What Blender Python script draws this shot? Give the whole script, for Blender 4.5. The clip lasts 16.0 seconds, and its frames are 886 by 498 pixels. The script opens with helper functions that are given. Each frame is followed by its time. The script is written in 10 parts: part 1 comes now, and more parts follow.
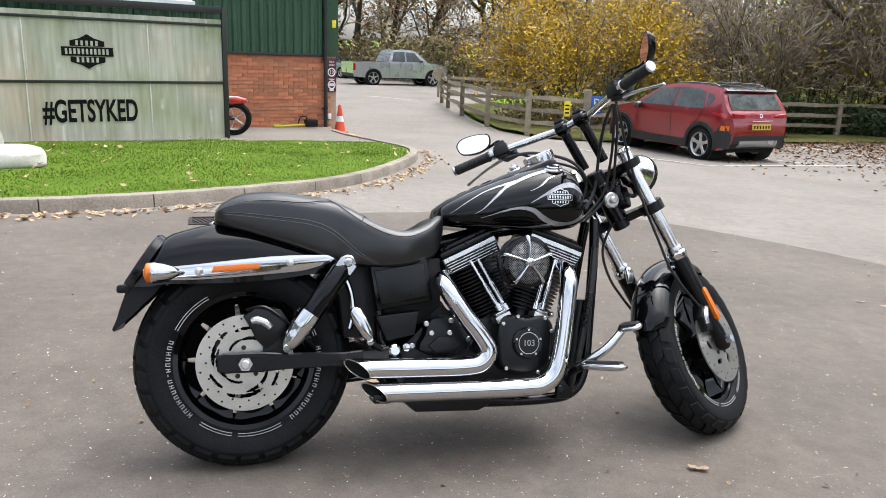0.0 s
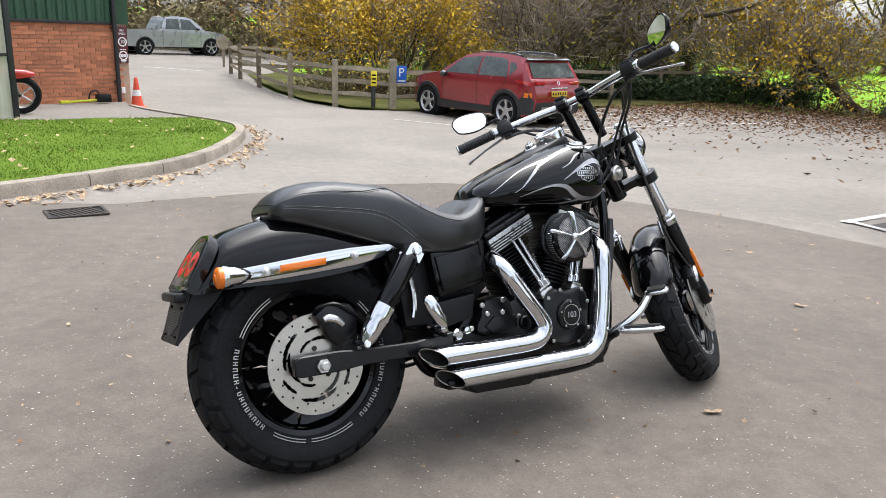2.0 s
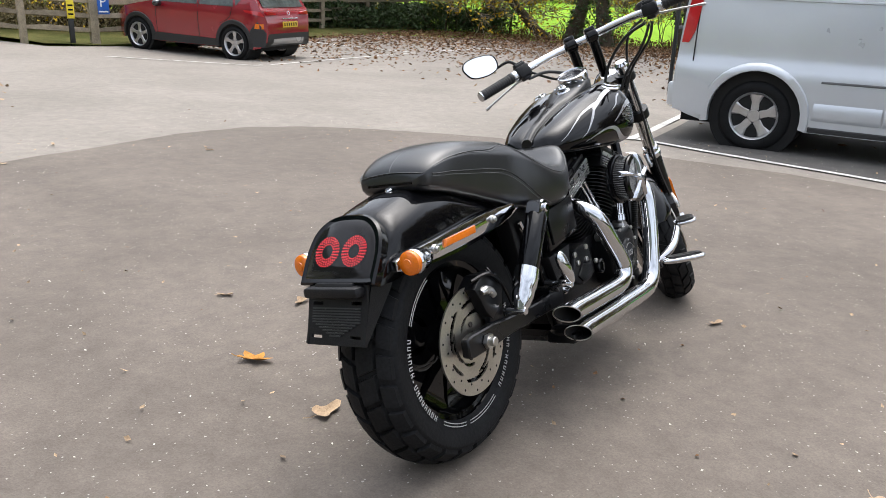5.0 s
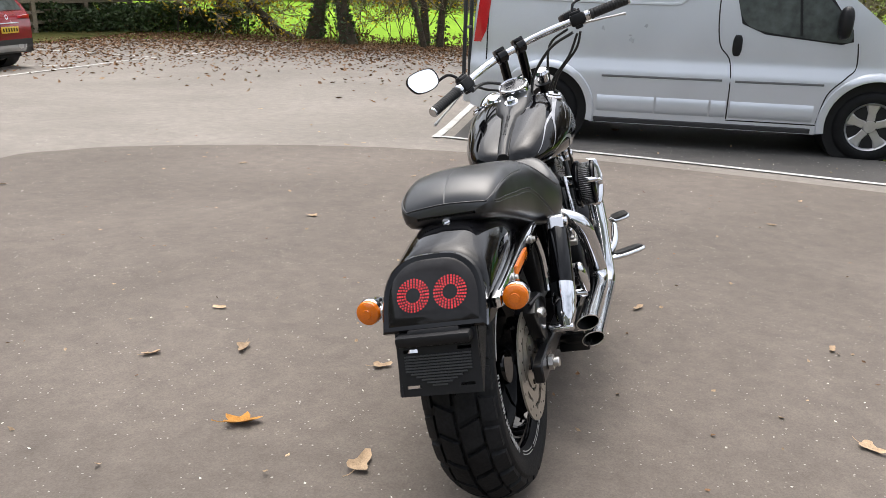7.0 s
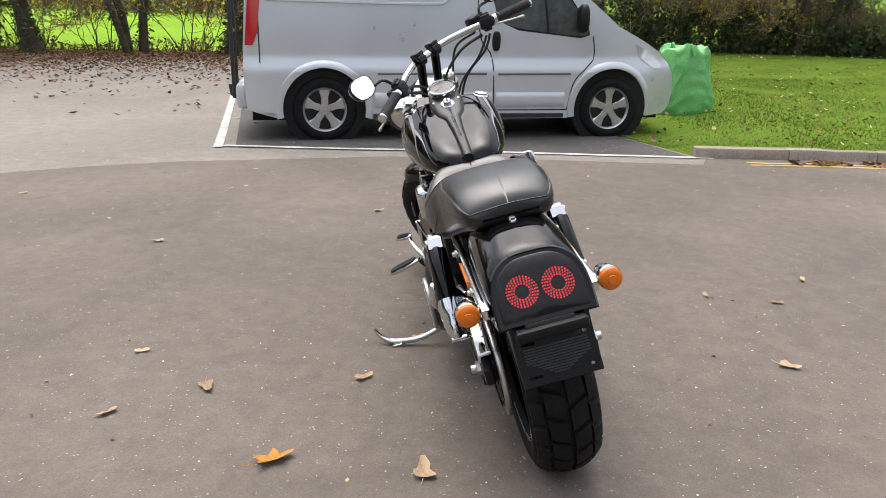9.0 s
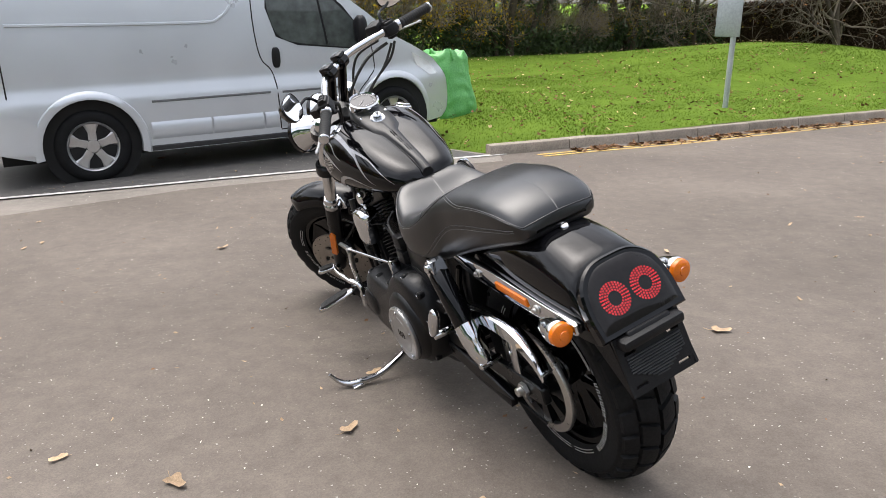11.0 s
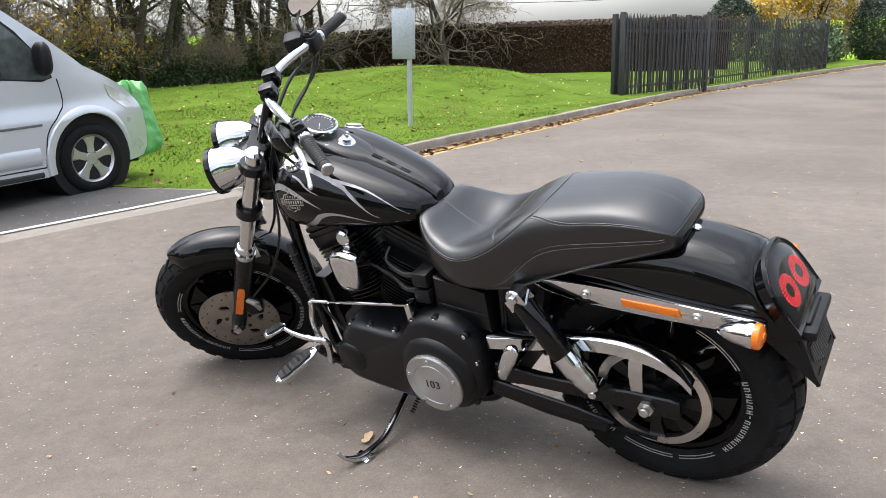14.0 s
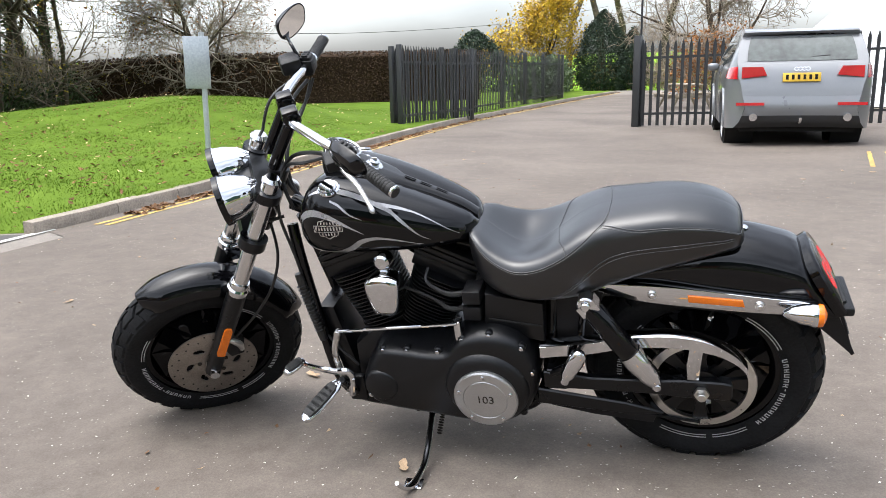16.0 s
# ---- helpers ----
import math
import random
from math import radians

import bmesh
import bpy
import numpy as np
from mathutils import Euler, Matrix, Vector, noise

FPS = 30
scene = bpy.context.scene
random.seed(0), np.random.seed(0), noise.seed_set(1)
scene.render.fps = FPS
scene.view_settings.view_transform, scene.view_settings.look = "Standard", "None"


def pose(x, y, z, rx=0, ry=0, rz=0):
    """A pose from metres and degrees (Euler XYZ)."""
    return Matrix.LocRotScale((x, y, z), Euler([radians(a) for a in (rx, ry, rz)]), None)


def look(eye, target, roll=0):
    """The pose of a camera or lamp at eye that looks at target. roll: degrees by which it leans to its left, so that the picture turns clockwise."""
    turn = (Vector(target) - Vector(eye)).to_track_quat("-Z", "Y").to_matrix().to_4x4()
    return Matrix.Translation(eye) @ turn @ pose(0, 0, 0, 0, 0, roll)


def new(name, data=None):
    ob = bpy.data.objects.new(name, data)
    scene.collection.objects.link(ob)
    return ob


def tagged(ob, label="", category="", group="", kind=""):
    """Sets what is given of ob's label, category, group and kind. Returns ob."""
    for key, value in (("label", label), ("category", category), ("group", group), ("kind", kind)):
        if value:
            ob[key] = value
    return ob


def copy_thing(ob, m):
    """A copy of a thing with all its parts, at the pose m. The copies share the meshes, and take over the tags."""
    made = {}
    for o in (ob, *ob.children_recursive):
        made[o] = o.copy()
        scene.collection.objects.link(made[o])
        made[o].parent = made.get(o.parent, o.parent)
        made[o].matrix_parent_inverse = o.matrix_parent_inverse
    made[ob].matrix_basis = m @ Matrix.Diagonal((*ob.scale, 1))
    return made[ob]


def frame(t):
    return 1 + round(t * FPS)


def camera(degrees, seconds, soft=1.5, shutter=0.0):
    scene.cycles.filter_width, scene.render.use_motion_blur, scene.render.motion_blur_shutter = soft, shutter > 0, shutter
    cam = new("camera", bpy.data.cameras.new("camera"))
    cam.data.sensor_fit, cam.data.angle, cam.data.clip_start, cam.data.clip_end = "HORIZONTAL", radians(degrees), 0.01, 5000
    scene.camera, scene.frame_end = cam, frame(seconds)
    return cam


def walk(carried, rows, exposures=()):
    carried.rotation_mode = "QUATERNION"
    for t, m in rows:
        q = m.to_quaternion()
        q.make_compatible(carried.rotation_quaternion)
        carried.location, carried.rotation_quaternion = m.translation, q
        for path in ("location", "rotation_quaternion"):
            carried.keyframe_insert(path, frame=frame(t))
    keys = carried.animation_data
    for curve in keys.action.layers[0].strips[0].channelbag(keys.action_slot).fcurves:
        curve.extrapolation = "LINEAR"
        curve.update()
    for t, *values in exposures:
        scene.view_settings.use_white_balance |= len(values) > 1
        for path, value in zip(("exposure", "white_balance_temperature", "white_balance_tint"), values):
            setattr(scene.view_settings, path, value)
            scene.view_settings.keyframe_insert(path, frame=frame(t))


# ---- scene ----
cam = camera(59.6, 16.0, soft=0.75)
PATH = [
    (0, (0.009, 0.064, 1.296), (0.000, 2.160, 0.777), 1.9),
    (0.5, (-0.208, 0.082, 1.279), (-0.077, 2.170, 0.740), 1.9),
    (1, (-0.407, 0.119, 1.291), (-0.117, 2.187, 0.737), 2.0),
    (1.5, (-0.630, 0.148, 1.300), (-0.191, 2.185, 0.732), 2.1),
    (2, (-0.837, 0.192, 1.305), (-0.249, 2.188, 0.725), 2.2),
    (2.5, (-1.012, 0.324, 1.295), (-0.286, 2.268, 0.697), 2.4),
    (3, (-1.163, 0.424, 1.298), (-0.309, 2.306, 0.672), 2.4),
    (3.5, (-1.378, 0.505, 1.307), (-0.401, 2.316, 0.649), 2.5),
    (4, (-1.563, 0.585, 1.300), (-0.469, 2.316, 0.613), 2.7),
    (4.2, (-1.628, 0.647, 1.291), (-0.496, 2.348, 0.589), 2.8),
    (6.3, (-2.152, 1.324, 1.295), (-0.524, 2.555, 0.589), 2.9),
    (6.5, (-2.186, 1.399, 1.306), (-0.515, 2.571, 0.600), 2.9),
    (7, (-2.308, 1.566, 1.304), (-0.536, 2.588, 0.607), 3.0),
    (7.5, (-2.451, 1.731, 1.308), (-0.590, 2.586, 0.618), 3.0),
    (8, (-2.517, 1.945, 1.287), (-0.588, 2.623, 0.596), 3.0),
    (8.5, (-2.579, 2.154, 1.278), (-0.584, 2.628, 0.598), 3.1),
    (9, (-2.656, 2.380, 1.286), (-0.619, 2.659, 0.624), 2.5),
    (9.5, (-2.667, 2.583, 1.266), (-0.609, 2.695, 0.617), 1.8),
    (9.7, (-2.651, 2.675, 1.260), (-0.590, 2.714, 0.615), 1.6),
    (11.8, (-2.286, 3.375, 1.224), (-0.330, 2.660, 0.649), -1.3),
    (12, (-2.243, 3.437, 1.221), (-0.309, 2.660, 0.657), -1.4),
    (12.5, (-2.134, 3.616, 1.213), (-0.262, 2.691, 0.658), -1.7),
    (13, (-2.035, 3.804, 1.212), (-0.240, 2.736, 0.661), -2.0),
    (13.5, (-1.845, 3.938, 1.187), (-0.143, 2.728, 0.635), -1.8),
    (14, (-1.693, 4.054, 1.184), (-0.097, 2.705, 0.634), -1.5),
    (14.5, (-1.555, 4.217, 1.180), (-0.075, 2.740, 0.642), -1.2),
    (15, (-1.423, 4.366, 1.186), (-0.071, 2.765, 0.665), -0.9),
    (15.5, (-1.244, 4.494, 1.177), (-0.010, 2.793, 0.678), -1.0),
    (16, (-1.097, 4.606, 1.178), (-0.004, 2.807, 0.694), -1.1),
]
walk(cam, [(t, look(eye, target, roll)) for t, eye, target, roll in PATH],
     exposures=[(0.0, 1.13, 6250, 9), (3.0, 1.15, 6250, 9), (6.5, 1.0, 6500, 10), (9.5, 0.92, 6580, 10.5), (12.5, 1.24, 6420, 10.5), (16.0, 1.38, 6250, 9.5)])

# ---- world, sun, exposure ----
SUN_ELEV, SUN_AZ = radians(70), radians(50)
world = bpy.data.worlds.new("overcast_sky")
scene.world = world
world.use_nodes = True
wn, wl = world.node_tree.nodes, world.node_tree.links
wn.clear()
sky = wn.new("ShaderNodeTexSky")
sky.sky_type = "NISHITA"
sky.sun_disc = False
sky.sun_elevation, sky.sun_rotation = SUN_ELEV, SUN_AZ
sky.air_density, sky.dust_density, sky.ozone_density = 1.0, 4.0, 1.0
pale = wn.new("ShaderNodeHueSaturation")
pale.inputs["Saturation"].default_value = 0.36
cloud_at = wn.new("ShaderNodeTexCoord")
cloud_map = wn.new("ShaderNodeMapping")
cloud_map.inputs["Scale"].default_value = (1.0, 1.0, 3.0)
cloud = wn.new("ShaderNodeTexNoise")
cloud.inputs["Scale"].default_value, cloud.inputs["Detail"].default_value = 1.7, 6.0
cloud_ramp = wn.new("ShaderNodeMapRange")
cloud_ramp.inputs["From Min"].default_value, cloud_ramp.inputs["From Max"].default_value = 0.3, 0.7
cloud_ramp.inputs["To Min"].default_value, cloud_ramp.inputs["To Max"].default_value = 0.62, 1.36
cloud_mul = wn.new("ShaderNodeMix")
cloud_mul.data_type, cloud_mul.blend_type = "RGBA", "MULTIPLY"
cloud_mul.inputs[0].default_value = 1.0
# an overcast sky is brighter overhead than at the horizon
split_dir = wn.new("ShaderNodeSeparateXYZ")
rise = wn.new("ShaderNodeMapRange")
rise.inputs["From Min"].default_value, rise.inputs["From Max"].default_value = 0.0, 1.0
rise.inputs["To Min"].default_value, rise.inputs["To Max"].default_value = 1.15, 1.75
overcast = wn.new("ShaderNodeMix")
overcast.data_type, overcast.blend_type = "RGBA", "MULTIPLY"
overcast.inputs[0].default_value = 1.0
sky_out = wn.new("ShaderNodeBackground")
sky_out.inputs["Strength"].default_value = 0.14
wo = wn.new("ShaderNodeOutputWorld")
wl.new(cloud_at.outputs["Generated"], cloud_map.inputs["Vector"])
wl.new(cloud_map.outputs["Vector"], cloud.inputs["Vector"])
wl.new(cloud.outputs["Fac"], cloud_ramp.inputs["Value"])
wl.new(sky.outputs["Color"], pale.inputs["Color"])
wl.new(pale.outputs["Color"], cloud_mul.inputs[6])
wl.new(cloud_ramp.outputs["Result"], cloud_mul.inputs[7])
wl.new(cloud_at.outputs["Generated"], split_dir.inputs["Vector"])
wl.new(split_dir.outputs["Z"], rise.inputs["Value"])
wl.new(cloud_mul.outputs[2], overcast.inputs[6])
wl.new(rise.outputs["Result"], overcast.inputs[7])
wl.new(overcast.outputs[2], sky_out.inputs["Color"])
wl.new(sky_out.outputs["Background"], wo.inputs["Surface"])

sun = new("sun", bpy.data.lights.new("sun", "SUN"))
sun.data.energy, sun.data.angle, sun.data.color = 0.5, radians(60), (1.0, 0.96, 0.9)
sun.matrix_world = look((30 * math.sin(SUN_AZ), 30 * math.cos(SUN_AZ), 30 * math.tan(SUN_ELEV)), (0, 0, 0))



# ---- materials ----
def material(name, base, rough=0.5, metal=0.0, vary=0.15, scale=8.0, fine=80.0, bump=0.0, coat=0.0, spec=0.5, tint=None,
             rough_vary=0.1, piece=0.0, island=0.0):
    """Painted, plastic, metal or earthy surface: broad stains, fine grain, uneven gloss and small relief."""
    m = bpy.data.materials.new(name)
    m.use_nodes = True
    n, l = m.node_tree.nodes, m.node_tree.links
    bsdf = n["Principled BSDF"]
    at = n.new("ShaderNodeTexCoord")
    big, small = n.new("ShaderNodeTexNoise"), n.new("ShaderNodeTexNoise")
    big.inputs["Scale"].default_value, big.inputs["Detail"].default_value = scale, 5
    small.inputs["Scale"].default_value, small.inputs["Detail"].default_value = fine, 3
    for x in (big, small):
        l.new(at.outputs["Object"], x.inputs["Vector"])
    total = n.new("ShaderNodeMath")
    total.operation = "ADD"
    l.new(big.outputs["Fac"], total.inputs[0])
    l.new(small.outputs["Fac"], total.inputs[1])
    span = n.new("ShaderNodeMapRange")
    span.inputs["From Min"].default_value, span.inputs["From Max"].default_value = 0.7, 1.3
    l.new(total.outputs[0], span.inputs["Value"])
    mix = n.new("ShaderNodeMix")
    mix.data_type = "RGBA"
    other = tint or tuple(min(1, c * (1 + vary)) for c in base)
    mix.inputs[6].default_value = (*[c * (1 - vary) for c in base], 1)
    mix.inputs[7].default_value = (*other, 1)
    l.new(span.outputs["Result"], mix.inputs[0])
    colour = mix.outputs[2]
    for amount, node, socket in ((piece, "ShaderNodeObjectInfo", "Random"), (island, "ShaderNodeNewGeometry", "Random Per Island")):
        if amount:
            info = n.new(node)
            hue = n.new("ShaderNodeHueSaturation")
            val = n.new("ShaderNodeMapRange")
            val.inputs["To Min"].default_value, val.inputs["To Max"].default_value = 1 - amount, 1 + amount
            l.new(info.outputs[socket], val.inputs["Value"])
            l.new(val.outputs["Result"], hue.inputs["Value"])
            l.new(colour, hue.inputs["Color"])
            colour = hue.outputs["Color"]
    l.new(colour, bsdf.inputs["Base Color"])
    gloss = n.new("ShaderNodeMapRange")
    gloss.inputs["To Min"].default_value, gloss.inputs["To Max"].default_value = max(0.02, rough - rough_vary), min(1, rough + rough_vary)
    l.new(big.outputs["Fac"], gloss.inputs["Value"])
    l.new(gloss.outputs["Result"], bsdf.inputs["Roughness"])
    bsdf.inputs["Metallic"].default_value = metal
    bsdf.inputs["Specular IOR Level"].default_value = spec
    if coat:
        bsdf.inputs["Coat Weight"].default_value, bsdf.inputs["Coat Roughness"].default_value = coat, 0.03
    if bump:
        relief = n.new("ShaderNodeBump")
        relief.inputs["Strength"].default_value, relief.inputs["Distance"].default_value = min(1, bump), 0.004
        l.new(small.outputs["Fac"], relief.inputs["Height"])
        l.new(relief.outputs["Normal"], bsdf.inputs["Normal"])
    return m


def asphalt(name, base, tint, stones, stain=0.5):
    """Worn tarmac: aggregate speckle, pale grit, broad stains."""
    m = bpy.data.materials.new(name)
    m.use_nodes = True
    n, l = m.node_tree.nodes, m.node_tree.links
    bsdf = n["Principled BSDF"]
    at = n.new("ShaderNodeTexCoord")
    broad, mid, grit = n.new("ShaderNodeTexNoise"), n.new("ShaderNodeTexNoise"), n.new("ShaderNodeTexVoronoi")
    broad.inputs["Scale"].default_value, broad.inputs["Detail"].default_value = 0.55, 7
    broad.inputs["Distortion"].default_value = 0.6
    mid.inputs["Scale"].default_value, mid.inputs["Detail"].default_value = 9.0, 8
    mid.inputs["Roughness"].default_value = 0.75
    grit.inputs["Scale"].default_value = stones
    for x in (broad, mid, grit):
        l.new(at.outputs["Object"], x.inputs["Vector"])
    a = n.new("ShaderNodeMix")
    a.data_type = "RGBA"
    a.inputs[6].default_value, a.inputs[7].default_value = (*base, 1), (*tint, 1)
    ramp = n.new("ShaderNodeMapRange")
    ramp.inputs["From Min"].default_value, ramp.inputs["From Max"].default_value = 0.3, 0.7
    l.new(broad.outputs["Fac"], ramp.inputs["Value"])
    l.new(ramp.outputs["Result"], a.inputs[0])
    b = n.new("ShaderNodeHueSaturation")
    val = n.new("ShaderNodeMapRange")
    val.inputs["From Min"].default_value, val.inputs["From Max"].default_value = 0.25, 0.75
    val.inputs["To Min"].default_value, val.inputs["To Max"].default_value = 1 - 0.32 * stain, 1 + 0.32 * stain
    l.new(mid.outputs["Fac"], val.inputs["Value"])
    l.new(a.outputs[2], b.inputs["Color"])
    l.new(val.outputs["Result"], b.inputs["Value"])
    # single stones, each with its own shade
    split = n.new("ShaderNodeSeparateColor")
    l.new(grit.outputs["Color"], split.inputs["Color"])
    shade = n.new("ShaderNodeMapRange")
    shade.inputs["To Min"].default_value, shade.inputs["To Max"].default_value = 0.90, 1.10
    l.new(split.outputs["Red"], shade.inputs["Value"])
    c = n.new("ShaderNodeHueSaturation")
    l.new(b.outputs["Color"], c.inputs["Color"])
    l.new(shade.outputs["Result"], c.inputs["Value"])
    pale = n.new("ShaderNodeMapRange")
    pale.inputs["From Min"].default_value, pale.inputs["From Max"].default_value = 0.993, 0.998
    l.new(split.outputs["Green"], pale.inputs["Value"])
    d = n.new("ShaderNodeMix")
    d.data_type = "RGBA"
    d.inputs[7].default_value = (0.33, 0.31, 0.28, 1)
    l.new(pale.outputs["Result"], d.inputs[0])
    l.new(c.outputs["Color"], d.inputs[6])
    l.new(d.outputs[2], bsdf.inputs["Base Color"])
    rough = n.new("ShaderNodeMapRange")
    rough.inputs["To Min"].default_value, rough.inputs["To Max"].default_value = 0.62, 0.95
    l.new(mid.outputs["Fac"], rough.inputs["Value"])
    l.new(rough.outputs["Result"], bsdf.inputs["Roughness"])
    bsdf.inputs["Specular IOR Level"].default_value = 0.15
    relief = n.new("ShaderNodeBump")
    relief.inputs["Strength"].default_value, relief.inputs["Distance"].default_value = 0.35, 0.002
    l.new(grit.outputs["Distance"], relief.inputs["Height"])
    l.new(relief.outputs["Normal"], bsdf.inputs["Normal"])
    return m


def glass(name, colour=(1, 1, 1), rough=0.0):
    m = bpy.data.materials.new(name)
    m.use_nodes = True
    b = m.node_tree.nodes["Principled BSDF"]
    b.inputs["Base Color"].default_value = (*colour, 1)
    b.inputs["Roughness"].default_value = rough
    b.inputs["Transmission Weight"].default_value = 1.0
    b.inputs["IOR"].default_value = 1.45
    return m


M = {}
M["tarmac"] = asphalt("worn_grey_tarmac", (0.190, 0.170, 0.147), (0.238, 0.213, 0.186), 150.0, 0.8)
M["dark_tarmac"] = asphalt("dark_brown_tarmac", (0.108, 0.0915, 0.077), (0.158, 0.134, 0.1135), 210.0, 0.85)
M["bay_tarmac"] = asphalt("parking_bay_tarmac", (0.07, 0.066, 0.062), (0.10, 0.095, 0.09), 90.0, 0.6)
M["grass_ground"] = material("mown_grass_ground", (0.082, 0.140, 0.013), 0.95, vary=0.22, scale=1.3, fine=60, bump=1.0, tint=(0.120, 0.185, 0.024), spec=0.05)
M["field"] = material("far_meadow_grass", (0.16, 0.30, 0.015), 0.95, vary=0.2, scale=0.1, fine=3, tint=(0.21, 0.36, 0.03), spec=0.05)
M["blade"] = material("grass_blades", (0.095, 0.158, 0.015), 0.7, vary=0.2, scale=0.9, fine=20, tint=(0.145, 0.215, 0.028), island=0.12, spec=0.1)
M["fence_grass"] = material("rough_leafy_grass", (0.06, 0.085, 0.018), 0.95, vary=0.35, scale=1.1, fine=22, bump=1.0, tint=(0.13, 0.115, 0.045), spec=0.05)
M["kerb"] = material("weathered_concrete_kerb", (0.26, 0.225, 0.185), 0.9, vary=0.3, scale=5, fine=60, bump=0.8, piece=0.12, spec=0.15)
M["line"] = material("worn_white_road_paint", (0.46, 0.45, 0.42), 0.8, vary=0.35, scale=6, fine=70, bump=0.5)
M["yellow_line"] = material("worn_yellow_road_paint", (0.42, 0.28, 0.07), 0.8, vary=0.35, scale=6, fine=70, bump=0.5)
M["iron"] = material("rusty_cast_iron", (0.05, 0.042, 0.036), 0.7, 0.6, 0.3, 12, 90, 0.4)
# near-black with the shade of gaps, hollows and undersides put into it
M["black_gap"] = material("shaded_hollow_black", (0.006, 0.006, 0.006), 0.9)
M["leaf_tan"] = material("dead_leaf_tan", (0.46, 0.33, 0.21), 0.8, vary=0.3, scale=30, fine=200, bump=0.3, piece=0.35, island=0.45, spec=0.15)
M["leaf_orange"] = material("dead_leaf_orange", (0.42, 0.20, 0.045), 0.75, vary=0.3, scale=30, fine=200, bump=0.3, piece=0.3, island=0.4, spec=0.15)
M["leaf_brown"] = material("dead_leaf_brown", (0.17, 0.095, 0.05), 0.85, vary=0.35, scale=30, fine=200, island=0.5, spec=0.15)

# motorcycle
M["black_paint"] = material("gloss_black_paint", (0.0022, 0.0022, 0.0028), 0.03, vary=0.1, spec=0.3, rough_vary=0.01)
M["denim_black"] = material("satin_black_metal", (0.003, 0.0032, 0.004), 0.30, 0.0, 0.15, 15, 300, 0.05, spec=0.34)
M["black_plastic"] = material("textured_black_plastic", (0.006, 0.006, 0.007), 0.46, 0, 0.2, 20, 500, 0.2, spec=0.26)
M["engine_black"] = material("wrinkle_black_engine_paint", (0.003, 0.0032, 0.004), 0.36, 0, 0.2, 25, 700, 0.10, spec=0.34)
M["fin_edge"] = material("machined_fin_edges", (0.62, 0.62, 0.62), 0.28, 1.0, 0.12, 30, 300)
M["chrome"] = material("polished_chrome", (0.60, 0.61, 0.63), 0.045, 1.0, 0.03, 4, 40, rough_vary=0.02)
M["brushed"] = material("brushed_steel", (0.58, 0.57, 0.55), 0.3, 1.0, 0.12, 20, 400, 0.1)
M["fork_steel"] = material("fork_tube_steel", (0.62, 0.62, 0.62), 0.16, 1.0, 0.06, 6, 120)
M["disc_steel"] = material("brake_disc_steel", (0.52, 0.49, 0.44), 0.36, 1.0, 0.12, 20, 200, 0.1)
M["old_disc"] = material("darkened_brake_disc_steel", (0.34, 0.31, 0.28), 0.42, 1.0, 0.2, 20, 200, 0.1)
M["alloy"] = material("bead_blasted_aluminium", (0.42, 0.42, 0.42), 0.36, 0.9, 0.1, 10, 300, 0.1)
M["rubber"] = material("tyre_rubber", (0.007, 0.0073, 0.008), 0.6, 0, 0.25, 14, 120, 0.25, tint=(0.013, 0.0134, 0.0143), spec=0.14)
M["grip_rubber"] = material("grip_rubber", (0.011, 0.011, 0.011), 0.7, 0, 0.2, 30, 400, 0.3)
M["leather"] = material("black_seat_vinyl", (0.0032, 0.0035, 0.0044), 0.33, 0, 0.2, 9, 900, 0.04, spec=0.72, rough_vary=0.05)
M["stitch"] = material("grey_seat_stitching", (0.10, 0.10, 0.10), 0.8)
M["amber"] = material("amber_lens_plastic", (0.66, 0.15, 0.006), 0.16, 0, 0.15, 30, 300, coat=0.25)
M["red_lens"] = material("red_led_ring", (0.80, 0.014, 0.022), 0.25, 0, 0.25, 60, 400, coat=0.6)
M["bracket_grey"] = material("worn_dark_grey_plastic", (0.030, 0.031, 0.033), 0.42, vary=0.2, scale=20, fine=300, spec=0.4)
M["smoked"] = material("smoked_tail_lens", (0.010, 0.009, 0.009), 0.06, spec=0.25)
M["ghost"] = material("silver_ghost_flame_paint", (0.34, 0.34, 0.355), 0.32, 0.5, 0.3, 18, 300, coat=0.6)
M["white_mark"] = material("white_tyre_lettering", (0.36, 0.36, 0.355), 0.5, vary=0.2)
M["mirror"] = material("mirror_glass", (0.92, 0.93, 0.94), 0.01, 1.0, 0.0, rough_vary=0.005)
M["gauge_face"] = material("gauge_dial", (0.02, 0.02, 0.024), 0.18, spec=0.5)
M["lamp_glass"] = material("headlamp_lens", (0.55, 0.57, 0.58), 0.05, 0.7, 0.1, coat=1.0)
M["mesh"] = material("silver_filter_mesh", (0.42, 0.42, 0.42), 0.34, 0.9, 0.3, 60, 600, 0.3)
M["filter"] = material("dark_filter_gauze", (0.020, 0.021, 0.022), 0.6, 0.2, 0.3, 60, 600, 0.4)
M["hose"] = material("rubber_hose", (0.012, 0.012, 0.012), 0.45)


# ---- shape helpers ----
def part(name, bm, mat, parent, label="", smooth=35):
    """Link a bmesh as one mesh object under a thing or part."""
    me = bpy.data.meshes.new(name)
    bm.normal_update()
    bm.to_mesh(me)
    bm.free()
    for p in me.polygons:
        p.use_smooth = smooth > 0
    if 0 < smooth < 180:
        me.set_sharp_from_angle(angle=radians(smooth))
    for x in (mat if isinstance(mat, (list, tuple)) else [mat]):
        me.materials.append(x)
    ob = new(name, me)
    ob.parent = parent
    if label:
        ob["label"] = label
    return ob


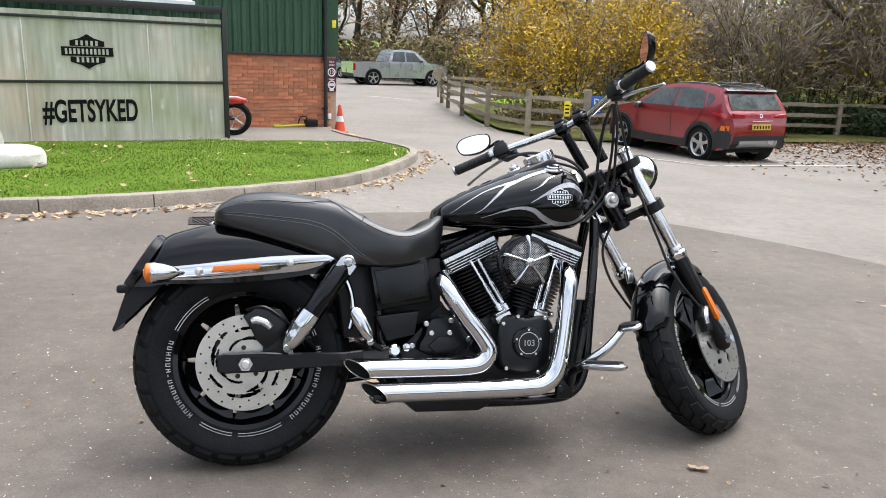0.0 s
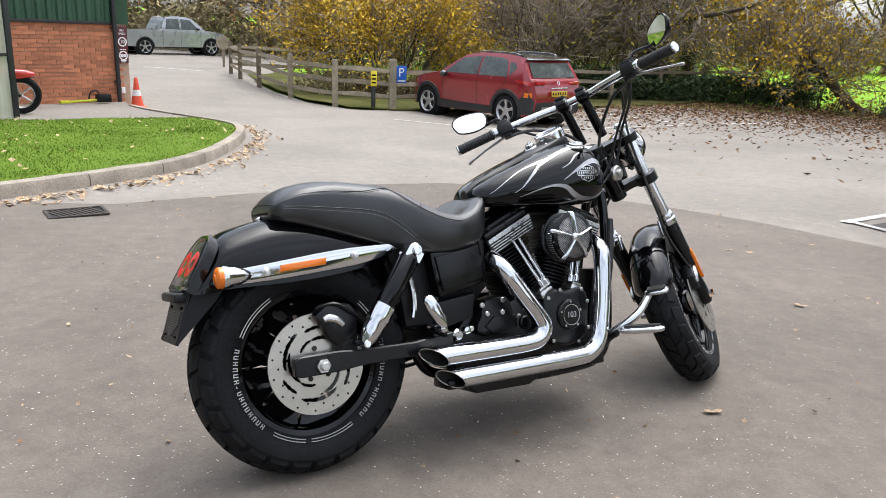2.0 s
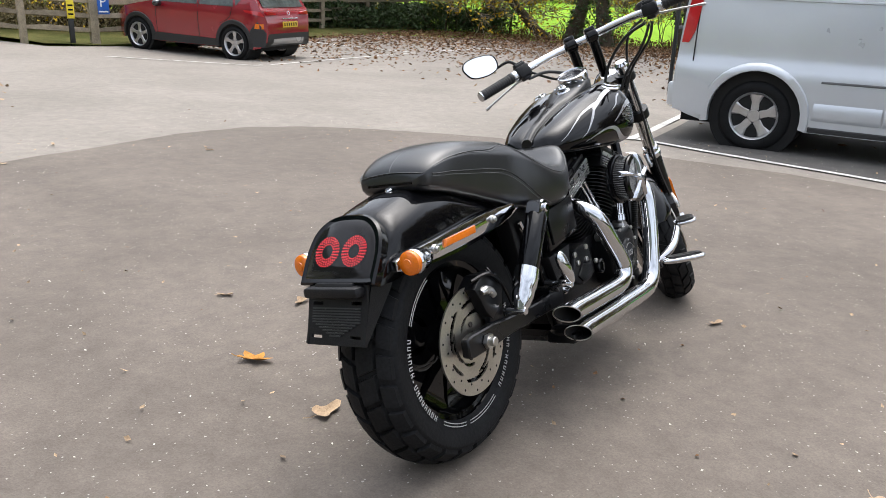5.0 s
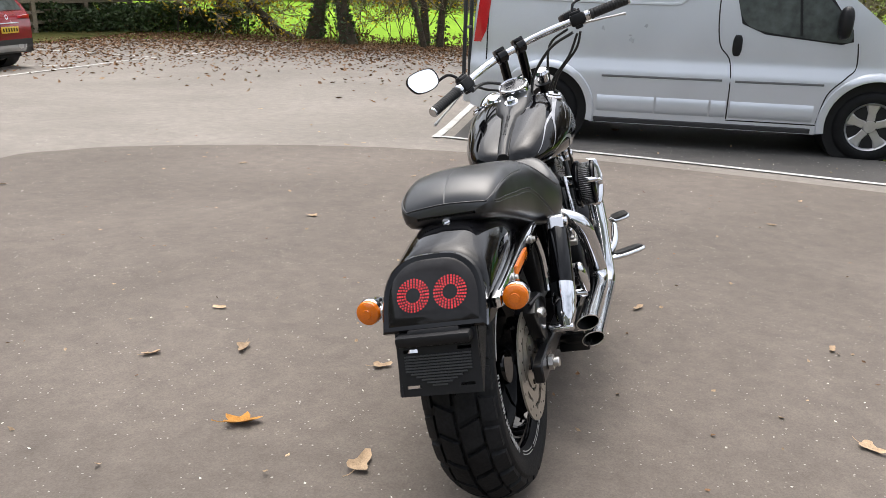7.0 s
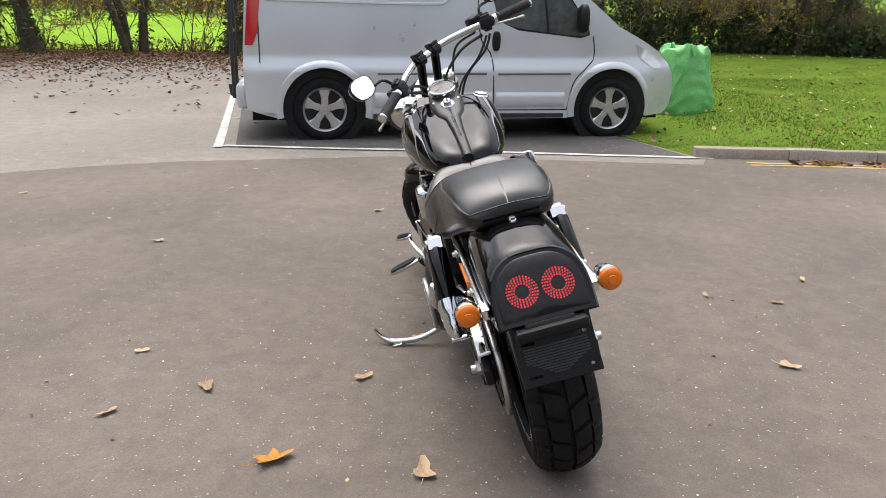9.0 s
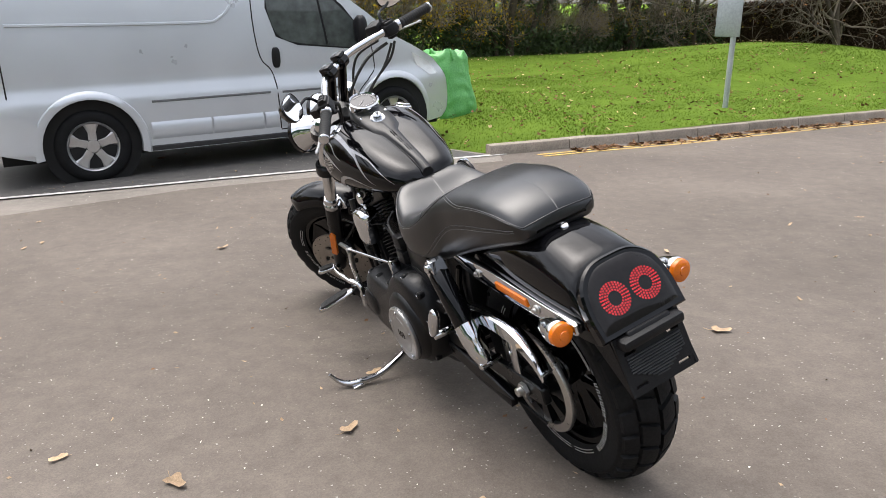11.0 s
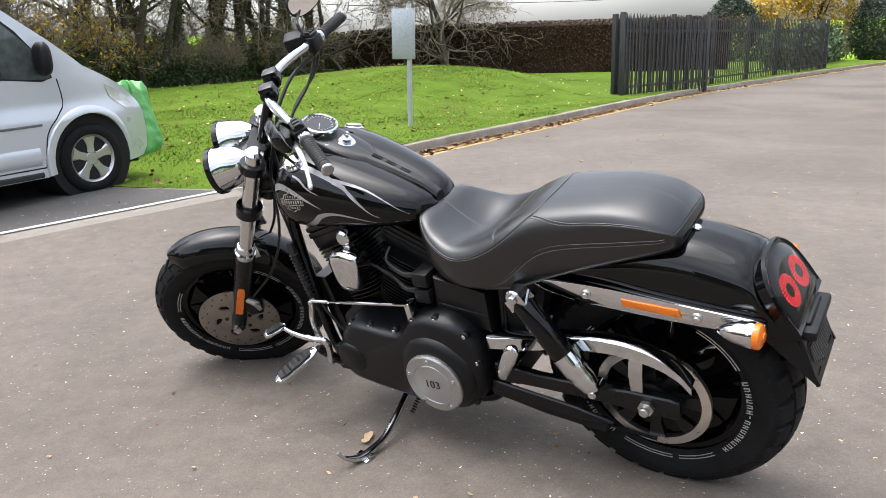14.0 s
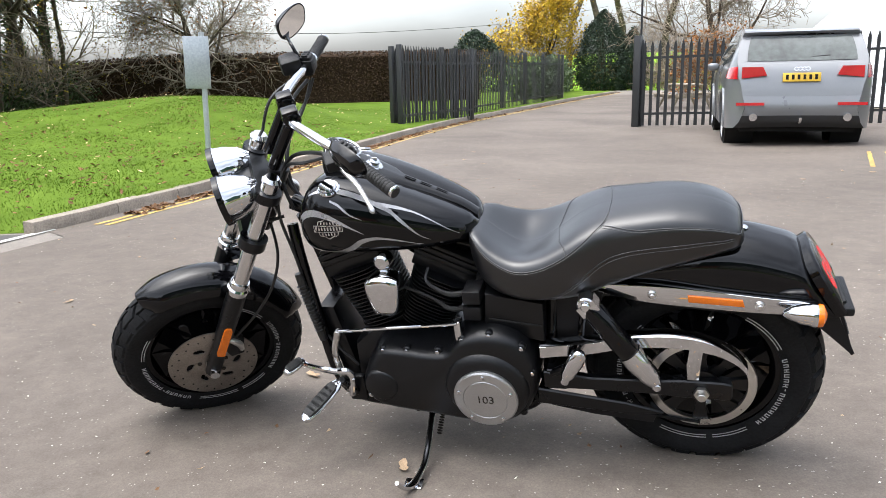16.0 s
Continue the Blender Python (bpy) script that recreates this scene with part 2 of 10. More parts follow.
def pieces(ob):
    """Split a mesh into one object for each loose piece, all under the same parent."""
    bm = bmesh.new()
    bm.from_mesh(ob.data)
    left, made = set(bm.verts), []
    while left:
        todo, isle = [next(iter(left))], []
        left.discard(todo[0])
        while todo:
            v = todo.pop()
            isle.append(v)
            for e in v.link_edges:
                w = e.other_vert(v)
                if w in left:
                    left.discard(w)
                    todo.append(w)
        made.append(sorted(v.index for v in isle))
    made.sort()
    for k, isle in enumerate(made[1:]):
        keep = set(isle)
        two = bm.copy()
        two.verts.ensure_lookup_table()
        bmesh.ops.delete(two, geom=[v for v in two.verts if v.index not in keep], context="VERTS")
        o = ob.copy()
        o.data = ob.data.copy()
        two.to_mesh(o.data)
        two.free()
        scene.collection.objects.link(o)
    first = set(made[0])
    bm.verts.ensure_lookup_table()
    bmesh.ops.delete(bm, geom=[v for v in bm.verts if v.index not in first], context="VERTS")
    bm.to_mesh(ob.data)
    bm.free()


def thing(name, label, category, m=None, group="", kind=""):
    ob = new(name)
    ob.empty_display_size = 0.1
    if m is not None:
        ob.matrix_world = m
    return tagged(ob, label, category, group, kind)


def V(*a):
    return Vector(a)


def raw(bm, verts, faces):
    vs = [bm.verts.new(v) for v in verts]
    for f in faces:
        try:
            bm.faces.new([vs[i] for i in f])
        except ValueError:
            pass
    return vs


def box(bm, x0, x1, y0, y1, z0, z1, bevel=0.0, m=None):
    vs = raw(bm, [(x, y, z) for x in (x0, x1) for y in (y0, y1) for z in (z0, z1)],
             [(0, 1, 3, 2), (4, 6, 7, 5), (0, 4, 5, 1), (2, 3, 7, 6), (0, 2, 6, 4), (1, 5, 7, 3)])
    if bevel:
        edges = list({e for v in vs for e in v.link_edges})
        r = bmesh.ops.bevel(bm, geom=edges, offset=bevel, segments=2, affect="EDGES", profile=0.5)
        vs = list({v for f in r["faces"] for v in f.verts} | {v for v in vs if v.is_valid})
    if m is not None:
        for v in vs:
            v.co = m @ v.co
    return vs


def ring_faces(bm, rings, closed=True, caps=(True, True)):
    """Skin a list of rings of BMVerts."""
    n = len(rings[0])
    for a, b in zip(rings, rings[1:]):
        for i in range(n if closed else n - 1):
            j = (i + 1) % n
            try:
                bm.faces.new((a[i], a[j], b[j], b[i]))
            except ValueError:
                pass
    if closed:
        for r, do, flip in ((rings[0], caps[0], True), (rings[-1], caps[1], False)):
            if do and len(r) > 2:
                try:
                    bm.faces.new(r[::-1] if flip else r)
                except ValueError:
                    pass


def loft(bm, sections, closed=True, caps=(True, True)):
    rings = [[bm.verts.new(p) for p in s] for s in sections]
    ring_faces(bm, rings, closed, caps)
    bmesh.ops.recalc_face_normals(bm, faces=bm.faces[:])
    return rings


def lathe(bm, profile, segs=32, m=None, arc=None, closed=False):
    """Turn (radius, height) pairs about z; m places it."""
    m = m or Matrix.Identity(4)
    full = arc is None
    a0, a1 = arc or (0, 2 * math.pi)
    k = segs if full else segs + 1
    cols = []
    for i in range(k):
        a = a0 + (a1 - a0) * i / segs
        cols.append([bm.verts.new(m @ V(r * math.cos(a), r * math.sin(a), h)) for r, h in profile])
    np_ = len(profile)
    for i in range(segs):
        c, d = cols[i], cols[(i + 1) % k]
        for j in range(np_ if closed else np_ - 1):
            q = (j + 1) % np_
            pts = [c[j], d[j], d[q], c[q]]
            if profile[j][0] < 1e-6:
                pts = [c[j], d[q], c[q]]
            if profile[q][0] < 1e-6:
                pts = [c[j], d[j], c[q]]
            try:
                bm.faces.new(pts)
            except ValueError:
                pass
    bmesh.ops.remove_doubles(bm, verts=[v for c in cols for v in c], dist=1e-6)
    return cols


def smooth_line(pts, per=6, closed=False):
    """Catmull-Rom through the points (tuples of any length)."""
    p = [np.array(q, float) for q in pts]
    n = len(p)
    out = []
    for i in range(n if closed else n - 1):
        a, b, c, d = (p[(i - 1) % n], p[i], p[(i + 1) % n], p[(i + 2) % n]) if closed else (p[max(i - 1, 0)], p[i], p[i + 1], p[min(i + 2, n - 1)])
        for k in range(per):
            t = k / per
            out.append(0.5 * (2 * b + (c - a) * t + (2 * a - 5 * b + 4 * c - d) * t * t + (3 * b - a - 3 * c + d) * t ** 3))
    if not closed:
        out.append(p[-1])
    return out


def tube(bm, pts, r, segs=10, per=6, caps=True, m=None):
    """A round bar along points; r is a number, or one radius for each point."""
    rs = r if isinstance(r, (list, tuple)) else [r] * len(pts)
    line = smooth_line([(*p, q) for p, q in zip(pts, rs)], per) if per > 1 else [np.array((*p, q), float) for p, q in zip(pts, rs)]
    rings, up = [], None
    for i, q in enumerate(line):
        a, b = line[max(i - 1, 0)][:3], line[min(i + 1, len(line) - 1)][:3]
        d = Vector(b - a).normalized()
        if up is None:
            up = d.orthogonal().normalized()
        up = (up - d * up.dot(d)).normalized()
        side = d.cross(up)
        c = Vector(q[:3])
        rings.append([bm.verts.new(((m @ x) if m else x)) for x in
                      (c + float(q[3]) * (math.cos(t) * up + math.sin(t) * side) for t in (2 * math.pi * k / segs for k in range(segs)))])
    ring_faces(bm, rings, True, (caps, caps))
    return rings


def prism(bm, poly, y0, y1, bevel=0.0, m=None, segs=2):
    """Extrude a polygon of (x, z) from y0 to y1."""
    a = [bm.verts.new((x, y0, z)) for x, z in poly]
    b = [bm.verts.new((x, y1, z)) for x, z in poly]
    n = len(poly)
    fs = [bm.faces.new(a), bm.faces.new(b[::-1])]
    for i in range(n):
        j = (i + 1) % n
        fs.append(bm.faces.new((a[i], b[i], b[j], a[j])))
    bmesh.ops.recalc_face_normals(bm, faces=fs)
    vs = a + b
    if bevel:
        edges = list({e for f in fs[:2] for e in f.edges})
        r = bmesh.ops.bevel(bm, geom=edges, offset=bevel, segments=segs, affect="EDGES", profile=0.5)
        vs = list({v for f in r["faces"] for v in f.verts} | {v for v in vs if v.is_valid})
    if m is not None:
        for v in vs:
            v.co = m @ v.co
    return vs


def axis_to(p, d):
    """A matrix whose z axis points along d, at p."""
    return Matrix.Translation(p) @ Vector(d).to_track_quat("Z", "Y").to_matrix().to_4x4()


def cylinder(bm, p, d, r, h, segs=20, bevel=0.0, r2=None):
    r2 = r if r2 is None else r2
    b = bevel
    prof = [(0, 0), (r - b, 0)] + ([(r, b)] if b else []) + ([(r2, h - b)] if b else []) + [(r2 - b, h), (0, h)]
    lathe(bm, prof, segs, axis_to(p, d))


def text_mesh(name, text, size, depth, mat, parent, m, align="CENTER", label="", bold=0.0):
    cu = bpy.data.curves.new(name, "FONT")
    cu.offset = bold
    cu.body, cu.size, cu.extrude, cu.align_x, cu.align_y = text, size, depth, align, "CENTER"
    tmp = bpy.data.objects.new(name, cu)
    scene.collection.objects.link(tmp)
    me = bpy.data.meshes.new_from_object(tmp.evaluated_get(bpy.context.evaluated_depsgraph_get()))
    bpy.data.objects.remove(tmp)
    me.materials.clear()
    me.materials.append(mat)
    ob = new(name, me)
    ob.parent = parent
    ob.matrix_basis = m
    if label:
        ob["label"] = label
    return ob


# ---- ground ----
def clamp(v, a, b):
    return min(max(v, a), b)


def ground_z(x, y):
    """The car park falls gently away to the far corner."""
    xx, yy = clamp(x, -3, 5.2), clamp(y, 0, 17)
    z = 0.0486 - 0.019 * xx - 0.016 * yy - 0.0007 * max(yy, 0) ** 2 - 0.0015 * max(xx, 0) * max(yy, 0)
    return z + 0.005 * clamp(y - 20, 0, 40) + 0.004 * clamp(y, -16, 0)


def sheet(name, poly, step, zfun, mat, label="", parent=None, kind="structure", smooth=180):
    """A flat outline of (x, y), cut into a grid and laid on zfun."""
    bm = bmesh.new()
    bm.faces.new([bm.verts.new((x, y, 0)) for x, y in poly])
    for ax in (0, 1):
        lo, hi = min(p[ax] for p in poly), max(p[ax] for p in poly)
        k = math.floor(lo / step) + 1
        while k * step < hi:
            co, no = [0, 0, 0], [0, 0, 0]
            co[ax], no[ax] = k * step, 1
            bmesh.ops.bisect_plane(bm, geom=bm.verts[:] + bm.edges[:] + bm.faces[:], dist=1e-5, plane_co=co, plane_no=no)
            k += 1
    bmesh.ops.triangulate(bm, faces=[f for f in bm.faces if len(f.verts) > 4])
    for v in bm.verts:
        v.co.z = zfun(v.co.x, v.co.y)
    for f in bm.faces:
        f.normal_update()
        if f.normal.z < 0:
            f.normal_flip()
    ob = part(name, bm, mat, parent, smooth=smooth)
    return tagged(ob, label, "", "", kind if parent is None else "")


def in_poly(x, y, poly):
    c = False
    for (x0, y0), (x1, y1) in zip(poly, poly[1:] + poly[:1]):
        if (y0 > y) != (y1 > y) and x < (x1 - x0) * (y - y0) / (y1 - y0) + x0:
            c = not c
    return c


ISLAND_KERB = [(-12.5, 2.6), (-9.0, 3.7), (-6.0, 4.85), (-4.4, 5.55), (-3.5, 5.99), (-3.0, 6.22), (-2.45, 6.68), (-2.1, 7.05), (-1.63, 7.62),
               (-1.18, 8.3), (-0.82, 9.35), (-0.55, 10.8), (-0.47, 12.0), (-0.62, 12.9), (-1.1, 13.8), (-1.9, 15.2), (-2.45, 16.6)]
VERGE_KERB = [(5.0, 1.02), (5.1, 0.2), (5.45, -1.2), (5.92, -2.6), (6.5, -4.6), (7.0, -6.2), (7.5, -7.8), (8.3, -10.6), (9.15, -14.3), (11.0, -25), (12.6, -36)]
island_line = [tuple(p) for p in smooth_line(ISLAND_KERB, 5)]
verge_line = [tuple(p) for p in smooth_line(VERGE_KERB, 5)]

far = bmesh.new()
xs = sorted(set([-900, -400, -200, -120, -80] + list(range(-60, 61, 4)) + [80, 120, 200, 400, 900]))


def far_z(x, y):
    d = math.hypot(x, y)
    hill = 9.0 * clamp((d - 70) / 160, 0, 1) ** 1.5 * (0.75 + 0.25 * math.sin(3.1 * math.atan2(y, x) + 1))
    return ground_z(x, y) - 0.06 + hill


grid = [[far.verts.new((x, y, far_z(x, y))) for x in xs] for y in xs]
for r, s in zip(grid, grid[1:]):
    for i in range(len(xs) - 1):
        far.faces.new((r[i], r[i + 1], s[i + 1], s[i]))
tagged(part("ground", far, M["field"], None, smooth=180), "bright green meadow reaching to distant low hills", kind="structure")

CAR_PARK = [(-40, -40), (14, -40), (14, -1), (20, 4), (20.5, 10), (19.5, 14.5), (17.0, 19.5), (12.5, 22.0), (4.5, 19.3), (2.2, 18.7), (1.3, 20.0), (0.7, 22.5),
            (0.3, 26), (1.5, 33), (4, 44), (8, 62), (-22, 62), (-18, 30), (-40, 20)]
sheet("car_park", CAR_PARK, 1.5, lambda x, y: ground_z(x, y), M["tarmac"], "worn pale grey tarmac car park and drive")

DARK = [(-30, -33), (12.1, -33)] + verge_line[::-1][4:-1] + [(4.62, 1.0), (4.5, 2.6), (4.32, 3.9), (3.96, 4.75), (3.58, 5.64), (3.2, 6.2), (2.85, 6.6),
        (2.3, 7.1), (1.8, 7.42), (1.3, 7.56), (0.6, 7.42), (-0.3, 7.0), (-1.0, 6.72), (-1.63, 6.43), (-2.2, 6.5), (-2.6, 6.3), (-4.5, 5.3), (-8, 3.8), (-30, -2)]
dark = []
for (x0, y0), (x1, y1) in zip(DARK, DARK[1:] + DARK[:1]):
    k = max(1, int(math.hypot(x1 - x0, y1 - y0) / 0.12)) if -3 < x0 < 6 and y0 > 3 else 1
    dark += [(x0 + (x1 - x0) * i / k + (0.02 * noise.noise((i * 0.7, x0, 0)) if i else 0),
              y0 + (y1 - y0) * i / k + (0.03 * noise.noise((i * 0.9, 0, y0)) if i else 0)) for i in range(k)]
sheet("road", dark, 1.5, lambda x, y: ground_z(x, y) + 0.008, M["dark_tarmac"], "darker brown resurfaced tarmac apron")


# ---- the motorcycle: x forward, y to its left, z up along its leaning middle plane ----
bike = thing("motorcycle", "black cruiser motorcycle with silver flames leaning on its side stand", "motorcycle",
             pose(-0.614, 2.287, 0.024, -15.711, 2.653, 14.712))
RAKE = radians(30.5)
STEER_AXIS = V(-math.sin(RAKE), 0, math.cos(RAKE))
FRONT_AXLE = V(1.648, 0, 0.340)
PIVOT = FRONT_AXLE - 0.05 * V(math.cos(RAKE), 0, math.sin(RAKE))
STEER = Matrix.Translation(PIVOT) @ Matrix.Rotation(radians(36), 4, STEER_AXIS) @ Matrix.Translation(-PIVOT)
YAX = (0, 1, 0)


def bike_part(name, bm, mat, label="", parent=None, steered=False, smooth=35):
    if steered:
        bm.transform(STEER)
    return part(name, bm, mat, parent or bike, label, smooth)


def tread_r(R, W, drop, y):
    return R - drop * abs(2 * y / W) ** 2.3


def tread_block(bm, c, R, W, drop, y0, y1, a0, a1, skew, h):
    """One raised rubber block on the curved crown of a tyre."""
    top, base = [], []
    for i in range(4):
        y = y0 + (y1 - y0) * i / 3
        row, low = [], []
        for j in range(3):
            t = j / 2
            a = a0 + (a1 - a0) * t + skew * (y - (y0 + y1) / 2)
            for out, lift, grow in ((row, h, 0.93), (low, -0.004, 1.0)):
                yy = (y0 + y1) / 2 + (y - (y0 + y1) / 2) * grow
                aa = (a0 + a1) / 2 + (a - (a0 + a1) / 2) * grow
                r = tread_r(R, W, drop, yy) - h + lift
                out.append(bm.verts.new((c.x + r * math.cos(aa), c.y + yy, c.z + r * math.sin(aa))))
        top.append(row)
        base.append(low)
    for i in range(3):
        for j in range(2):
            bm.faces.new((top[i][j], top[i][j + 1], top[i + 1][j + 1], top[i + 1][j]))
    rim_t = top[0] + [top[1][2], top[2][2]] + top[3][::-1] + [top[2][0], top[1][0]]
    rim_b = base[0] + [base[1][2], base[2][2]] + base[3][::-1] + [base[2][0], base[1][0]]
    for i in range(len(rim_t)):
        k = (i + 1) % len(rim_t)
        bm.faces.new((rim_t[i], rim_b[i], rim_b[k], rim_t[k]))
    for row in base:
        for v in row:
            if not v.link_faces:
                bm.verts.remove(v)


def tyre_mesh(c, R, W, drop, rim, n, rows, h):
    bm = bmesh.new()
    half = [(rim, W * 0.36), (rim + 0.012, W * 0.42), (rim + 0.035, W * 0.475), (rim + 0.065, W * 0.50), (tread_r(R, W, drop, W * 0.49) - h, W * 0.492)]
    half += [(tread_r(R, W, drop, W * k) - h, W * k) for k in (0.44, 0.36, 0.25, 0.12, 0.0)]
    prof = half + [(r, -y) for r, y in half[-2::-1]]
    lathe(bm, prof, 96, axis_to(c, YAX))
    bmesh.ops.recalc_face_normals(bm, faces=bm.faces[:])
    return bm


def arc_mark(bm, c, y, r0, r1, a0, a1, segs=3, thick=0.0008):
    """A flat bar bent round a wheel's side."""
    s = 1 if y > 0 else -1
    rings = []
    for i in range(segs + 1):
        a = a0 + (a1 - a0) * i / segs
        rings.append([(c.x + r * math.cos(a), c.y + y + s * t, c.z + r * math.sin(a)) for r, t in ((r0, 0), (r1, 0), (r1, thick), (r0, thick))])
    loft(bm, rings)


def rim_mesh(c, r, w, hub):
    bm = bmesh.new()
    prof = [(r + 0.012, -w / 2), (r + 0.012, -w / 2 + 0.006), (r - 0.004, -w / 2 + 0.01), (r - 0.010, -w / 2 + 0.03), (r - 0.022, -w / 2 + 0.05), (r - 0.03, 0),
            (r - 0.022, w / 2 - 0.05), (r - 0.010, w / 2 - 0.03), (r - 0.004, w / 2 - 0.01), (r + 0.012, w / 2 - 0.006), (r + 0.012, w / 2), (r + 0.018, w / 2 - 0.012), (r + 0.018, -w / 2 + 0.012)]
    lathe(bm, prof, 72, axis_to(c, YAX), closed=True)
    lathe(bm, [(0, -hub), (0.045, -hub), (0.05, -hub + 0.01), (0.05, hub - 0.01), (0.045, hub), (0, hub)], 28, axis_to(c, YAX))
    return bm


def wheel(name, c, R, W, drop, rim, rim_w, n, rows, h, steered, label):
    """Black cast wheel with its tyre and plain white sidewall marks."""
    w = bike_part(name, rim_mesh(c, rim, rim_w, 0.055), M["black_paint"], label, steered=steered)
    for k in range(9):
        a = 2 * math.pi * k / 9
        d, e = V(math.cos(a), 0, math.sin(a)), V(-math.sin(a), 0, math.cos(a))
        sb = bmesh.new()
        loft(sb, [[c + d * t + e * (wd * u) + V(0, th * q, 0) for u, q in ((-1, -1), (1, -1), (1, 1), (-1, 1))]
                  for t, wd, th in ((0.04, 0.030, 0.024), (0.10, 0.026, 0.020), (rim - 0.05, 0.049, 0.020), (rim - 0.02, 0.066, 0.028))])
        sb.transform(STEER if steered else Matrix.Identity(4))
        part("spoke", sb, M["black_paint"], w, smooth=30)
    tb = tyre_mesh(c, R, W, drop, rim + 0.01, n, rows, h)
    tb.transform(STEER if steered else Matrix.Identity(4))
    tyre = part("tyre", tb, M["rubber"], w, "black rubber tyre with blocky tread", smooth=40)
    for y0, y1, part_of, shift, skew in rows:
        for k in range(n):
            a = 2 * math.pi * (k + shift) / n
            tb = bmesh.new()
            tread_block(tb, c, R, W, drop, y0, y1, a, a + 2 * math.pi * part_of / n, skew, h)
            bmesh.ops.recalc_face_normals(tb, faces=tb.faces[:])
            tb.transform(STEER if steered else Matrix.Identity(4))
            part("tread_block", tb, M["rubber"], tyre, smooth=40)
    marks = bmesh.new()
    for s in (-1, 1):
        for a0 in (2.85, 5.38):
            for k in range(15):
                if k == 6:
                    arc_mark(marks, c, s * (W * 0.452), rim + 0.023, rim + 0.026, a0 + k * 0.075, a0 + k * 0.075 + 0.03)
                    continue
                q, at_ = a0 + k * 0.075, s * (W * 0.452)
                arc_mark(marks, c, at_, rim + 0.015, rim + 0.029, q, q + 0.012, 1)
                arc_mark(marks, c, at_, rim + 0.015, rim + 0.029, q + 0.034, q + 0.046, 1)
                low = (0.015, 0.0205, 0.026)[(k * 5) % 3]
                arc_mark(marks, c, at_, rim + low, rim + low + 0.003, q, q + 0.046, 2)
            for k, (b0, b1) in enumerate(((-0.75, -0.15), (1.25, 1.7))):
                arc_mark(marks, c, s * (W * 0.447), rim + 0.016, rim + 0.0185, a0 + b0, a0 + b1, 14)
                arc_mark(marks, c, s * (W * 0.452), rim + 0.024, rim + 0.0265, a0 + b0, a0 + b1, 14)
        lathe(marks, [(rim + 0.0122, s * (rim_w / 2 + 0.0005)), (rim + 0.0165, s * (rim_w / 2 + 0.001))], 72, axis_to(c, YAX))
    marks.transform(STEER if steered else Matrix.Identity(4))
    part("sidewall_mark", marks, M["white_mark"], w, "worn white bars round the tyre wall")
    return w


REAR = V(0, 0, 0.329)
rear_wheel = wheel("rear_wheel", REAR, 0.336, 0.188, 0.042, 0.205, 0.135, 26,
                   [(-0.053, -0.004, 0.86, 0.0, 1.2), (0.004, 0.053, 0.86, 0.5, -1.2), (-0.088, -0.058, 0.78, 0.32, -1.0), (0.058, 0.088, 0.78, 0.82, 1.0)], 0.011, False,
                   "gloss black cast rear wheel")
front_wheel = wheel("front_wheel", FRONT_AXLE, 0.322, 0.134, 0.034, 0.205, 0.095, 26,
                    [(-0.036, -0.003, 0.80, 0.0, 2.5), (0.003, 0.036, 0.80, 0.5, -2.5), (-0.063, -0.040, 0.70, 0.3, -1.5), (0.040, 0.063, 0.70, 0.8, 1.5)], 0.0075, True,
                    "gloss black cast front wheel turned to the left")


def brake_disc(parent, c, y, mat, r1, cuts, steered, label):
    """A steel disc with windows cut through it: cuts are (angle, radius, sweep, inward drift, half width), each a bent slot."""
    bm = bmesh.new()
    nr, na, r0 = 46, 360, 0.026
    sgn = 1 if y > 0 else -1
    grid = [[bm.verts.new(c + V((r0 + (r1 - r0) * i / nr) * math.cos(2 * math.pi * k / na), y + sgn * 0.0025, (r0 + (r1 - r0) * i / nr) * math.sin(2 * math.pi * k / na))) for k in range(na)] for i in range(nr + 1)]

    def cut(r, a):
        for a0, rc, sweep, drift, half in cuts:
            t = ((a - a0) % (2 * math.pi)) / sweep
            if t <= 1 and abs(r - rc + drift * t) < half * math.sqrt(max(0.05, 1 - (2 * t - 1) ** 4)):
                return True
        return False
    for i in range(nr):
        for k in range(na):
            if not cut(r0 + (r1 - r0) * (i + 0.5) / nr, 2 * math.pi * (k + 0.5) / na):
                bm.faces.new((grid[i][k], grid[i][(k + 1) % na], grid[i + 1][(k + 1) % na], grid[i + 1][k]))
    for row in grid:
        for v in row:
            if not v.link_faces:
                bm.verts.remove(v)
    back = bmesh.ops.extrude_face_region(bm, geom=bm.faces[:])
    for v in back["geom"]:
        if isinstance(v, bmesh.types.BMVert):
            v.co.y -= sgn * 0.005
    bmesh.ops.recalc_face_normals(bm, faces=bm.faces[:])
    bm.transform(STEER if steered else Matrix.Identity(4))
    part("brake_disc", bm, mat, parent, label)
    holes = bmesh.new()
    for k in range(30):
        a = 2 * math.pi * k / 30
        r = r1 - 0.012 - 0.018 * (k % 2)
        cylinder(holes, c + V(r * math.cos(a), y + sgn * 0.0021, r * math.sin(a)), (0, sgn, 0), 0.0034, 0.0009, 8)
    holes.transform(STEER if steered else Matrix.Identity(4))
    pieces(part("drilling", holes, M["black_gap"], parent, "dark drilled hole"))
    bolts = bmesh.new()
    for k in range(5):
        a = 2 * math.pi * (k + 0.35) / 5
        cylinder(bolts, c + V(0.046 * math.cos(a), y + sgn * 0.0022, 0.046 * math.sin(a)), (0, sgn, 0), 0.0075, 0.004, 12, 0.001)
    bolts.transform(STEER if steered else Matrix.Identity(4))
    pieces(part("disc_bolt", bolts, M["iron"], parent, "dark disc bolt"))


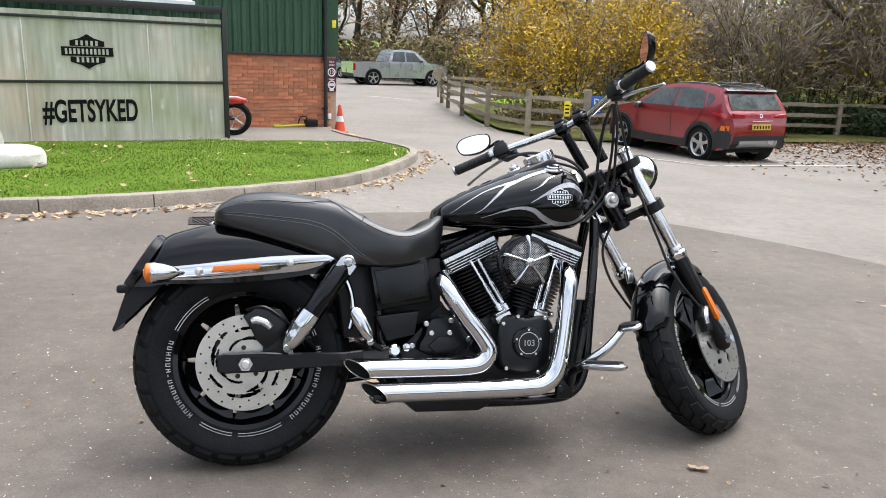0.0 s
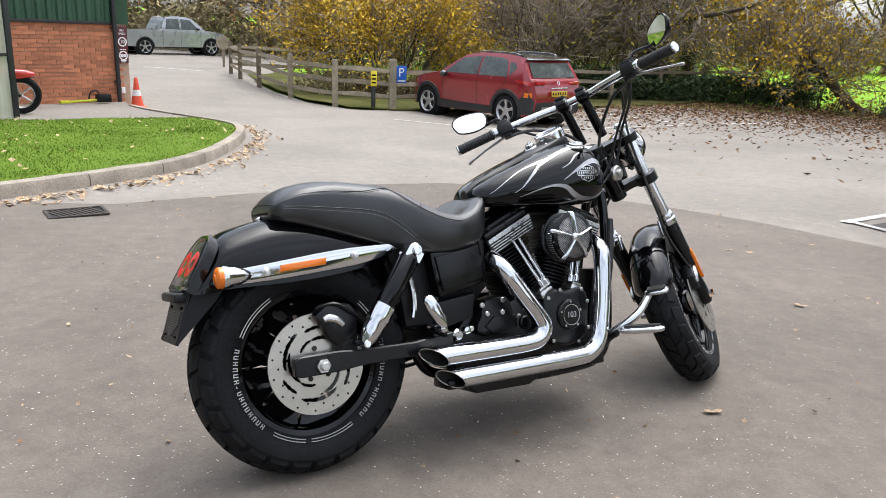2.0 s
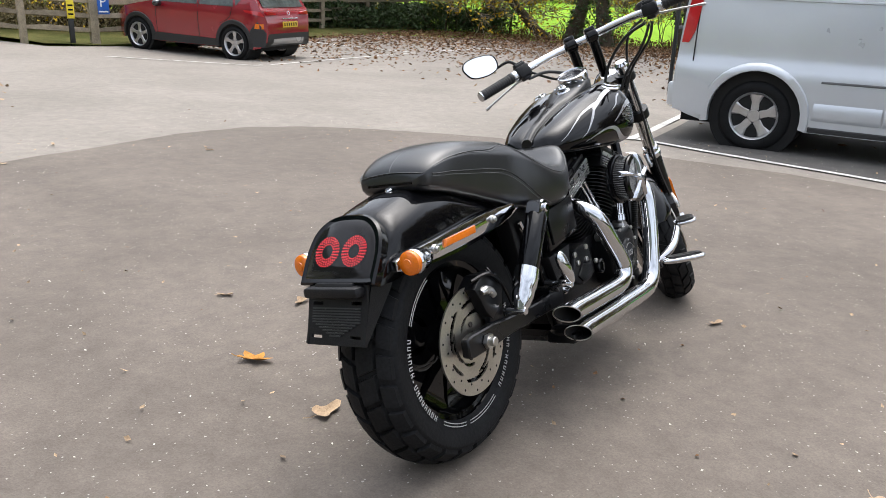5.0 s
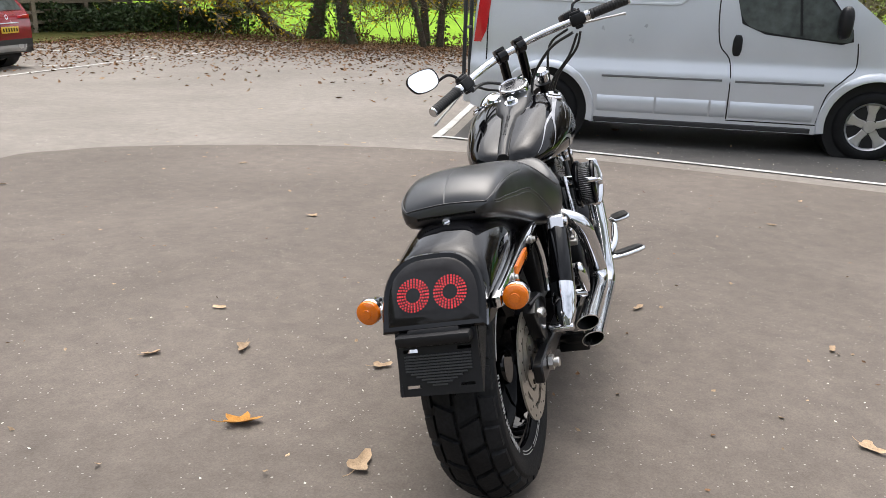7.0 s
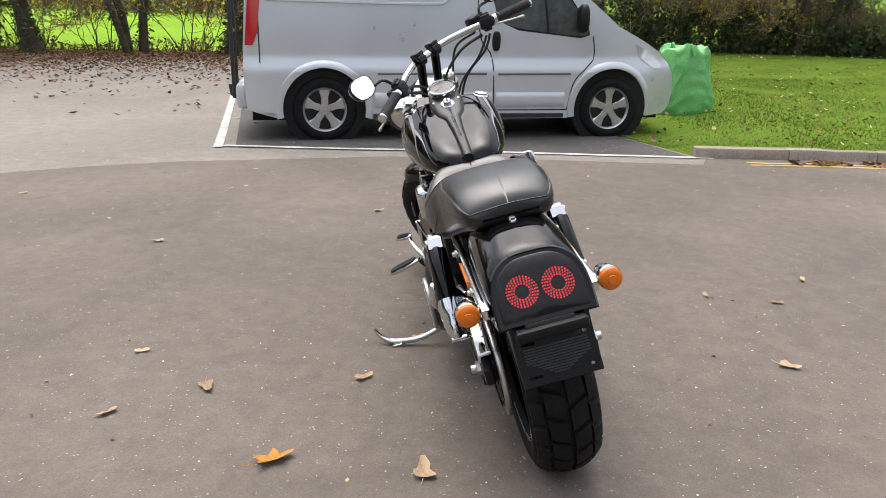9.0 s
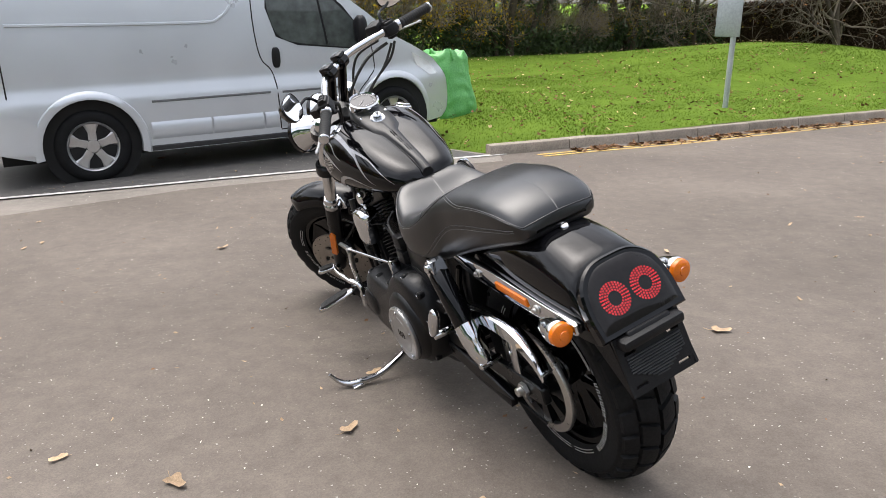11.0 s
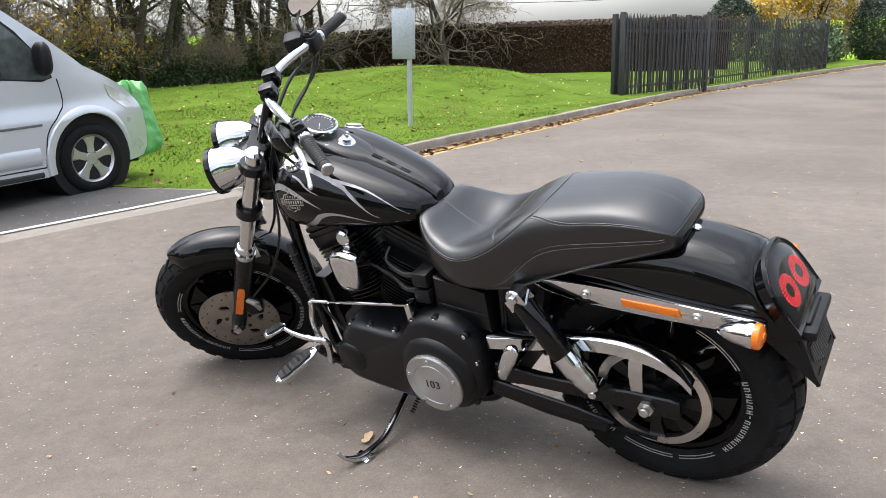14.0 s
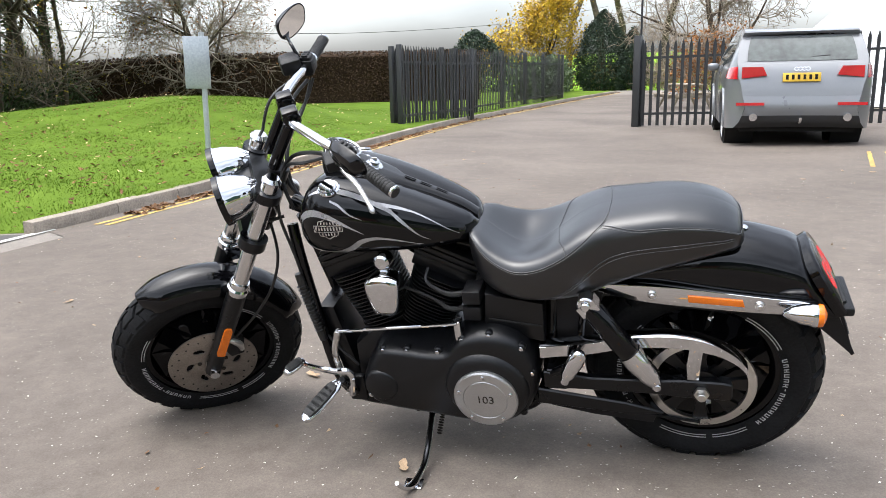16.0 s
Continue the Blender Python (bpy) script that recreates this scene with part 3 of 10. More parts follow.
REAR_CUTS = [(k * 2.0944 + o, rc, sw, dr, hw) for k in range(3) for o, rc, sw, dr, hw in ((0.0, 0.108, 1.15, 0.014, 0.0060), (0.55, 0.090, 1.2, 0.020, 0.0055), (1.35, 0.108, 0.55, 0.008, 0.0050), (1.75, 0.072, 0.75, 0.012, 0.0045))]
FRONT_CUTS = [(k * 1.0472, 0.086, 0.42, 0.016, 0.011) for k in range(6)]
brake_disc(rear_wheel, REAR, -0.118, M["disc_steel"], 0.146, REAR_CUTS, False, "slotted steel rear brake disc")
brake_disc(front_wheel, FRONT_AXLE, -0.098, M["disc_steel"], 0.148, FRONT_CUTS, True, "drilled steel front brake disc")
brake_disc(front_wheel, FRONT_AXLE, 0.098, M["old_disc"], 0.148, FRONT_CUTS, True, "darkened drilled front brake disc")

# belt pulley on the left of the rear wheel
bm = bmesh.new()
lathe(bm, [(0.125, 0.112), (0.148, 0.112), (0.150, 0.118), (0.148, 0.126), (0.125, 0.128)], 72, axis_to(REAR, YAX), closed=True)
part("pulley_rim", bm, M["brushed"], rear_wheel, "bright belt pulley ring")
bm = bmesh.new()
for k in range(8):
    a = 2 * math.pi * k / 8
    d, s = V(math.cos(a), 0, math.sin(a)), V(-math.sin(a), 0, math.cos(a))
    loft(bm, [[REAR + d * t + s * (w * u) + V(0, 0.115 + 0.008 * q, 0) for u, q in ((-1, -1), (1, -1), (1, 1), (-1, 1))] for t, w in ((0.03, 0.02), (0.08, 0.013), (0.13, 0.022))])
lathe(bm, [(0.0, 0.10), (0.05, 0.10), (0.05, 0.135), (0.03, 0.14), (0, 0.14)], 28, axis_to(REAR, YAX))
part("pulley_spokes", bm, M["denim_black"], rear_wheel, "black spoked belt pulley")
bm = bmesh.new()
for s in (-1, 1):
    cylinder(bm, REAR + V(0, 0.165 * s, 0), (0, s, 0), 0.021, 0.012, 6)
    cylinder(bm, REAR + V(0, 0.177 * s, 0), (0, s, 0), 0.013, 0.016, 14, 0.002)
pieces(bike_part("axle_nut", bm, M["brushed"], "steel rear axle nut"))

# swingarm
bm = bmesh.new()
for s, y in ((-1, -0.150), (1, 0.150)):
    loft(bm, [[V(x, y + 0.013 * u, z + h * q) for u, q in ((-1, -1), (1, -1), (1, 1), (-1, 1))]
              for x, z, h in ((-0.082, 0.330, 0.024), (-0.06, 0.331, 0.030), (0.05, 0.334, 0.030), (0.12, 0.335, 0.024), (0.30, 0.337, 0.022), (0.44, 0.345, 0.03))])
loft(bm, [[V(0.40 + 0.03 * u, y, 0.345 + 0.035 * q) for u, q in ((-1, -1), (1, -1), (1, 1), (-1, 1))] for y in (-0.16, 0.16)])
loft(bm, [[V(x, 0.158 + 0.006 * u, z + h * q) for u, q in ((-1, -1), (1, -1), (1, 1), (-1, 1))] for x, z, h in ((0.10, 0.245, 0.004), (0.20, 0.255, 0.02), (0.46, 0.285, 0.028))])
bmesh.ops.bevel(bm, geom=bm.edges[:], offset=0.004, segments=1, affect="EDGES")
bike_part("swingarm", bm, M["denim_black"], "satin black swingarm")

# rear caliper
bm = bmesh.new()
prism(bm, [(-0.01, 0.47), (0.03, 0.50), (0.10, 0.495), (0.125, 0.46), (0.115, 0.41), (0.06, 0.37), (0.03, 0.40), (0.01, 0.44)], -0.155, -0.095, 0.008)
box(bm, 0.05, 0.12, -0.15, -0.128, 0.34, 0.42, 0.006)
tube(bm, [(0.0, -0.14, 0.49), (0.05, -0.16, 0.50), (0.10, -0.16, 0.47), (0.16, -0.14, 0.42), (0.21, -0.12, 0.37)], 0.005, 6)
cal = bike_part("brake_caliper", bm, M["denim_black"], "black rear brake caliper")
bm = bmesh.new()
tube(bm, [(0.015, -0.156, 0.456), (0.03, -0.157, 0.460), (0.055, -0.157, 0.452), (0.072, -0.156, 0.437)], [0.009, 0.012, 0.012, 0.010], 10)
part("caliper_badge", bm, M["brushed"], cal, "pale oblong caliper plate")

# rear shocks, front forks
for s in (-1, 1):
    a, b = V(0.297, 0.196 * s, 0.636), V(0.118, 0.204 * s, 0.380)
    d = (b - a).normalized()
    L = (b - a).length
    bm = bmesh.new()
    lathe(bm, [(0, 0.012), (0.022, 0.012), (0.031, 0.03), (0.032, L * 0.60), (0.029, L * 0.62), (0, L * 0.62)], 26, axis_to(a, d))
    shock = bike_part("shock_absorber", bm, M["black_paint"], "black rear shock with chrome ends")
    bm = bmesh.new()
    lathe(bm, [(0, L * 0.60), (0.034, L * 0.605), (0.035, L * 0.70), (0.034, L * 0.78), (0.031, L * 0.80), (0.031, L * 0.86), (0.024, L * 0.95), (0.016, L), (0, L)], 26, axis_to(a, d))
    part("lower_cover", bm, M["chrome"], shock, "chrome lower shock cover")
    bm = bmesh.new()
    cylinder(bm, a - V(0, 0.026 * s, 0), (0, s, 0), 0.024, 0.046, 22, 0.004)
    cylinder(bm, a + V(0, 0.020 * s, 0), (0, s, 0), 0.013, 0.010, 16, 0.003)
    cylinder(bm, b - V(0, 0.05 * s, 0), (0, s, 0), 0.012, 0.07, 16, 0.003)
    loft(bm, [[a + d * t + V(0, 0.022 * u, 0) + d.cross(V(0, 1, 0)) * (0.027 * q) for u, q in ((-1, -1), (1, -1), (1, 1), (-1, 1))] for t in (-0.005, 0.028)])
    pieces(part("shock_mount", bm, M["chrome"], shock, "chrome shock mount"))

    top, axle = FRONT_AXLE + STEER_AXIS * 0.79 + V(0, 0.115 * s, 0), FRONT_AXLE + V(0, 0.115 * s, 0)
    bm = bmesh.new()
    lathe(bm, [(0, 0.36), (0.0245, 0.36), (0.0245, 0.785), (0.022, 0.79), (0, 0.79)], 28, axis_to(axle, STEER_AXIS))
    fork = bike_part("fork_leg", bm, M["fork_steel"], "bright steel fork tube with black lower leg", steered=True)
    bm = bmesh.new()
    lathe(bm, [(0, -0.03), (0.020, -0.03), (0.026, -0.02), (0.027, 0.04), (0.023, 0.08), (0.030, 0.16), (0.032, 0.34), (0.030, 0.36), (0.025, 0.36)], 24, axis_to(axle, STEER_AXIS))
    bm.transform(STEER)
    part("fork_lower", bm, M["denim_black"], fork, "satin black fork lower")
    bm = bmesh.new()
    lathe(bm, [(0.0246, 0.352), (0.034, 0.352), (0.036, 0.358), (0.036, 0.372), (0.031, 0.378), (0.032, 0.392), (0.029, 0.398), (0.0246, 0.398)], 28, axis_to(axle, STEER_AXIS), closed=True)
    lathe(bm, [(0, 0.785), (0.028, 0.785), (0.029, 0.793), (0.02, 0.803), (0, 0.803)], 24, axis_to(axle, STEER_AXIS))
    cylinder(bm, axle + V(0, 0.02 * s, 0), (0, s, 0), 0.017, 0.022, 6)
    bm.transform(STEER)
    pieces(part("chrome_collar", bm, M["chrome"], fork, "chrome fork collar"))
    bm = bmesh.new()
    rings = []
    for t in (0.085, 0.09, 0.205, 0.215):
        p = axle + STEER_AXIS * t + V(0, 0.031 * s, 0)
        f = STEER_AXIS.cross(V(0, 1, 0))
        k = 0.6 if t in (0.085, 0.215) else 1.0
        rings.append([p + f * (0.013 * u * k) + V(0, s * (0.005 if q > 0 else -0.008) * k, 0) for u, q in ((-1, -1), (1, -1), (1, 1), (-1, 1))])
    loft(bm, rings)
    bm.transform(STEER)
    part("reflector", bm, M["amber"], fork, "amber fork reflector")
    bm = bmesh.new()
    cylinder(bm, axle + V(-0.06, -0.035 * s, 0.07), (0, s, 0), 0.018, 0.03, 12)
    prism(bm, [(axle.x - 0.115, axle.z + 0.03), (axle.x - 0.13, axle.z + 0.08), (axle.x - 0.11, axle.z + 0.13), (axle.x - 0.06, axle.z + 0.15), (axle.x - 0.05, axle.z + 0.10), (axle.x - 0.07, axle.z + 0.03)],
          min(s * 0.085, s * 0.128), max(s * 0.085, s * 0.128), 0.007)
    bm.transform(STEER)
    c2 = part("brake_caliper", bm, M["denim_black"], fork, "black front brake caliper")
    bm = bmesh.new()
    tube(bm, [(axle.x - 0.113, s * 0.129, axle.z + 0.055), (axle.x - 0.113, s * 0.130, axle.z + 0.085), (axle.x - 0.09, s * 0.130, axle.z + 0.118)], [0.009, 0.012, 0.009], 10)
    bm.transform(STEER)
    bike_part("caliper_badge", bm, M["brushed"], "pale oblong caliper plate")

# triple clamps and headlamps
bm = bmesh.new()
for t, h, w in ((0.725, 0.030, 0.040), (0.545, 0.036, 0.042)):
    p = FRONT_AXLE + STEER_AXIS * t
    f = V(math.cos(RAKE), 0, math.sin(RAKE))
    for s in (-1, 1):
        lathe(bm, [(0.026, 0), (w, 0), (w, h), (0.026, h)], 24, axis_to(p + V(0, 0.115 * s, 0), STEER_AXIS), closed=True)
    loft(bm, [[p - f * (0.045 if abs(y) < 0.06 else 0.02) + STEER_AXIS * 0.004 + V(0, y, 0), p + f * 0.03 + STEER_AXIS * 0.004 + V(0, y, 0),
               p + f * 0.03 + STEER_AXIS * (h - 0.004) + V(0, y, 0), p - f * (0.045 if abs(y) < 0.06 else 0.02) + STEER_AXIS * (h - 0.004) + V(0, y, 0)] for y in (-0.112, -0.06, 0, 0.06, 0.112)])
cylinder(bm, PIVOT + STEER_AXIS * 0.54, STEER_AXIS, 0.032, 0.23, 24, 0.004)
bike_part("triple_clamp", bm, M["denim_black"], "black fork yokes", steered=True)
for s in (-1, 1):
    c = V(1.405, 0.074 * s, 0.972)
    bm = bmesh.new()
    lathe(bm, [(0.069, 0.0), (0.073, 0.002), (0.074, -0.012), (0.070, -0.018), (0.066, -0.045), (0.052, -0.085), (0.030, -0.115), (0, -0.125)], 40, axis_to(c, (1, 0, -0.04)))
    lamp = bike_part("headlamp", bm, M["chrome"], "chrome bullet headlamp", steered=True)
    bm = bmesh.new()
    lathe(bm, [(0, 0.010), (0.03, 0.008), (0.055, 0.003), (0.069, -0.004)], 40, axis_to(c, (1, 0, -0.04)))
    bm.transform(STEER)
    part("lens", bm, M["lamp_glass"], lamp, "clear headlamp lens")
    bm = bmesh.new()
    lathe(bm, [(0.069, -0.004), (0.071, 0.004), (0.0755, 0.004), (0.076, -0.012), (0.073, -0.014)], 40, axis_to(c, (1, 0, -0.04)))
    bm.transform(STEER)
    part("bezel", bm, M["black_paint"], lamp, "black headlamp ring")
bm = bmesh.new()
box(bm, 1.27, 1.33, -0.06, 0.06, 0.84, 0.92, 0.01)
box(bm, 1.30, 1.345, -0.11, 0.11, 0.955, 0.985, 0.008)
tube(bm, [(1.25, 0.09, 0.86), (1.31, 0.09, 0.87), (1.33, 0.07, 0.94)], 0.006, 6)
tube(bm, [(1.25, -0.09, 0.86), (1.31, -0.09, 0.87), (1.33, -0.07, 0.94)], 0.006, 6)
bike_part("lamp_bracket", bm, M["denim_black"], "black headlamp bracket", steered=True)
bm = bmesh.new()
cylinder(bm, (1.24, -0.075, 0.87), (0.1, -1, 0), 0.028, 0.02, 20, 0.004)
cylinder(bm, (1.242, -0.095, 0.87), (0.1, -1, 0), 0.012, 0.012, 12, 0.003)
bike_part("ignition_cover", bm, M["brushed"], "bright round steering lock cover", steered=False)

# front fender
bm = bmesh.new()
rings = []
for i in range(29):
    a = radians(67 + (172 - 67) * i / 28)
    end = min(i / 3, (28 - i) / 2, 1)
    w = 0.082 * (0.55 + 0.45 * math.sin(end * math.pi / 2))
    R = 0.349
    ring = []
    for k in range(13):
        u = -1 + 2 * k / 12
        drop = 0.055 * abs(u) ** 2.6
        ring.append(FRONT_AXLE + V((R - drop) * math.cos(a), w * u * (1 - 0.05 * abs(u) ** 4), (R - drop) * math.sin(a)))
    inner = [FRONT_AXLE + (p - FRONT_AXLE) * 0.988 for p in ring[::-1]]
    rings.append(ring + inner)
loft(bm, rings)
front_fender = bike_part("front_fender", bm, M["black_paint"], "gloss black front fender", steered=True, smooth=50)
bm = bmesh.new()
for s in (-1, 1):
    box(bm, FRONT_AXLE.x - 0.215, FRONT_AXLE.x - 0.165, s * 0.086 - 0.006, s * 0.086 + 0.006, 0.60, 0.66, 0.004)
    for dz in (0.612, 0.65):
        cylinder(bm, (FRONT_AXLE.x - 0.19, s * 0.09, dz), (0, s, 0), 0.008, 0.010, 10, 0.002)
bm.transform(STEER)
pieces(part("fender_bolt", bm, M["chrome"], front_fender, "chrome fender bolt"))

# handlebar, grips, controls, mirrors
bm = bmesh.new()
bar = [(0.955, -0.418, 1.108), (1.02, -0.28, 1.130), (1.098, -0.15, 1.150), (1.137, -0.07, 1.156), (1.139, 0, 1.156), (1.137, 0.07, 1.156), (1.098, 0.15, 1.150), (1.02, 0.28, 1.130), (0.955, 0.418, 1.108)]
tube(bm, bar, 0.0135, 16, 8)
handlebar = bike_part("handlebar", bm, M["chrome"], "polished handlebar turned to the left", steered=True)
for s in (-1, 1):
    g0, g1 = V(1.012, 0.297 * s, 1.127), V(0.953, 0.422 * s, 1.107)
    d = (g1 - g0).normalized()
    bm = bmesh.new()
    L = (g1 - g0).length
    prof = [(0, 0), (0.019, 0), (0.020, 0.006)]
    k = 0.012
    while k < L - 0.012:
        prof += [(0.0185, k), (0.0172, k + 0.0015), (0.0172, k + 0.0035), (0.0185, k + 0.005)]
        k += 0.010
    lathe(bm, prof + [(0.019, L - 0.006), (0.017, L), (0, L)], 22, axis_to(g0, d))
    bm.transform(STEER)
    part("grip", bm, M["grip_rubber"], handlebar, "ribbed black rubber grip")
    bm = bmesh.new()
    cylinder(bm, g1, d, 0.0185, 0.010, 20, 0.003)
    cylinder(bm, g0 - d * 0.022, d, 0.0195, 0.020, 20, 0.003)
    bm.transform(STEER)
    pieces(part("grip_end", bm, M["chrome"], handlebar, "chrome grip end cap"))
    bm = bmesh.new()
    c = g0 - d * 0.050
    mrot = axis_to(c, d)
    for (x0, x1, y0, y1, z0, z1, b) in ((-0.023, 0.023, -0.023, 0.022, -0.028, 0.028, 0.009), (-0.018, 0.018, 0.010, 0.032, -0.022, 0.020, 0.006), (-0.015, 0.015, -0.034, -0.015, -0.016, 0.014, 0.005)):
        box(bm, x0, x1, y0, y1, z0, z1, b, mrot)
    for q in (-0.014, 0.0, 0.014):
        box(bm, -0.010, 0.010, 0.029, 0.037, q - 0.005, q + 0.005, 0.002, mrot)
    if s < 0:
        box(bm, c.x + 0.02, c.x + 0.085, c.y - 0.03, c.y + 0.035, c.z - 0.005, c.z + 0.045, 0.012)
    else:
        box(bm, c.x + 0.02, c.x + 0.06, c.y - 0.03, c.y + 0.03, c.z - 0.025, c.z + 0.01, 0.008)
    bm.transform(STEER)
    part("switch_housing", bm, M["black_plastic"], handlebar, "black switch housing")
    bm = bmesh.new()
    p0 = V(1.062, 0.255 * s, 1.118)
    rings = []
    for t, w, h in ((0, 0.009, 0.005), (0.15, 0.010, 0.005), (0.5, 0.007, 0.004), (0.85, 0.006, 0.004), (0.97, 0.008, 0.007), (1.0, 0.004, 0.004)):
        p = p0 + V(-0.045 * t - 0.01 * math.sin(math.pi * t), 0.175 * s * t, -0.055 * t)
        rings.append([p + V(w * math.cos(a), 0, h * math.sin(a)) for a in (math.pi * k / 4 for k in range(8))])
    loft(bm, rings)
    bm.transform(STEER)
    part("lever", bm, M["alloy"], handlebar, "bright hand lever")
    # mirror
    mc = V(1.035, 0.385 * s, 1.218)
    bm = bmesh.new()
    tube(bm, [(c.x + 0.02, c.y, c.z + 0.02), (c.x + 0.03, c.y + 0.03 * s, c.z + 0.06), (mc.x + 0.03, mc.y - 0.035 * s, mc.z - 0.025), (mc.x + 0.012, mc.y, mc.z)], [0.006, 0.0055, 0.005, 0.006], 10)
    bm.transform(STEER)
    part("mirror_stem", bm, M["black_paint"], handlebar, "black mirror stem")
    look_dir = V(-0.92, -0.39, 0.14).normalized() if s > 0 else V(-0.66, 0.74, 0.06).normalized()
    mm = axis_to(mc, look_dir)
    outline = [(0.078, 0.004), (0.072, 0.026), (0.052, 0.040), (0.015, 0.046), (-0.030, 0.044), (-0.066, 0.036), (-0.080, 0.018), (-0.080, -0.010), (-0.066, -0.032), (-0.030, -0.044), (0.02, -0.044), (0.058, -0.032)]
    outline = [tuple(p) for p in smooth_line([(x * s * 0.88, y * 0.92) for x, y in outline], 4, True)]
    bm = bmesh.new()
    side = V(0, 1, 0)
    u = (side - look_dir * side.dot(look_dir)).normalized()
    w = u.cross(look_dir) * (1 if s else 1)
    w = w if w.z > 0 else -w
    loft(bm, [[mc + u * (x * q) + w * (y * q) + look_dir * h for x, y in outline] for q, h in ((0.45, -0.030), (0.80, -0.022), (1.0, -0.004), (1.0, 0.002), (0.93, 0.003))], caps=(True, False))
    bm.transform(STEER)
    mir = bike_part("mirror", bm, M["black_paint"], "black oval rear-view mirror")
    bm = bmesh.new()
    loft(bm, [[mc + u * (x * q) + w * (y * q) + look_dir * h for x, y in outline] for q, h in ((0.94, 0.001), (0.93, 0.0022))], caps=(False, True))
    bm.transform(STEER)
    part("mirror_glass", bm, M["mirror"], mir, "silvered mirror glass")
    # riser
    bm = bmesh.new()
    tube(bm, [(1.232, 0.042 * s, 1.012), (1.139, 0.042 * s, 1.15)], 0.018, 16, 1)
    cylinder(bm, (1.138, 0.042 * s - 0.021, 1.156), YAX, 0.027, 0.042, 22, 0.005)
    box(bm, 1.115, 1.162, 0.042 * s - 0.02, 0.042 * s + 0.02, 1.170, 1.188, 0.006)
    bm.transform(STEER)
    part("riser", bm, M["black_paint"], handlebar, "black handlebar riser clamp")

# cables and hoses
def cable(name, pts, r, mat, label):
    bm = bmesh.new()
    tube(bm, pts, r, 7, 7)
    bike_part(name, bm, mat, label)


def st(x, y, z):
    return tuple(STEER @ V(x, y, z))


cable("clutch_cable", [st(1.06, 0.22, 1.12), st(1.14, 0.16, 1.08), st(1.20, 0.05, 1.0), (1.22, 0.06, 0.86), (1.19, 0.08, 0.70), (1.15, 0.09, 0.45), (1.05, 0.1, 0.32)], 0.005, M["hose"], "black clutch cable")
cable("throttle_cable", [st(1.03, -0.24, 1.09), st(1.07, -0.21, 1.04), st(1.16, -0.13, 0.98), (1.24, -0.08, 0.90), (1.16, -0.05, 0.80)], 0.005, M["hose"], "black throttle cable")
cable("throttle_cable", [st(1.04, -0.23, 1.09), st(1.09, -0.18, 1.03), st(1.17, -0.10, 0.97), (1.22, -0.06, 0.89), (1.14, -0.04, 0.79)], 0.005, M["hose"], "black throttle cable")
cable("brake_hose", [st(1.08, -0.22, 1.12), st(1.18, -0.17, 1.10), st(1.25, -0.13, 0.98), st(1.30, -0.12, 0.82), st(1.36, -0.11, 0.70), st(1.42, -0.105, 0.58), st(1.53, -0.12, 0.46)], 0.005, M["hose"], "black front brake hose")
cable("brake_hose", [st(1.30, 0.02, 0.80), st(1.31, 0.09, 0.72), st(1.36, 0.115, 0.62), st(1.44, 0.11, 0.52), st(1.54, 0.12, 0.45)], 0.005, M["hose"], "black front brake hose")
cable("wiring_loom", [st(1.03, 0.24, 1.10), st(1.10, 0.16, 1.10), st(1.17, 0.06, 1.04), (1.20, 0.03, 0.95), (1.18, 0.04, 0.85)], 0.006, M["hose"], "black wiring loom")
cable("wiring_loom", [st(1.05, -0.22, 1.10), st(1.12, -0.14, 1.09), st(1.19, -0.05, 1.02), (1.21, -0.02, 0.92), (1.17, -0.03, 0.84)], 0.006, M["hose"], "black wiring loom")


# ---- motorcycle: tank, seat, fender ----
TANK = [(0.610, 0.800, 0.775, 0.050), (0.630, 0.832, 0.766, 0.098), (0.69, 0.868, 0.760, 0.135), (0.77, 0.905, 0.756, 0.161), (0.86, 0.942, 0.756, 0.180), (0.94, 0.968, 0.756, 0.192),
        (1.01, 0.982, 0.757, 0.197), (1.06, 0.970, 0.762, 0.190), (1.095, 0.935, 0.775, 0.168), (1.117, 0.885, 0.797, 0.122), (1.126, 0.85, 0.82, 0.055)]
SEAT = [(-0.101, 0.783, 0.764, 0.082), (-0.096, 0.802, 0.754, 0.106), (-0.080, 0.822, 0.746, 0.124), (-0.048, 0.841, 0.739, 0.136), (-0.01, 0.854, 0.730, 0.143), (0.04, 0.861, 0.716, 0.148), (0.09, 0.862, 0.702, 0.152), (0.18, 0.853, 0.674, 0.155), (0.25, 0.842, 0.650, 0.159),
        (0.31, 0.818, 0.632, 0.176), (0.37, 0.784, 0.625, 0.189), (0.43, 0.758, 0.622, 0.195), (0.49, 0.749, 0.626, 0.192), (0.55, 0.768, 0.640, 0.172), (0.595, 0.794, 0.668, 0.142), (0.622, 0.800, 0.72, 0.108), (0.632, 0.785, 0.755, 0.06)]


def stations(table, per=5):
    return [tuple(p) for p in smooth_line(table, per)]


def tank_half(zt, zb, w):
    h = zt - zb
    return [tuple(p) for p in smooth_line([(0, zt - 0.012), (0.3 * w, zt - 0.004), (0.58 * w, zt - 0.03 * h), (0.80 * w, zt - 0.13 * h), (0.94 * w, zt - 0.32 * h), (w, zt - 0.55 * h),
                                          (0.965 * w, zt - 0.77 * h), (0.84 * w, zt - 0.93 * h), (0.6 * w, zb), (0.25 * w, zb + 0.004)], 4)]


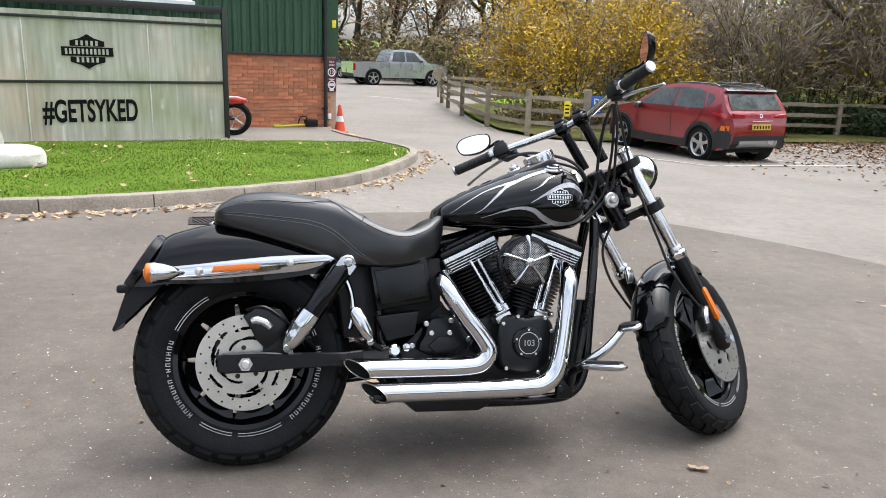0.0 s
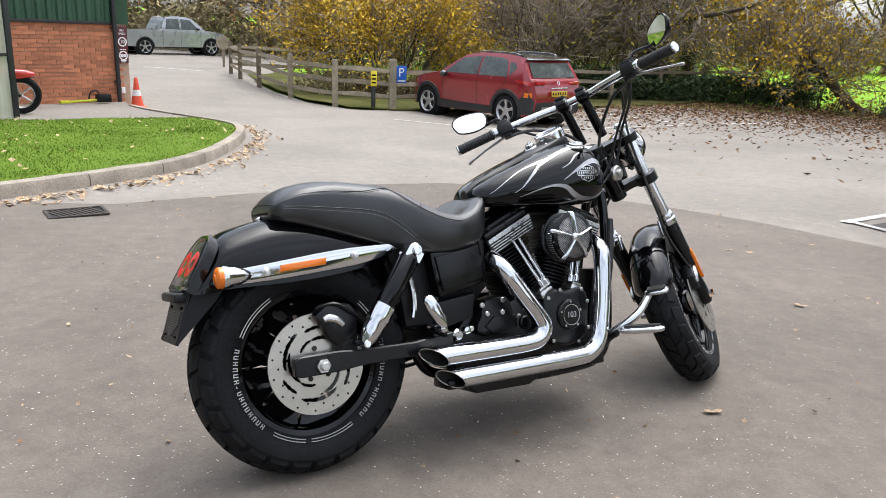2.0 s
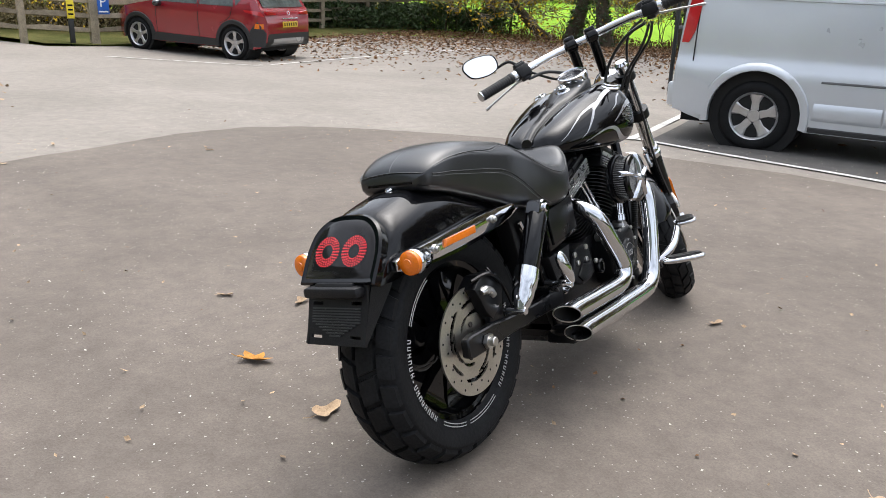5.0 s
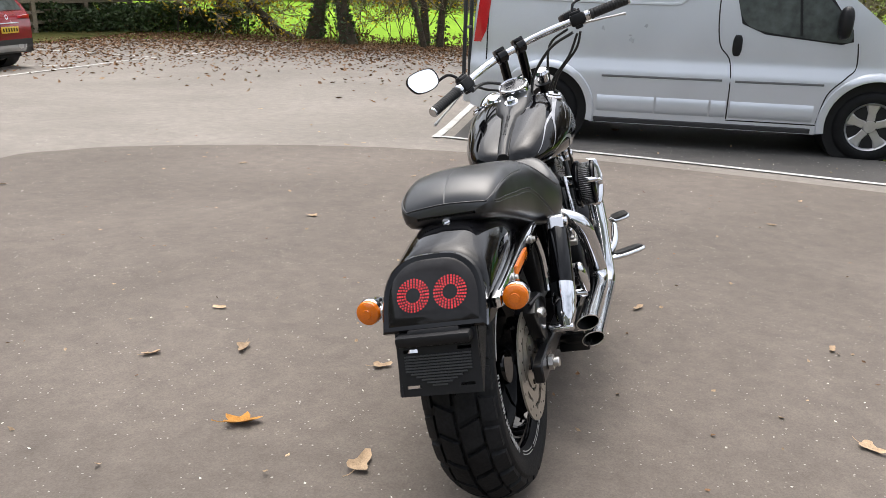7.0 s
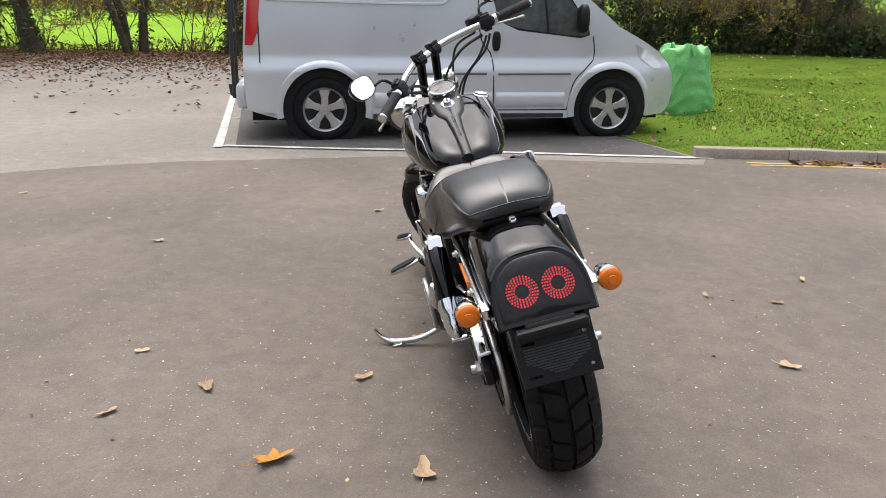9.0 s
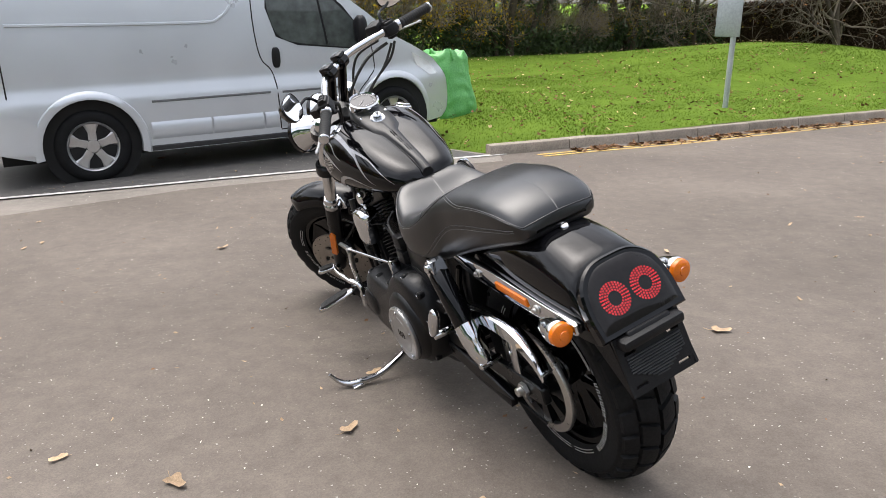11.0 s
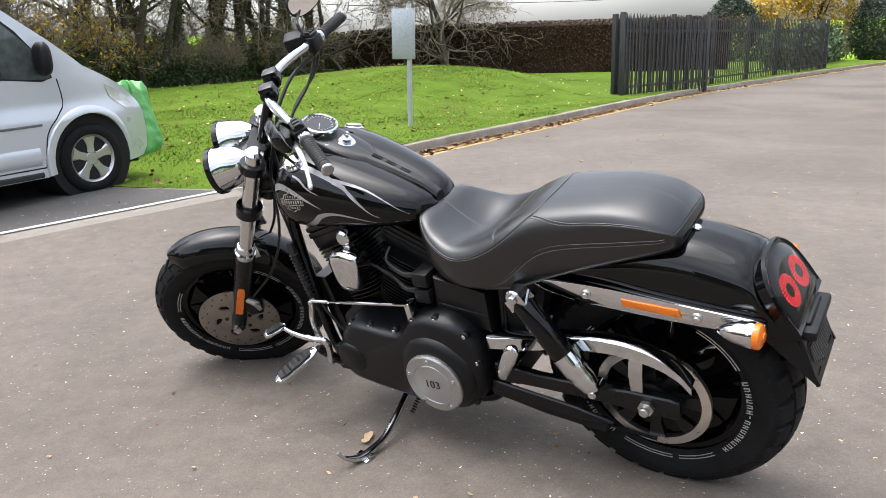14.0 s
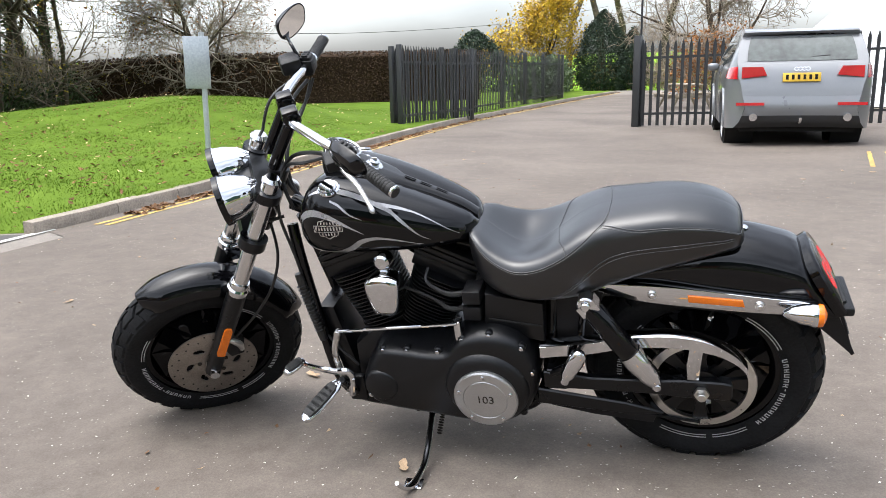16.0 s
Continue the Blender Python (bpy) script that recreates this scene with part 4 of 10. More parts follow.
def seat_half(zt, zb, w, x):
    """Half of the seat's section: dished or crowned top, a crisp edge at the welt, then the upright side."""
    h = zt - zb
    bucket = 0.030 * math.exp(-((x - 0.47) / 0.095) ** 2)
    crown = 0.006 * clamp((0.36 - x) / 0.2, 0, 1) + 0.006 * clamp((0.12 - x) / 0.2, 0, 1)
    w *= 1 - 0.05 * clamp((0.25 - x) / 0.15, 0, 1)
    return [tuple(p) for p in smooth_line([(0, zt - bucket), (0.14 * w, zt - bucket), (0.36 * w, zt - bucket * 0.80 - 0.2 * crown), (0.66 * w, zt - bucket * 0.3 - 0.015 * h - 0.7 * crown), (0.86 * w, zt - 0.075 * h - crown),
                                          (0.960 * w, zt - 0.19 * h - crown), (0.995 * w, zt - 0.33 * h), (w, zt - 0.56 * h), (0.975 * w, zt - 0.80 * h), (0.93 * w, zb + 0.01), (0.80 * w, zb), (0.3 * w, zb)], 4)]


def mirror_ring(x, half):
    return [(x, -y, z) for y, z in half] + [(x, y, z) for y, z in half[::-1]]


TANK_FINE, SEAT_FINE = stations(TANK, 8), stations(SEAT, 8)


def tank_at(x, s, side, lift=0.0012):
    """A point on the tank's skin: s from the top middle (0) to the bottom (1)."""
    st_ = TANK_FINE
    i = min(range(len(st_) - 1), key=lambda k: abs(st_[k][0] - x))
    a, b = st_[i], st_[min(i + 1, len(st_) - 1)]
    t = 0 if b[0] == a[0] else clamp((x - a[0]) / (b[0] - a[0]), -1, 1)
    q = [a[k] + (b[k] - a[k]) * t for k in range(4)]
    half = tank_half(*q[1:])
    f = clamp(s, 0, 0.999) * (len(half) - 1)
    j = int(f)
    y = half[j][0] + (half[j + 1][0] - half[j][0]) * (f - j)
    z = half[j][1] + (half[j + 1][1] - half[j][1]) * (f - j)
    dy, dz = half[min(j + 1, len(half) - 1)][0] - half[j][0], half[min(j + 1, len(half) - 1)][1] - half[j][1]
    L = math.hypot(dy, dz) or 1
    return V(q[0] if t in (-1, 1) else x, side * (y - dz / L * lift), z + dy / L * lift)


bm = bmesh.new()
loft(bm, [mirror_ring(x, tank_half(zt, zb, w)) for x, zt, zb, w in stations(TANK)])
tank = bike_part("fuel_tank", bm, M["black_paint"], "gloss black fuel tank with silver ghost flames", smooth=60)


def flame(strokes, side):
    bm = bmesh.new()
    for pts in strokes:
        line = smooth_line(pts, 6)
        prev = None
        for i, q in enumerate(line):
            a, b = line[max(i - 1, 0)], line[min(i + 1, len(line) - 1)]
            d = np.array([b[0] - a[0], (b[1] - a[1]) * 0.35])
            d /= np.linalg.norm(d) + 1e-9
            w = max(q[2] * (0.95 if q[1] < 0.42 else 1.25), 0.0006) * 0.5
            e0 = tank_at(q[0] - d[1] * w, q[1] + d[0] * w / 0.35, side)
            e1 = tank_at(q[0] + d[1] * w, q[1] - d[0] * w / 0.35, side)
            cur = [bm.verts.new(e0), bm.verts.new(e1)]
            if prev:
                bm.faces.new((prev[0], prev[1], cur[1], cur[0]))
            prev = cur
    bmesh.ops.recalc_face_normals(bm, faces=bm.faces[:])
    for f in bm.faces:
        if f.normal.dot(V(0, side, 0.6)) < 0:
            f.normal_flip()
    part("flame", bm, M["ghost"], tank, "silver ghost flame stripes", smooth=180)


FLAMES = [
    [(0.900, 0.57, 0.001), (0.947, 0.52, 0.005), (1.000, 0.475, 0.009), (1.050, 0.45, 0.012), (1.090, 0.47, 0.015), (1.106, 0.56, 0.016), (1.100, 0.66, 0.015), (1.070, 0.74, 0.012), (1.02, 0.77, 0.008)],
    [(0.740, 0.66, 0.001), (0.800, 0.615, 0.004), (0.860, 0.60, 0.006), (0.910, 0.63, 0.010), (0.945, 0.70, 0.013), (0.985, 0.755, 0.014), (1.030, 0.77, 0.012)],
    [(0.660, 0.80, 0.001), (0.740, 0.78, 0.003), (0.820, 0.79, 0.004), (0.890, 0.81, 0.005), (0.940, 0.79, 0.007), (0.985, 0.76, 0.008)],
    [(1.060, 0.33, 0.004), (1.000, 0.31, 0.012), (0.950, 0.31, 0.015), (0.900, 0.33, 0.014), (0.860, 0.355, 0.012), (0.820, 0.38, 0.008)],
    [(0.860, 0.350, 0.011), (0.820, 0.345, 0.010), (0.785, 0.345, 0.008), (0.750, 0.36, 0.006), (0.700, 0.42, 0.004), (0.645, 0.53, 0.001)],
    [(0.860, 0.360, 0.011), (0.825, 0.385, 0.010), (0.797, 0.44, 0.008), (0.770, 0.50, 0.005), (0.745, 0.56, 0.003), (0.720, 0.60, 0.001)],
    [(0.990, 0.38, 0.004), (0.965, 0.40, 0.006), (0.935, 0.45, 0.003), (0.900, 0.475, 0.001)],
]
for side in (-1, 1):
    flame(FLAMES, side)
    # bar and shield badge, drawn as plain shapes
    bm = bmesh.new()

    def on(du, dz, lift=0.0016):
        lo, hi = 0.27, 0.97
        for _ in range(11):
            mid = (lo + hi) / 2
            lo, hi = (mid, hi) if tank_at(1.0 + du, mid, side).z > 0.862 + dz else (lo, mid)
        return tank_at(1.0 + du, (lo + hi) / 2, side, lift)

    def ribbon(pts, w=0.0024):
        for (u0, z0), (u1, z1) in zip(pts, pts[1:]):
            L = math.hypot(u1 - u0, z1 - z0)
            nu, nz = -(z1 - z0) / L * w / 2, (u1 - u0) / L * w / 2
            k = max(1, round(L / 0.012))
            for i in range(k):
                f, h = i / k, (i + 1) / k
                a0, b0 = (u0 + (u1 - u0) * f, z0 + (z1 - z0) * f), (u0 + (u1 - u0) * h, z0 + (z1 - z0) * h)
                q = bm.faces.new([bm.verts.new(on(*c)) for c in ((a0[0] + nu, a0[1] + nz), (a0[0] - nu, a0[1] - nz), (b0[0] - nu, b0[1] - nz), (b0[0] + nu, b0[1] + nz))])
                q.normal_update()
                if q.normal.y * side < 0:
                    q.normal_flip()

    ribbon([(-0.043, -0.009), (0.043, -0.009), (0.043, 0.009), (-0.043, 0.009), (-0.043, -0.009)])
    for k in (-1, 1):
        ribbon([(-0.029, k * 0.011), (-0.027, k * 0.021), (-0.012, k * 0.024), (0, k * 0.031), (0.012, k * 0.024), (0.027, k * 0.021), (0.029, k * 0.011)])
        for i in range(5):
            ribbon([(-0.018 + i * 0.009, k * 0.013), (-0.018 + i * 0.009, k * 0.020)], 0.0042)
    for i in range(9):
        ribbon([(-0.036 + i * 0.009, -0.0052), (-0.036 + i * 0.009, 0.0052)], 0.0048)
    part("tank_badge", bm, M["fin_edge"], tank, "silver bar and shield shaped tank badge", smooth=0)
    bm = bmesh.new()
    p = V(1.0, 0.138 * side, 0.955)
    cylinder(bm, p, (-0.1, 0.35 * side, 1), 0.033, 0.012, 30, 0.004)
    cylinder(bm, p + V(0, 0.005 * side, 0.011), (-0.1, 0.35 * side, 1), 0.026, 0.008, 30, 0.003)
    cap = bike_part("fuel_cap", bm, M["chrome"], "round chrome filler cap")

# console, gauge and ignition switch
bm = bmesh.new()
rings = []
for x, z, w, h in ((0.612, 0.824, 0.019, 0.008), (0.635, 0.842, 0.019, 0.009), (0.66, 0.859, 0.019, 0.010), (0.74, 0.897, 0.022, 0.012), (0.83, 0.935, 0.030, 0.014), (0.86, 0.950, 0.052, 0.020), (0.91, 0.972, 0.062, 0.028), (0.97, 0.998, 0.064, 0.045), (1.02, 1.020, 0.058, 0.06), (1.05, 1.015, 0.045, 0.06)):
    half = smooth_line([(0, z), (0.6 * w, z - 0.002), (0.92 * w, z - 0.010), (w, z - 0.5 * h - 0.008), (w * 1.03, z - h - 0.03)], 3)
    rings.append(mirror_ring(x, [tuple(p) for p in half]))
loft(bm, rings)
console = bike_part("console", bm, M["denim_black"], "satin black tank console", smooth=50)
up = V(-0.42, 0, 0.90).normalized()
g = V(1.0, 0.0, 1.020)
bm = bmesh.new()
lathe(bm, [(0.030, -0.045), (0.054, -0.02), (0.056, 0.004), (0.055, 0.012), (0.050, 0.015), (0.047, 0.011)], 44, axis_to(g, up))
part("gauge_rim", bm, M["chrome"], console, "chrome speedometer housing")
bm = bmesh.new()
lathe(bm, [(0.048, 0.010), (0, 0.0102)], 40, axis_to(g, up))
part("gauge_face", bm, M["gauge_face"], console, "dark speedometer dial under glass")
bm = bmesh.new()
gm = axis_to(g + up * 0.0115, up)
for k in range(19):
    a = radians(-220 + 260 * k / 18 - 90 + 180)
    box(bm, 0.034, 0.042 if k % 2 == 0 else 0.039, -0.0008, 0.0008, 0, 0.0005, 0, gm @ Matrix.Rotation(a, 4, "Z"))
box(bm, 0.0, 0.034, -0.0008, 0.0008, 0, 0.0008, 0, gm @ Matrix.Rotation(radians(215), 4, "Z"))
part("gauge_marks", bm, M["white_mark"], console, "pale dial marks and needle", smooth=0)
bm = bmesh.new()
cylinder(bm, (0.912, 0, 0.966), up, 0.027, 0.010, 28, 0.003)
cylinder(bm, (0.909, 0, 0.975), up, 0.016, 0.014, 20, 0.004)
box(bm, 0.897, 0.917, -0.004, 0.004, 0.984, 0.994, 0.002)
for s in (-1, 1):
    cylinder(bm, (0.945, 0.048 * s, 0.978), up, 0.006, 0.006, 10, 0.002)
part("ignition_switch", bm, M["chrome"], console, "chrome ignition switch and screws")
bm = bmesh.new()
for i in range(3):
    x = 0.70 + 0.045 * i
    z = 0.866 + (x - 0.66) * 0.455 + 0.013
    for y in (-0.005, 0.003):
        loft(bm, [[(u, y + a, 0.860 + (u - 0.66) * 0.4575 + b) for a, b in ((0, -0.004), (0.003, -0.004), (0.003, 0.0016), (0, 0.0016))] for u in (x, x + 0.03)])
pieces(part("console_rib", bm, M["black_plastic"], console, "raised rib on the console strap"))

# seat
bm = bmesh.new()
rings = [mirror_ring(x, seat_half(zt, zb, w, x)) for x, zt, zb, w in stations(SEAT)]
loft(bm, rings)
seat = bike_part("seat", bm, M["leather"], "stitched black two-up seat", smooth=70)


def seat_at(x, k, side, lift=0.001):
    sts = SEAT_FINE
    i = max([j for j in range(len(sts) - 1) if sts[j][0] <= x], default=0)
    a, b = sts[i], sts[i + 1]
    t = clamp((x - a[0]) / (b[0] - a[0]), 0, 1)
    q = [a[j] + (b[j] - a[j]) * t for j in range(4)]
    half = seat_half(*q[1:], q[0])
    f = clamp(k, 0, 0.999) * (len(half) - 1)
    j = int(f)
    y = half[j][0] + (half[j + 1][0] - half[j][0]) * (f - j)
    z = half[j][1] + (half[j + 1][1] - half[j][1]) * (f - j)
    dy, dz = half[min(j + 1, len(half) - 1)][0] - half[j][0], half[min(j + 1, len(half) - 1)][1] - half[j][1]
    L = math.hypot(dy, dz) or 1
    return (q[0], side * (y - dz / L * lift), z + dy / L * lift)


SEAMS = ([(0.624, 0.364), (0.60, 0.418), (0.575, 0.455), (0.513, 0.473), (0.452, 0.482), (0.39, 0.473), (0.325, 0.436), (0.273, 0.355), (0.242, 0.245), (0.236, 0.000)],
         [(0.258, 0.318), (0.20, 0.391), (0.146, 0.436), (0.052, 0.455), (-0.04, 0.455), (-0.074, 0.445), (-0.090, 0.418)],
         [(0.40, 0.800), (0.29, 0.655), (0.20, 0.609), (0.06, 0.636), (-0.04, 0.636), (-0.074, 0.609)],
         [(0.385, 0.000), (0.372, 0.227), (0.352, 0.364), (0.345, 0.445)])
for side in (-1, 1):
    for pts in SEAMS:
        bm = bmesh.new()
        tube(bm, [seat_at(x, k, side, 0.0002) for x, k in smooth_line(pts, 5)], 0.0018, 6, 1)
        part("welt", bm, M["leather"], seat, "black welt along the seat seam", smooth=180)
        bm = bmesh.new()
        tube(bm, [seat_at(x, k + 0.022, side, 0.0004) for x, k in smooth_line(pts, 5)], 0.0009, 5, 1)
        part("stitching", bm, M["stitch"], seat, "grey seat stitching line", smooth=180)
bm = bmesh.new()
tube(bm, [seat_at(-0.090, 0.418, 1, 0.0008), (-0.0965, 0.065, 0.796), (-0.0990, 0.0, 0.800), (-0.0965, -0.065, 0.796), seat_at(-0.090, 0.418, -1, 0.0008)], 0.0018, 6, 5)
part("welt", bm, M["leather"], seat, "black welt across the back of the seat", smooth=180)
bm = bmesh.new()
cylinder(bm, (-0.104, 0, 0.752), (-0.5, 0, 1), 0.011, 0.012, 14, 0.003)
box(bm, -0.127, -0.08, -0.012, 0.012, 0.744, 0.750, 0.002)
part("seat_bolt", bm, M["chrome"], seat, "chrome seat bolt")

# rear fender with tail lamp and plate bracket
FENDER = [(0.27, 0.655, 0.60, 0.100), (0.20, 0.700, 0.60, 0.108), (0.10, 0.738, 0.585, 0.116), (0.0, 0.760, 0.575, 0.123), (-0.10, 0.758, 0.570, 0.125), (-0.19, 0.736, 0.568, 0.125), (-0.245, 0.712, 0.566, 0.124),
          (-0.275, 0.665, 0.560, 0.122), (-0.305, 0.616, 0.558, 0.120), (-0.325, 0.583, 0.557, 0.117)]
bm = bmesh.new()
outer, inner = [], []
for x, zt, zl, w in stations(FENDER, 4):
    h = zt - zl
    half = [tuple(p) for p in smooth_line([(0, zt), (0.45 * w, zt - 0.006), (0.75 * w, zt - 0.12 * h - 0.006), (0.94 * w, zt - 0.34 * h), (w, zt - 0.62 * h), (w * 1.01, zl)], 4)]
    ring = [(x, -y, z) for y, z in half[::-1]] + [(x, y, z) for y, z in half[1:]]
    low = [(x, y * 0.96, max(z - 0.008, zl)) for x, y, z in ring[::-1]]
    outer.append(ring + low)
loft(bm, outer)
fender = bike_part("rear_fender", bm, M["black_paint"], "gloss black rear fender", smooth=60)
LAMP_UP = V(0.080, 0, 0.135).normalized()
LAMP_OUT = V(-0.135, 0, 0.080).normalized()
L0 = V(-0.329, 0, 0.578)


def on_lamp(y, v, lift):
    return L0 + V(0, y, 0) + LAMP_UP * v + LAMP_OUT * lift


def d_shape(w, h0, h1):
    return [tuple(p) for p in smooth_line([(-w, h0), (-w * 1.0, (h0 + h1) * 0.42), (-w * 0.86, h1 * 0.74), (-w * 0.5, h1 * 0.96), (0, h1), (w * 0.5, h1 * 0.96), (w * 0.86, h1 * 0.74), (w, (h0 + h1) * 0.42), (w, h0)], 4)]


bm = bmesh.new()
loft(bm, [[on_lamp(y, v, l) for y, v in d_shape(w, h0, h1)] for w, h0, h1, l in ((0.121, -0.018, 0.156, -0.012), (0.122, -0.020, 0.158, 0.010), (0.117, -0.016, 0.153, 0.016), (0.108, -0.008, 0.145, 0.014))], caps=(True, True))
tail = part("tail_lamp", bm, M["black_paint"], fender, "smoked tail lamp with two red light rings")
bm = bmesh.new()
loft(bm, [[on_lamp(y, v, l) for y, v in d_shape(w, h0, h1)] for w, h0, h1, l in ((0.106, -0.006, 0.143, 0.0142), (0.101, -0.001, 0.138, 0.017), (0.07, 0.02, 0.110, 0.020))], caps=(False, True))
bike_part("tail_lens", bm, M["smoked"], "smoked tail lamp lens", smooth=80)
for s in (-1, 1):
    bm = bmesh.new()
    c = on_lamp(0.044 * s, 0.060, 0.0190)
    for r, n in ((0.0195, 18), (0.0255, 22), (0.0315, 26), (0.0370, 30)):
        for k in range(n):
            a = 2 * math.pi * (k + 0.5 * (n % 4)) / n
            h = 0.0016 + 0.0014 * abs(noise.noise((k * 1.7, r * 400, s)))
            box(bm, r - 0.0019, r + 0.0019, -0.0019, 0.0019, 0, h, 0, axis_to(c, LAMP_OUT) @ Matrix.Rotation(a, 4, "Z"))
    bike_part("tail_ring", bm, M["red_lens"], "red ring of tail lamp segments", smooth=0)

bm = bmesh.new()
box(bm, -0.378, -0.315, -0.088, 0.088, 0.538, 0.564, 0.008)
PLATE = Matrix.Translation((-0.350, 0, 0.540)) @ Matrix.Rotation(math.atan2(0.032, 0.110), 4, "Y")
ys, vs = (-0.096, -0.080, -0.046, 0.046, 0.080, 0.096), (0.040, -0.014, -0.022, -0.094, -0.101, -0.118)
grid = [[bm.verts.new(PLATE @ V(0, y, v)) for v in vs] for y in ys]
cells = [bm.faces.new((grid[i][k], grid[i + 1][k], grid[i + 1][k + 1], grid[i][k + 1])) for i in range(5) for k in range(5) if not (i in (1, 3) and k in (1, 3))]
back = bmesh.ops.extrude_face_region(bm, geom=cells)["geom"]
bmesh.ops.translate(bm, verts=[v for v in back if isinstance(v, bmesh.types.BMVert)], vec=PLATE.to_3x3() @ V(0.007, 0, 0))
bmesh.ops.recalc_face_normals(bm, faces=bm.faces[:])
box(bm, -0.018, 0.004, -0.062, 0.062, -0.004, 0.030, 0.006, PLATE)
for s in (-1, 1):
    prism(bm, [(-0.33, 0.565), (-0.24, 0.575), (-0.27, 0.535), (-0.375, 0.43), (-0.385, 0.43)], min(s * 0.090, s * 0.097), max(s * 0.090, s * 0.097))
bracket = bike_part("plate_bracket", bm, M["black_plastic"], "empty black number plate bracket")
bm = bmesh.new()
for k in range(11):
    v = -0.030 - 0.0065 * k
    w = 0.078 if k < 6 else 0.078 - 0.012 * (k - 5)
    box(bm, -0.0038, 0.0005, -w, w, v - 0.0018, v + 0.0018, 0, PLATE)
part("bracket_rib", bm, M["bracket_grey"], bracket, "thin ribs on the plate bracket", smooth=0)

# chrome fender struts with amber markers, bolts, indicators
for s in (-1, 1):
    poly = [(-0.285, 0.592), (-0.270, 0.612), (-0.138, 0.629), (0.067, 0.654), (0.20, 0.661), (0.258, 0.660), (0.272, 0.650), (0.258, 0.636), (0.17, 0.611), (0.05, 0.597), (-0.128, 0.581), (-0.27, 0.578)]
    bm = bmesh.new()
    prism(bm, [tuple(p) for p in smooth_line(poly, 3, True)], min(s * 0.124, s * 0.146), max(s * 0.124, s * 0.146), 0.004)
    strut = bike_part("fender_strut", bm, M["chrome"], "chrome rear fender strut")
    bm = bmesh.new()
    prism(bm, [(-0.104, 0.602), (-0.098, 0.622), (0.038, 0.634), (0.036, 0.614)], min(s * 0.145, s * 0.153), max(s * 0.145, s * 0.153), 0.003)
    part("side_marker", bm, M["amber"], strut, "amber side reflector")
    bm = bmesh.new()
    for x, z in ((-0.140, 0.606), (0.128, 0.634)):
        cylinder(bm, (x, s * 0.146, z), (0, s, 0), 0.012, 0.006, 18, 0.002)
        cylinder(bm, (x, s * 0.152, z), (0, s, 0), 0.0075, 0.008, 12, 0.002)
    pieces(part("strut_bolt", bm, M["brushed"], strut, "bright strut bolt"))
    c = V(-0.272, 0.178 * s, 0.600)
    bm = bmesh.new()
    lathe(bm, [(0.029, 0.0), (0.031, 0.004), (0.031, 0.014), (0.029, 0.018), (0.027, 0.034), (0.020, 0.058), (0.010, 0.078), (0, 0.084)], 28, axis_to(c, (1, -0.05 * s, 0.03)))
    tube(bm, [(c.x + 0.03, c.y - 0.02 * s, c.z), (c.x + 0.03, 0.14 * s, c.z)], 0.010, 10, 1)
    ind = bike_part("indicator", bm, M["chrome"], "chrome bullet indicator with amber lens")
    bm = bmesh.new()
    lathe(bm, [(0.029, 0.002), (0.030, -0.004), (0.028, -0.012), (0.020, -0.017), (0.012, -0.0175), (0.011, -0.020), (0, -0.021)], 30, axis_to(c, (1, -0.05 * s, 0.03)))
    part("lens", bm, M["amber"], ind, "amber indicator lens")


# ---- motorcycle: engine, exhaust, frame, covers, pegs ----
def rounded(pts, per=3):
    return [tuple(p) for p in smooth_line(pts, per, True)]


def side_prism(poly, y0, y1, bevel, segs=2):
    bm = bmesh.new()
    prism(bm, poly, min(y0, y1), max(y0, y1), bevel, segs=segs)
    return bm


# crankcase, gearbox and the dark middle of the machine
bm = side_prism([(0.50, 0.23), (0.62, 0.205), (1.00, 0.205), (1.06, 0.25), (1.05, 0.40), (0.98, 0.46), (0.78, 0.47), (0.70, 0.44), (0.56, 0.44), (0.48, 0.36)], -0.10, 0.10, 0.02)
engine = bike_part("engine", bm, M["engine_black"], "black air-cooled V-twin engine")
bm = side_prism([(0.36, 0.46), (0.40, 0.64), (0.62, 0.66), (0.62, 0.50), (0.55, 0.44), (0.42, 0.42)], -0.10, 0.10, 0.01)
bike_part("battery_tray", bm, M["black_plastic"], "black battery tray under the seat")
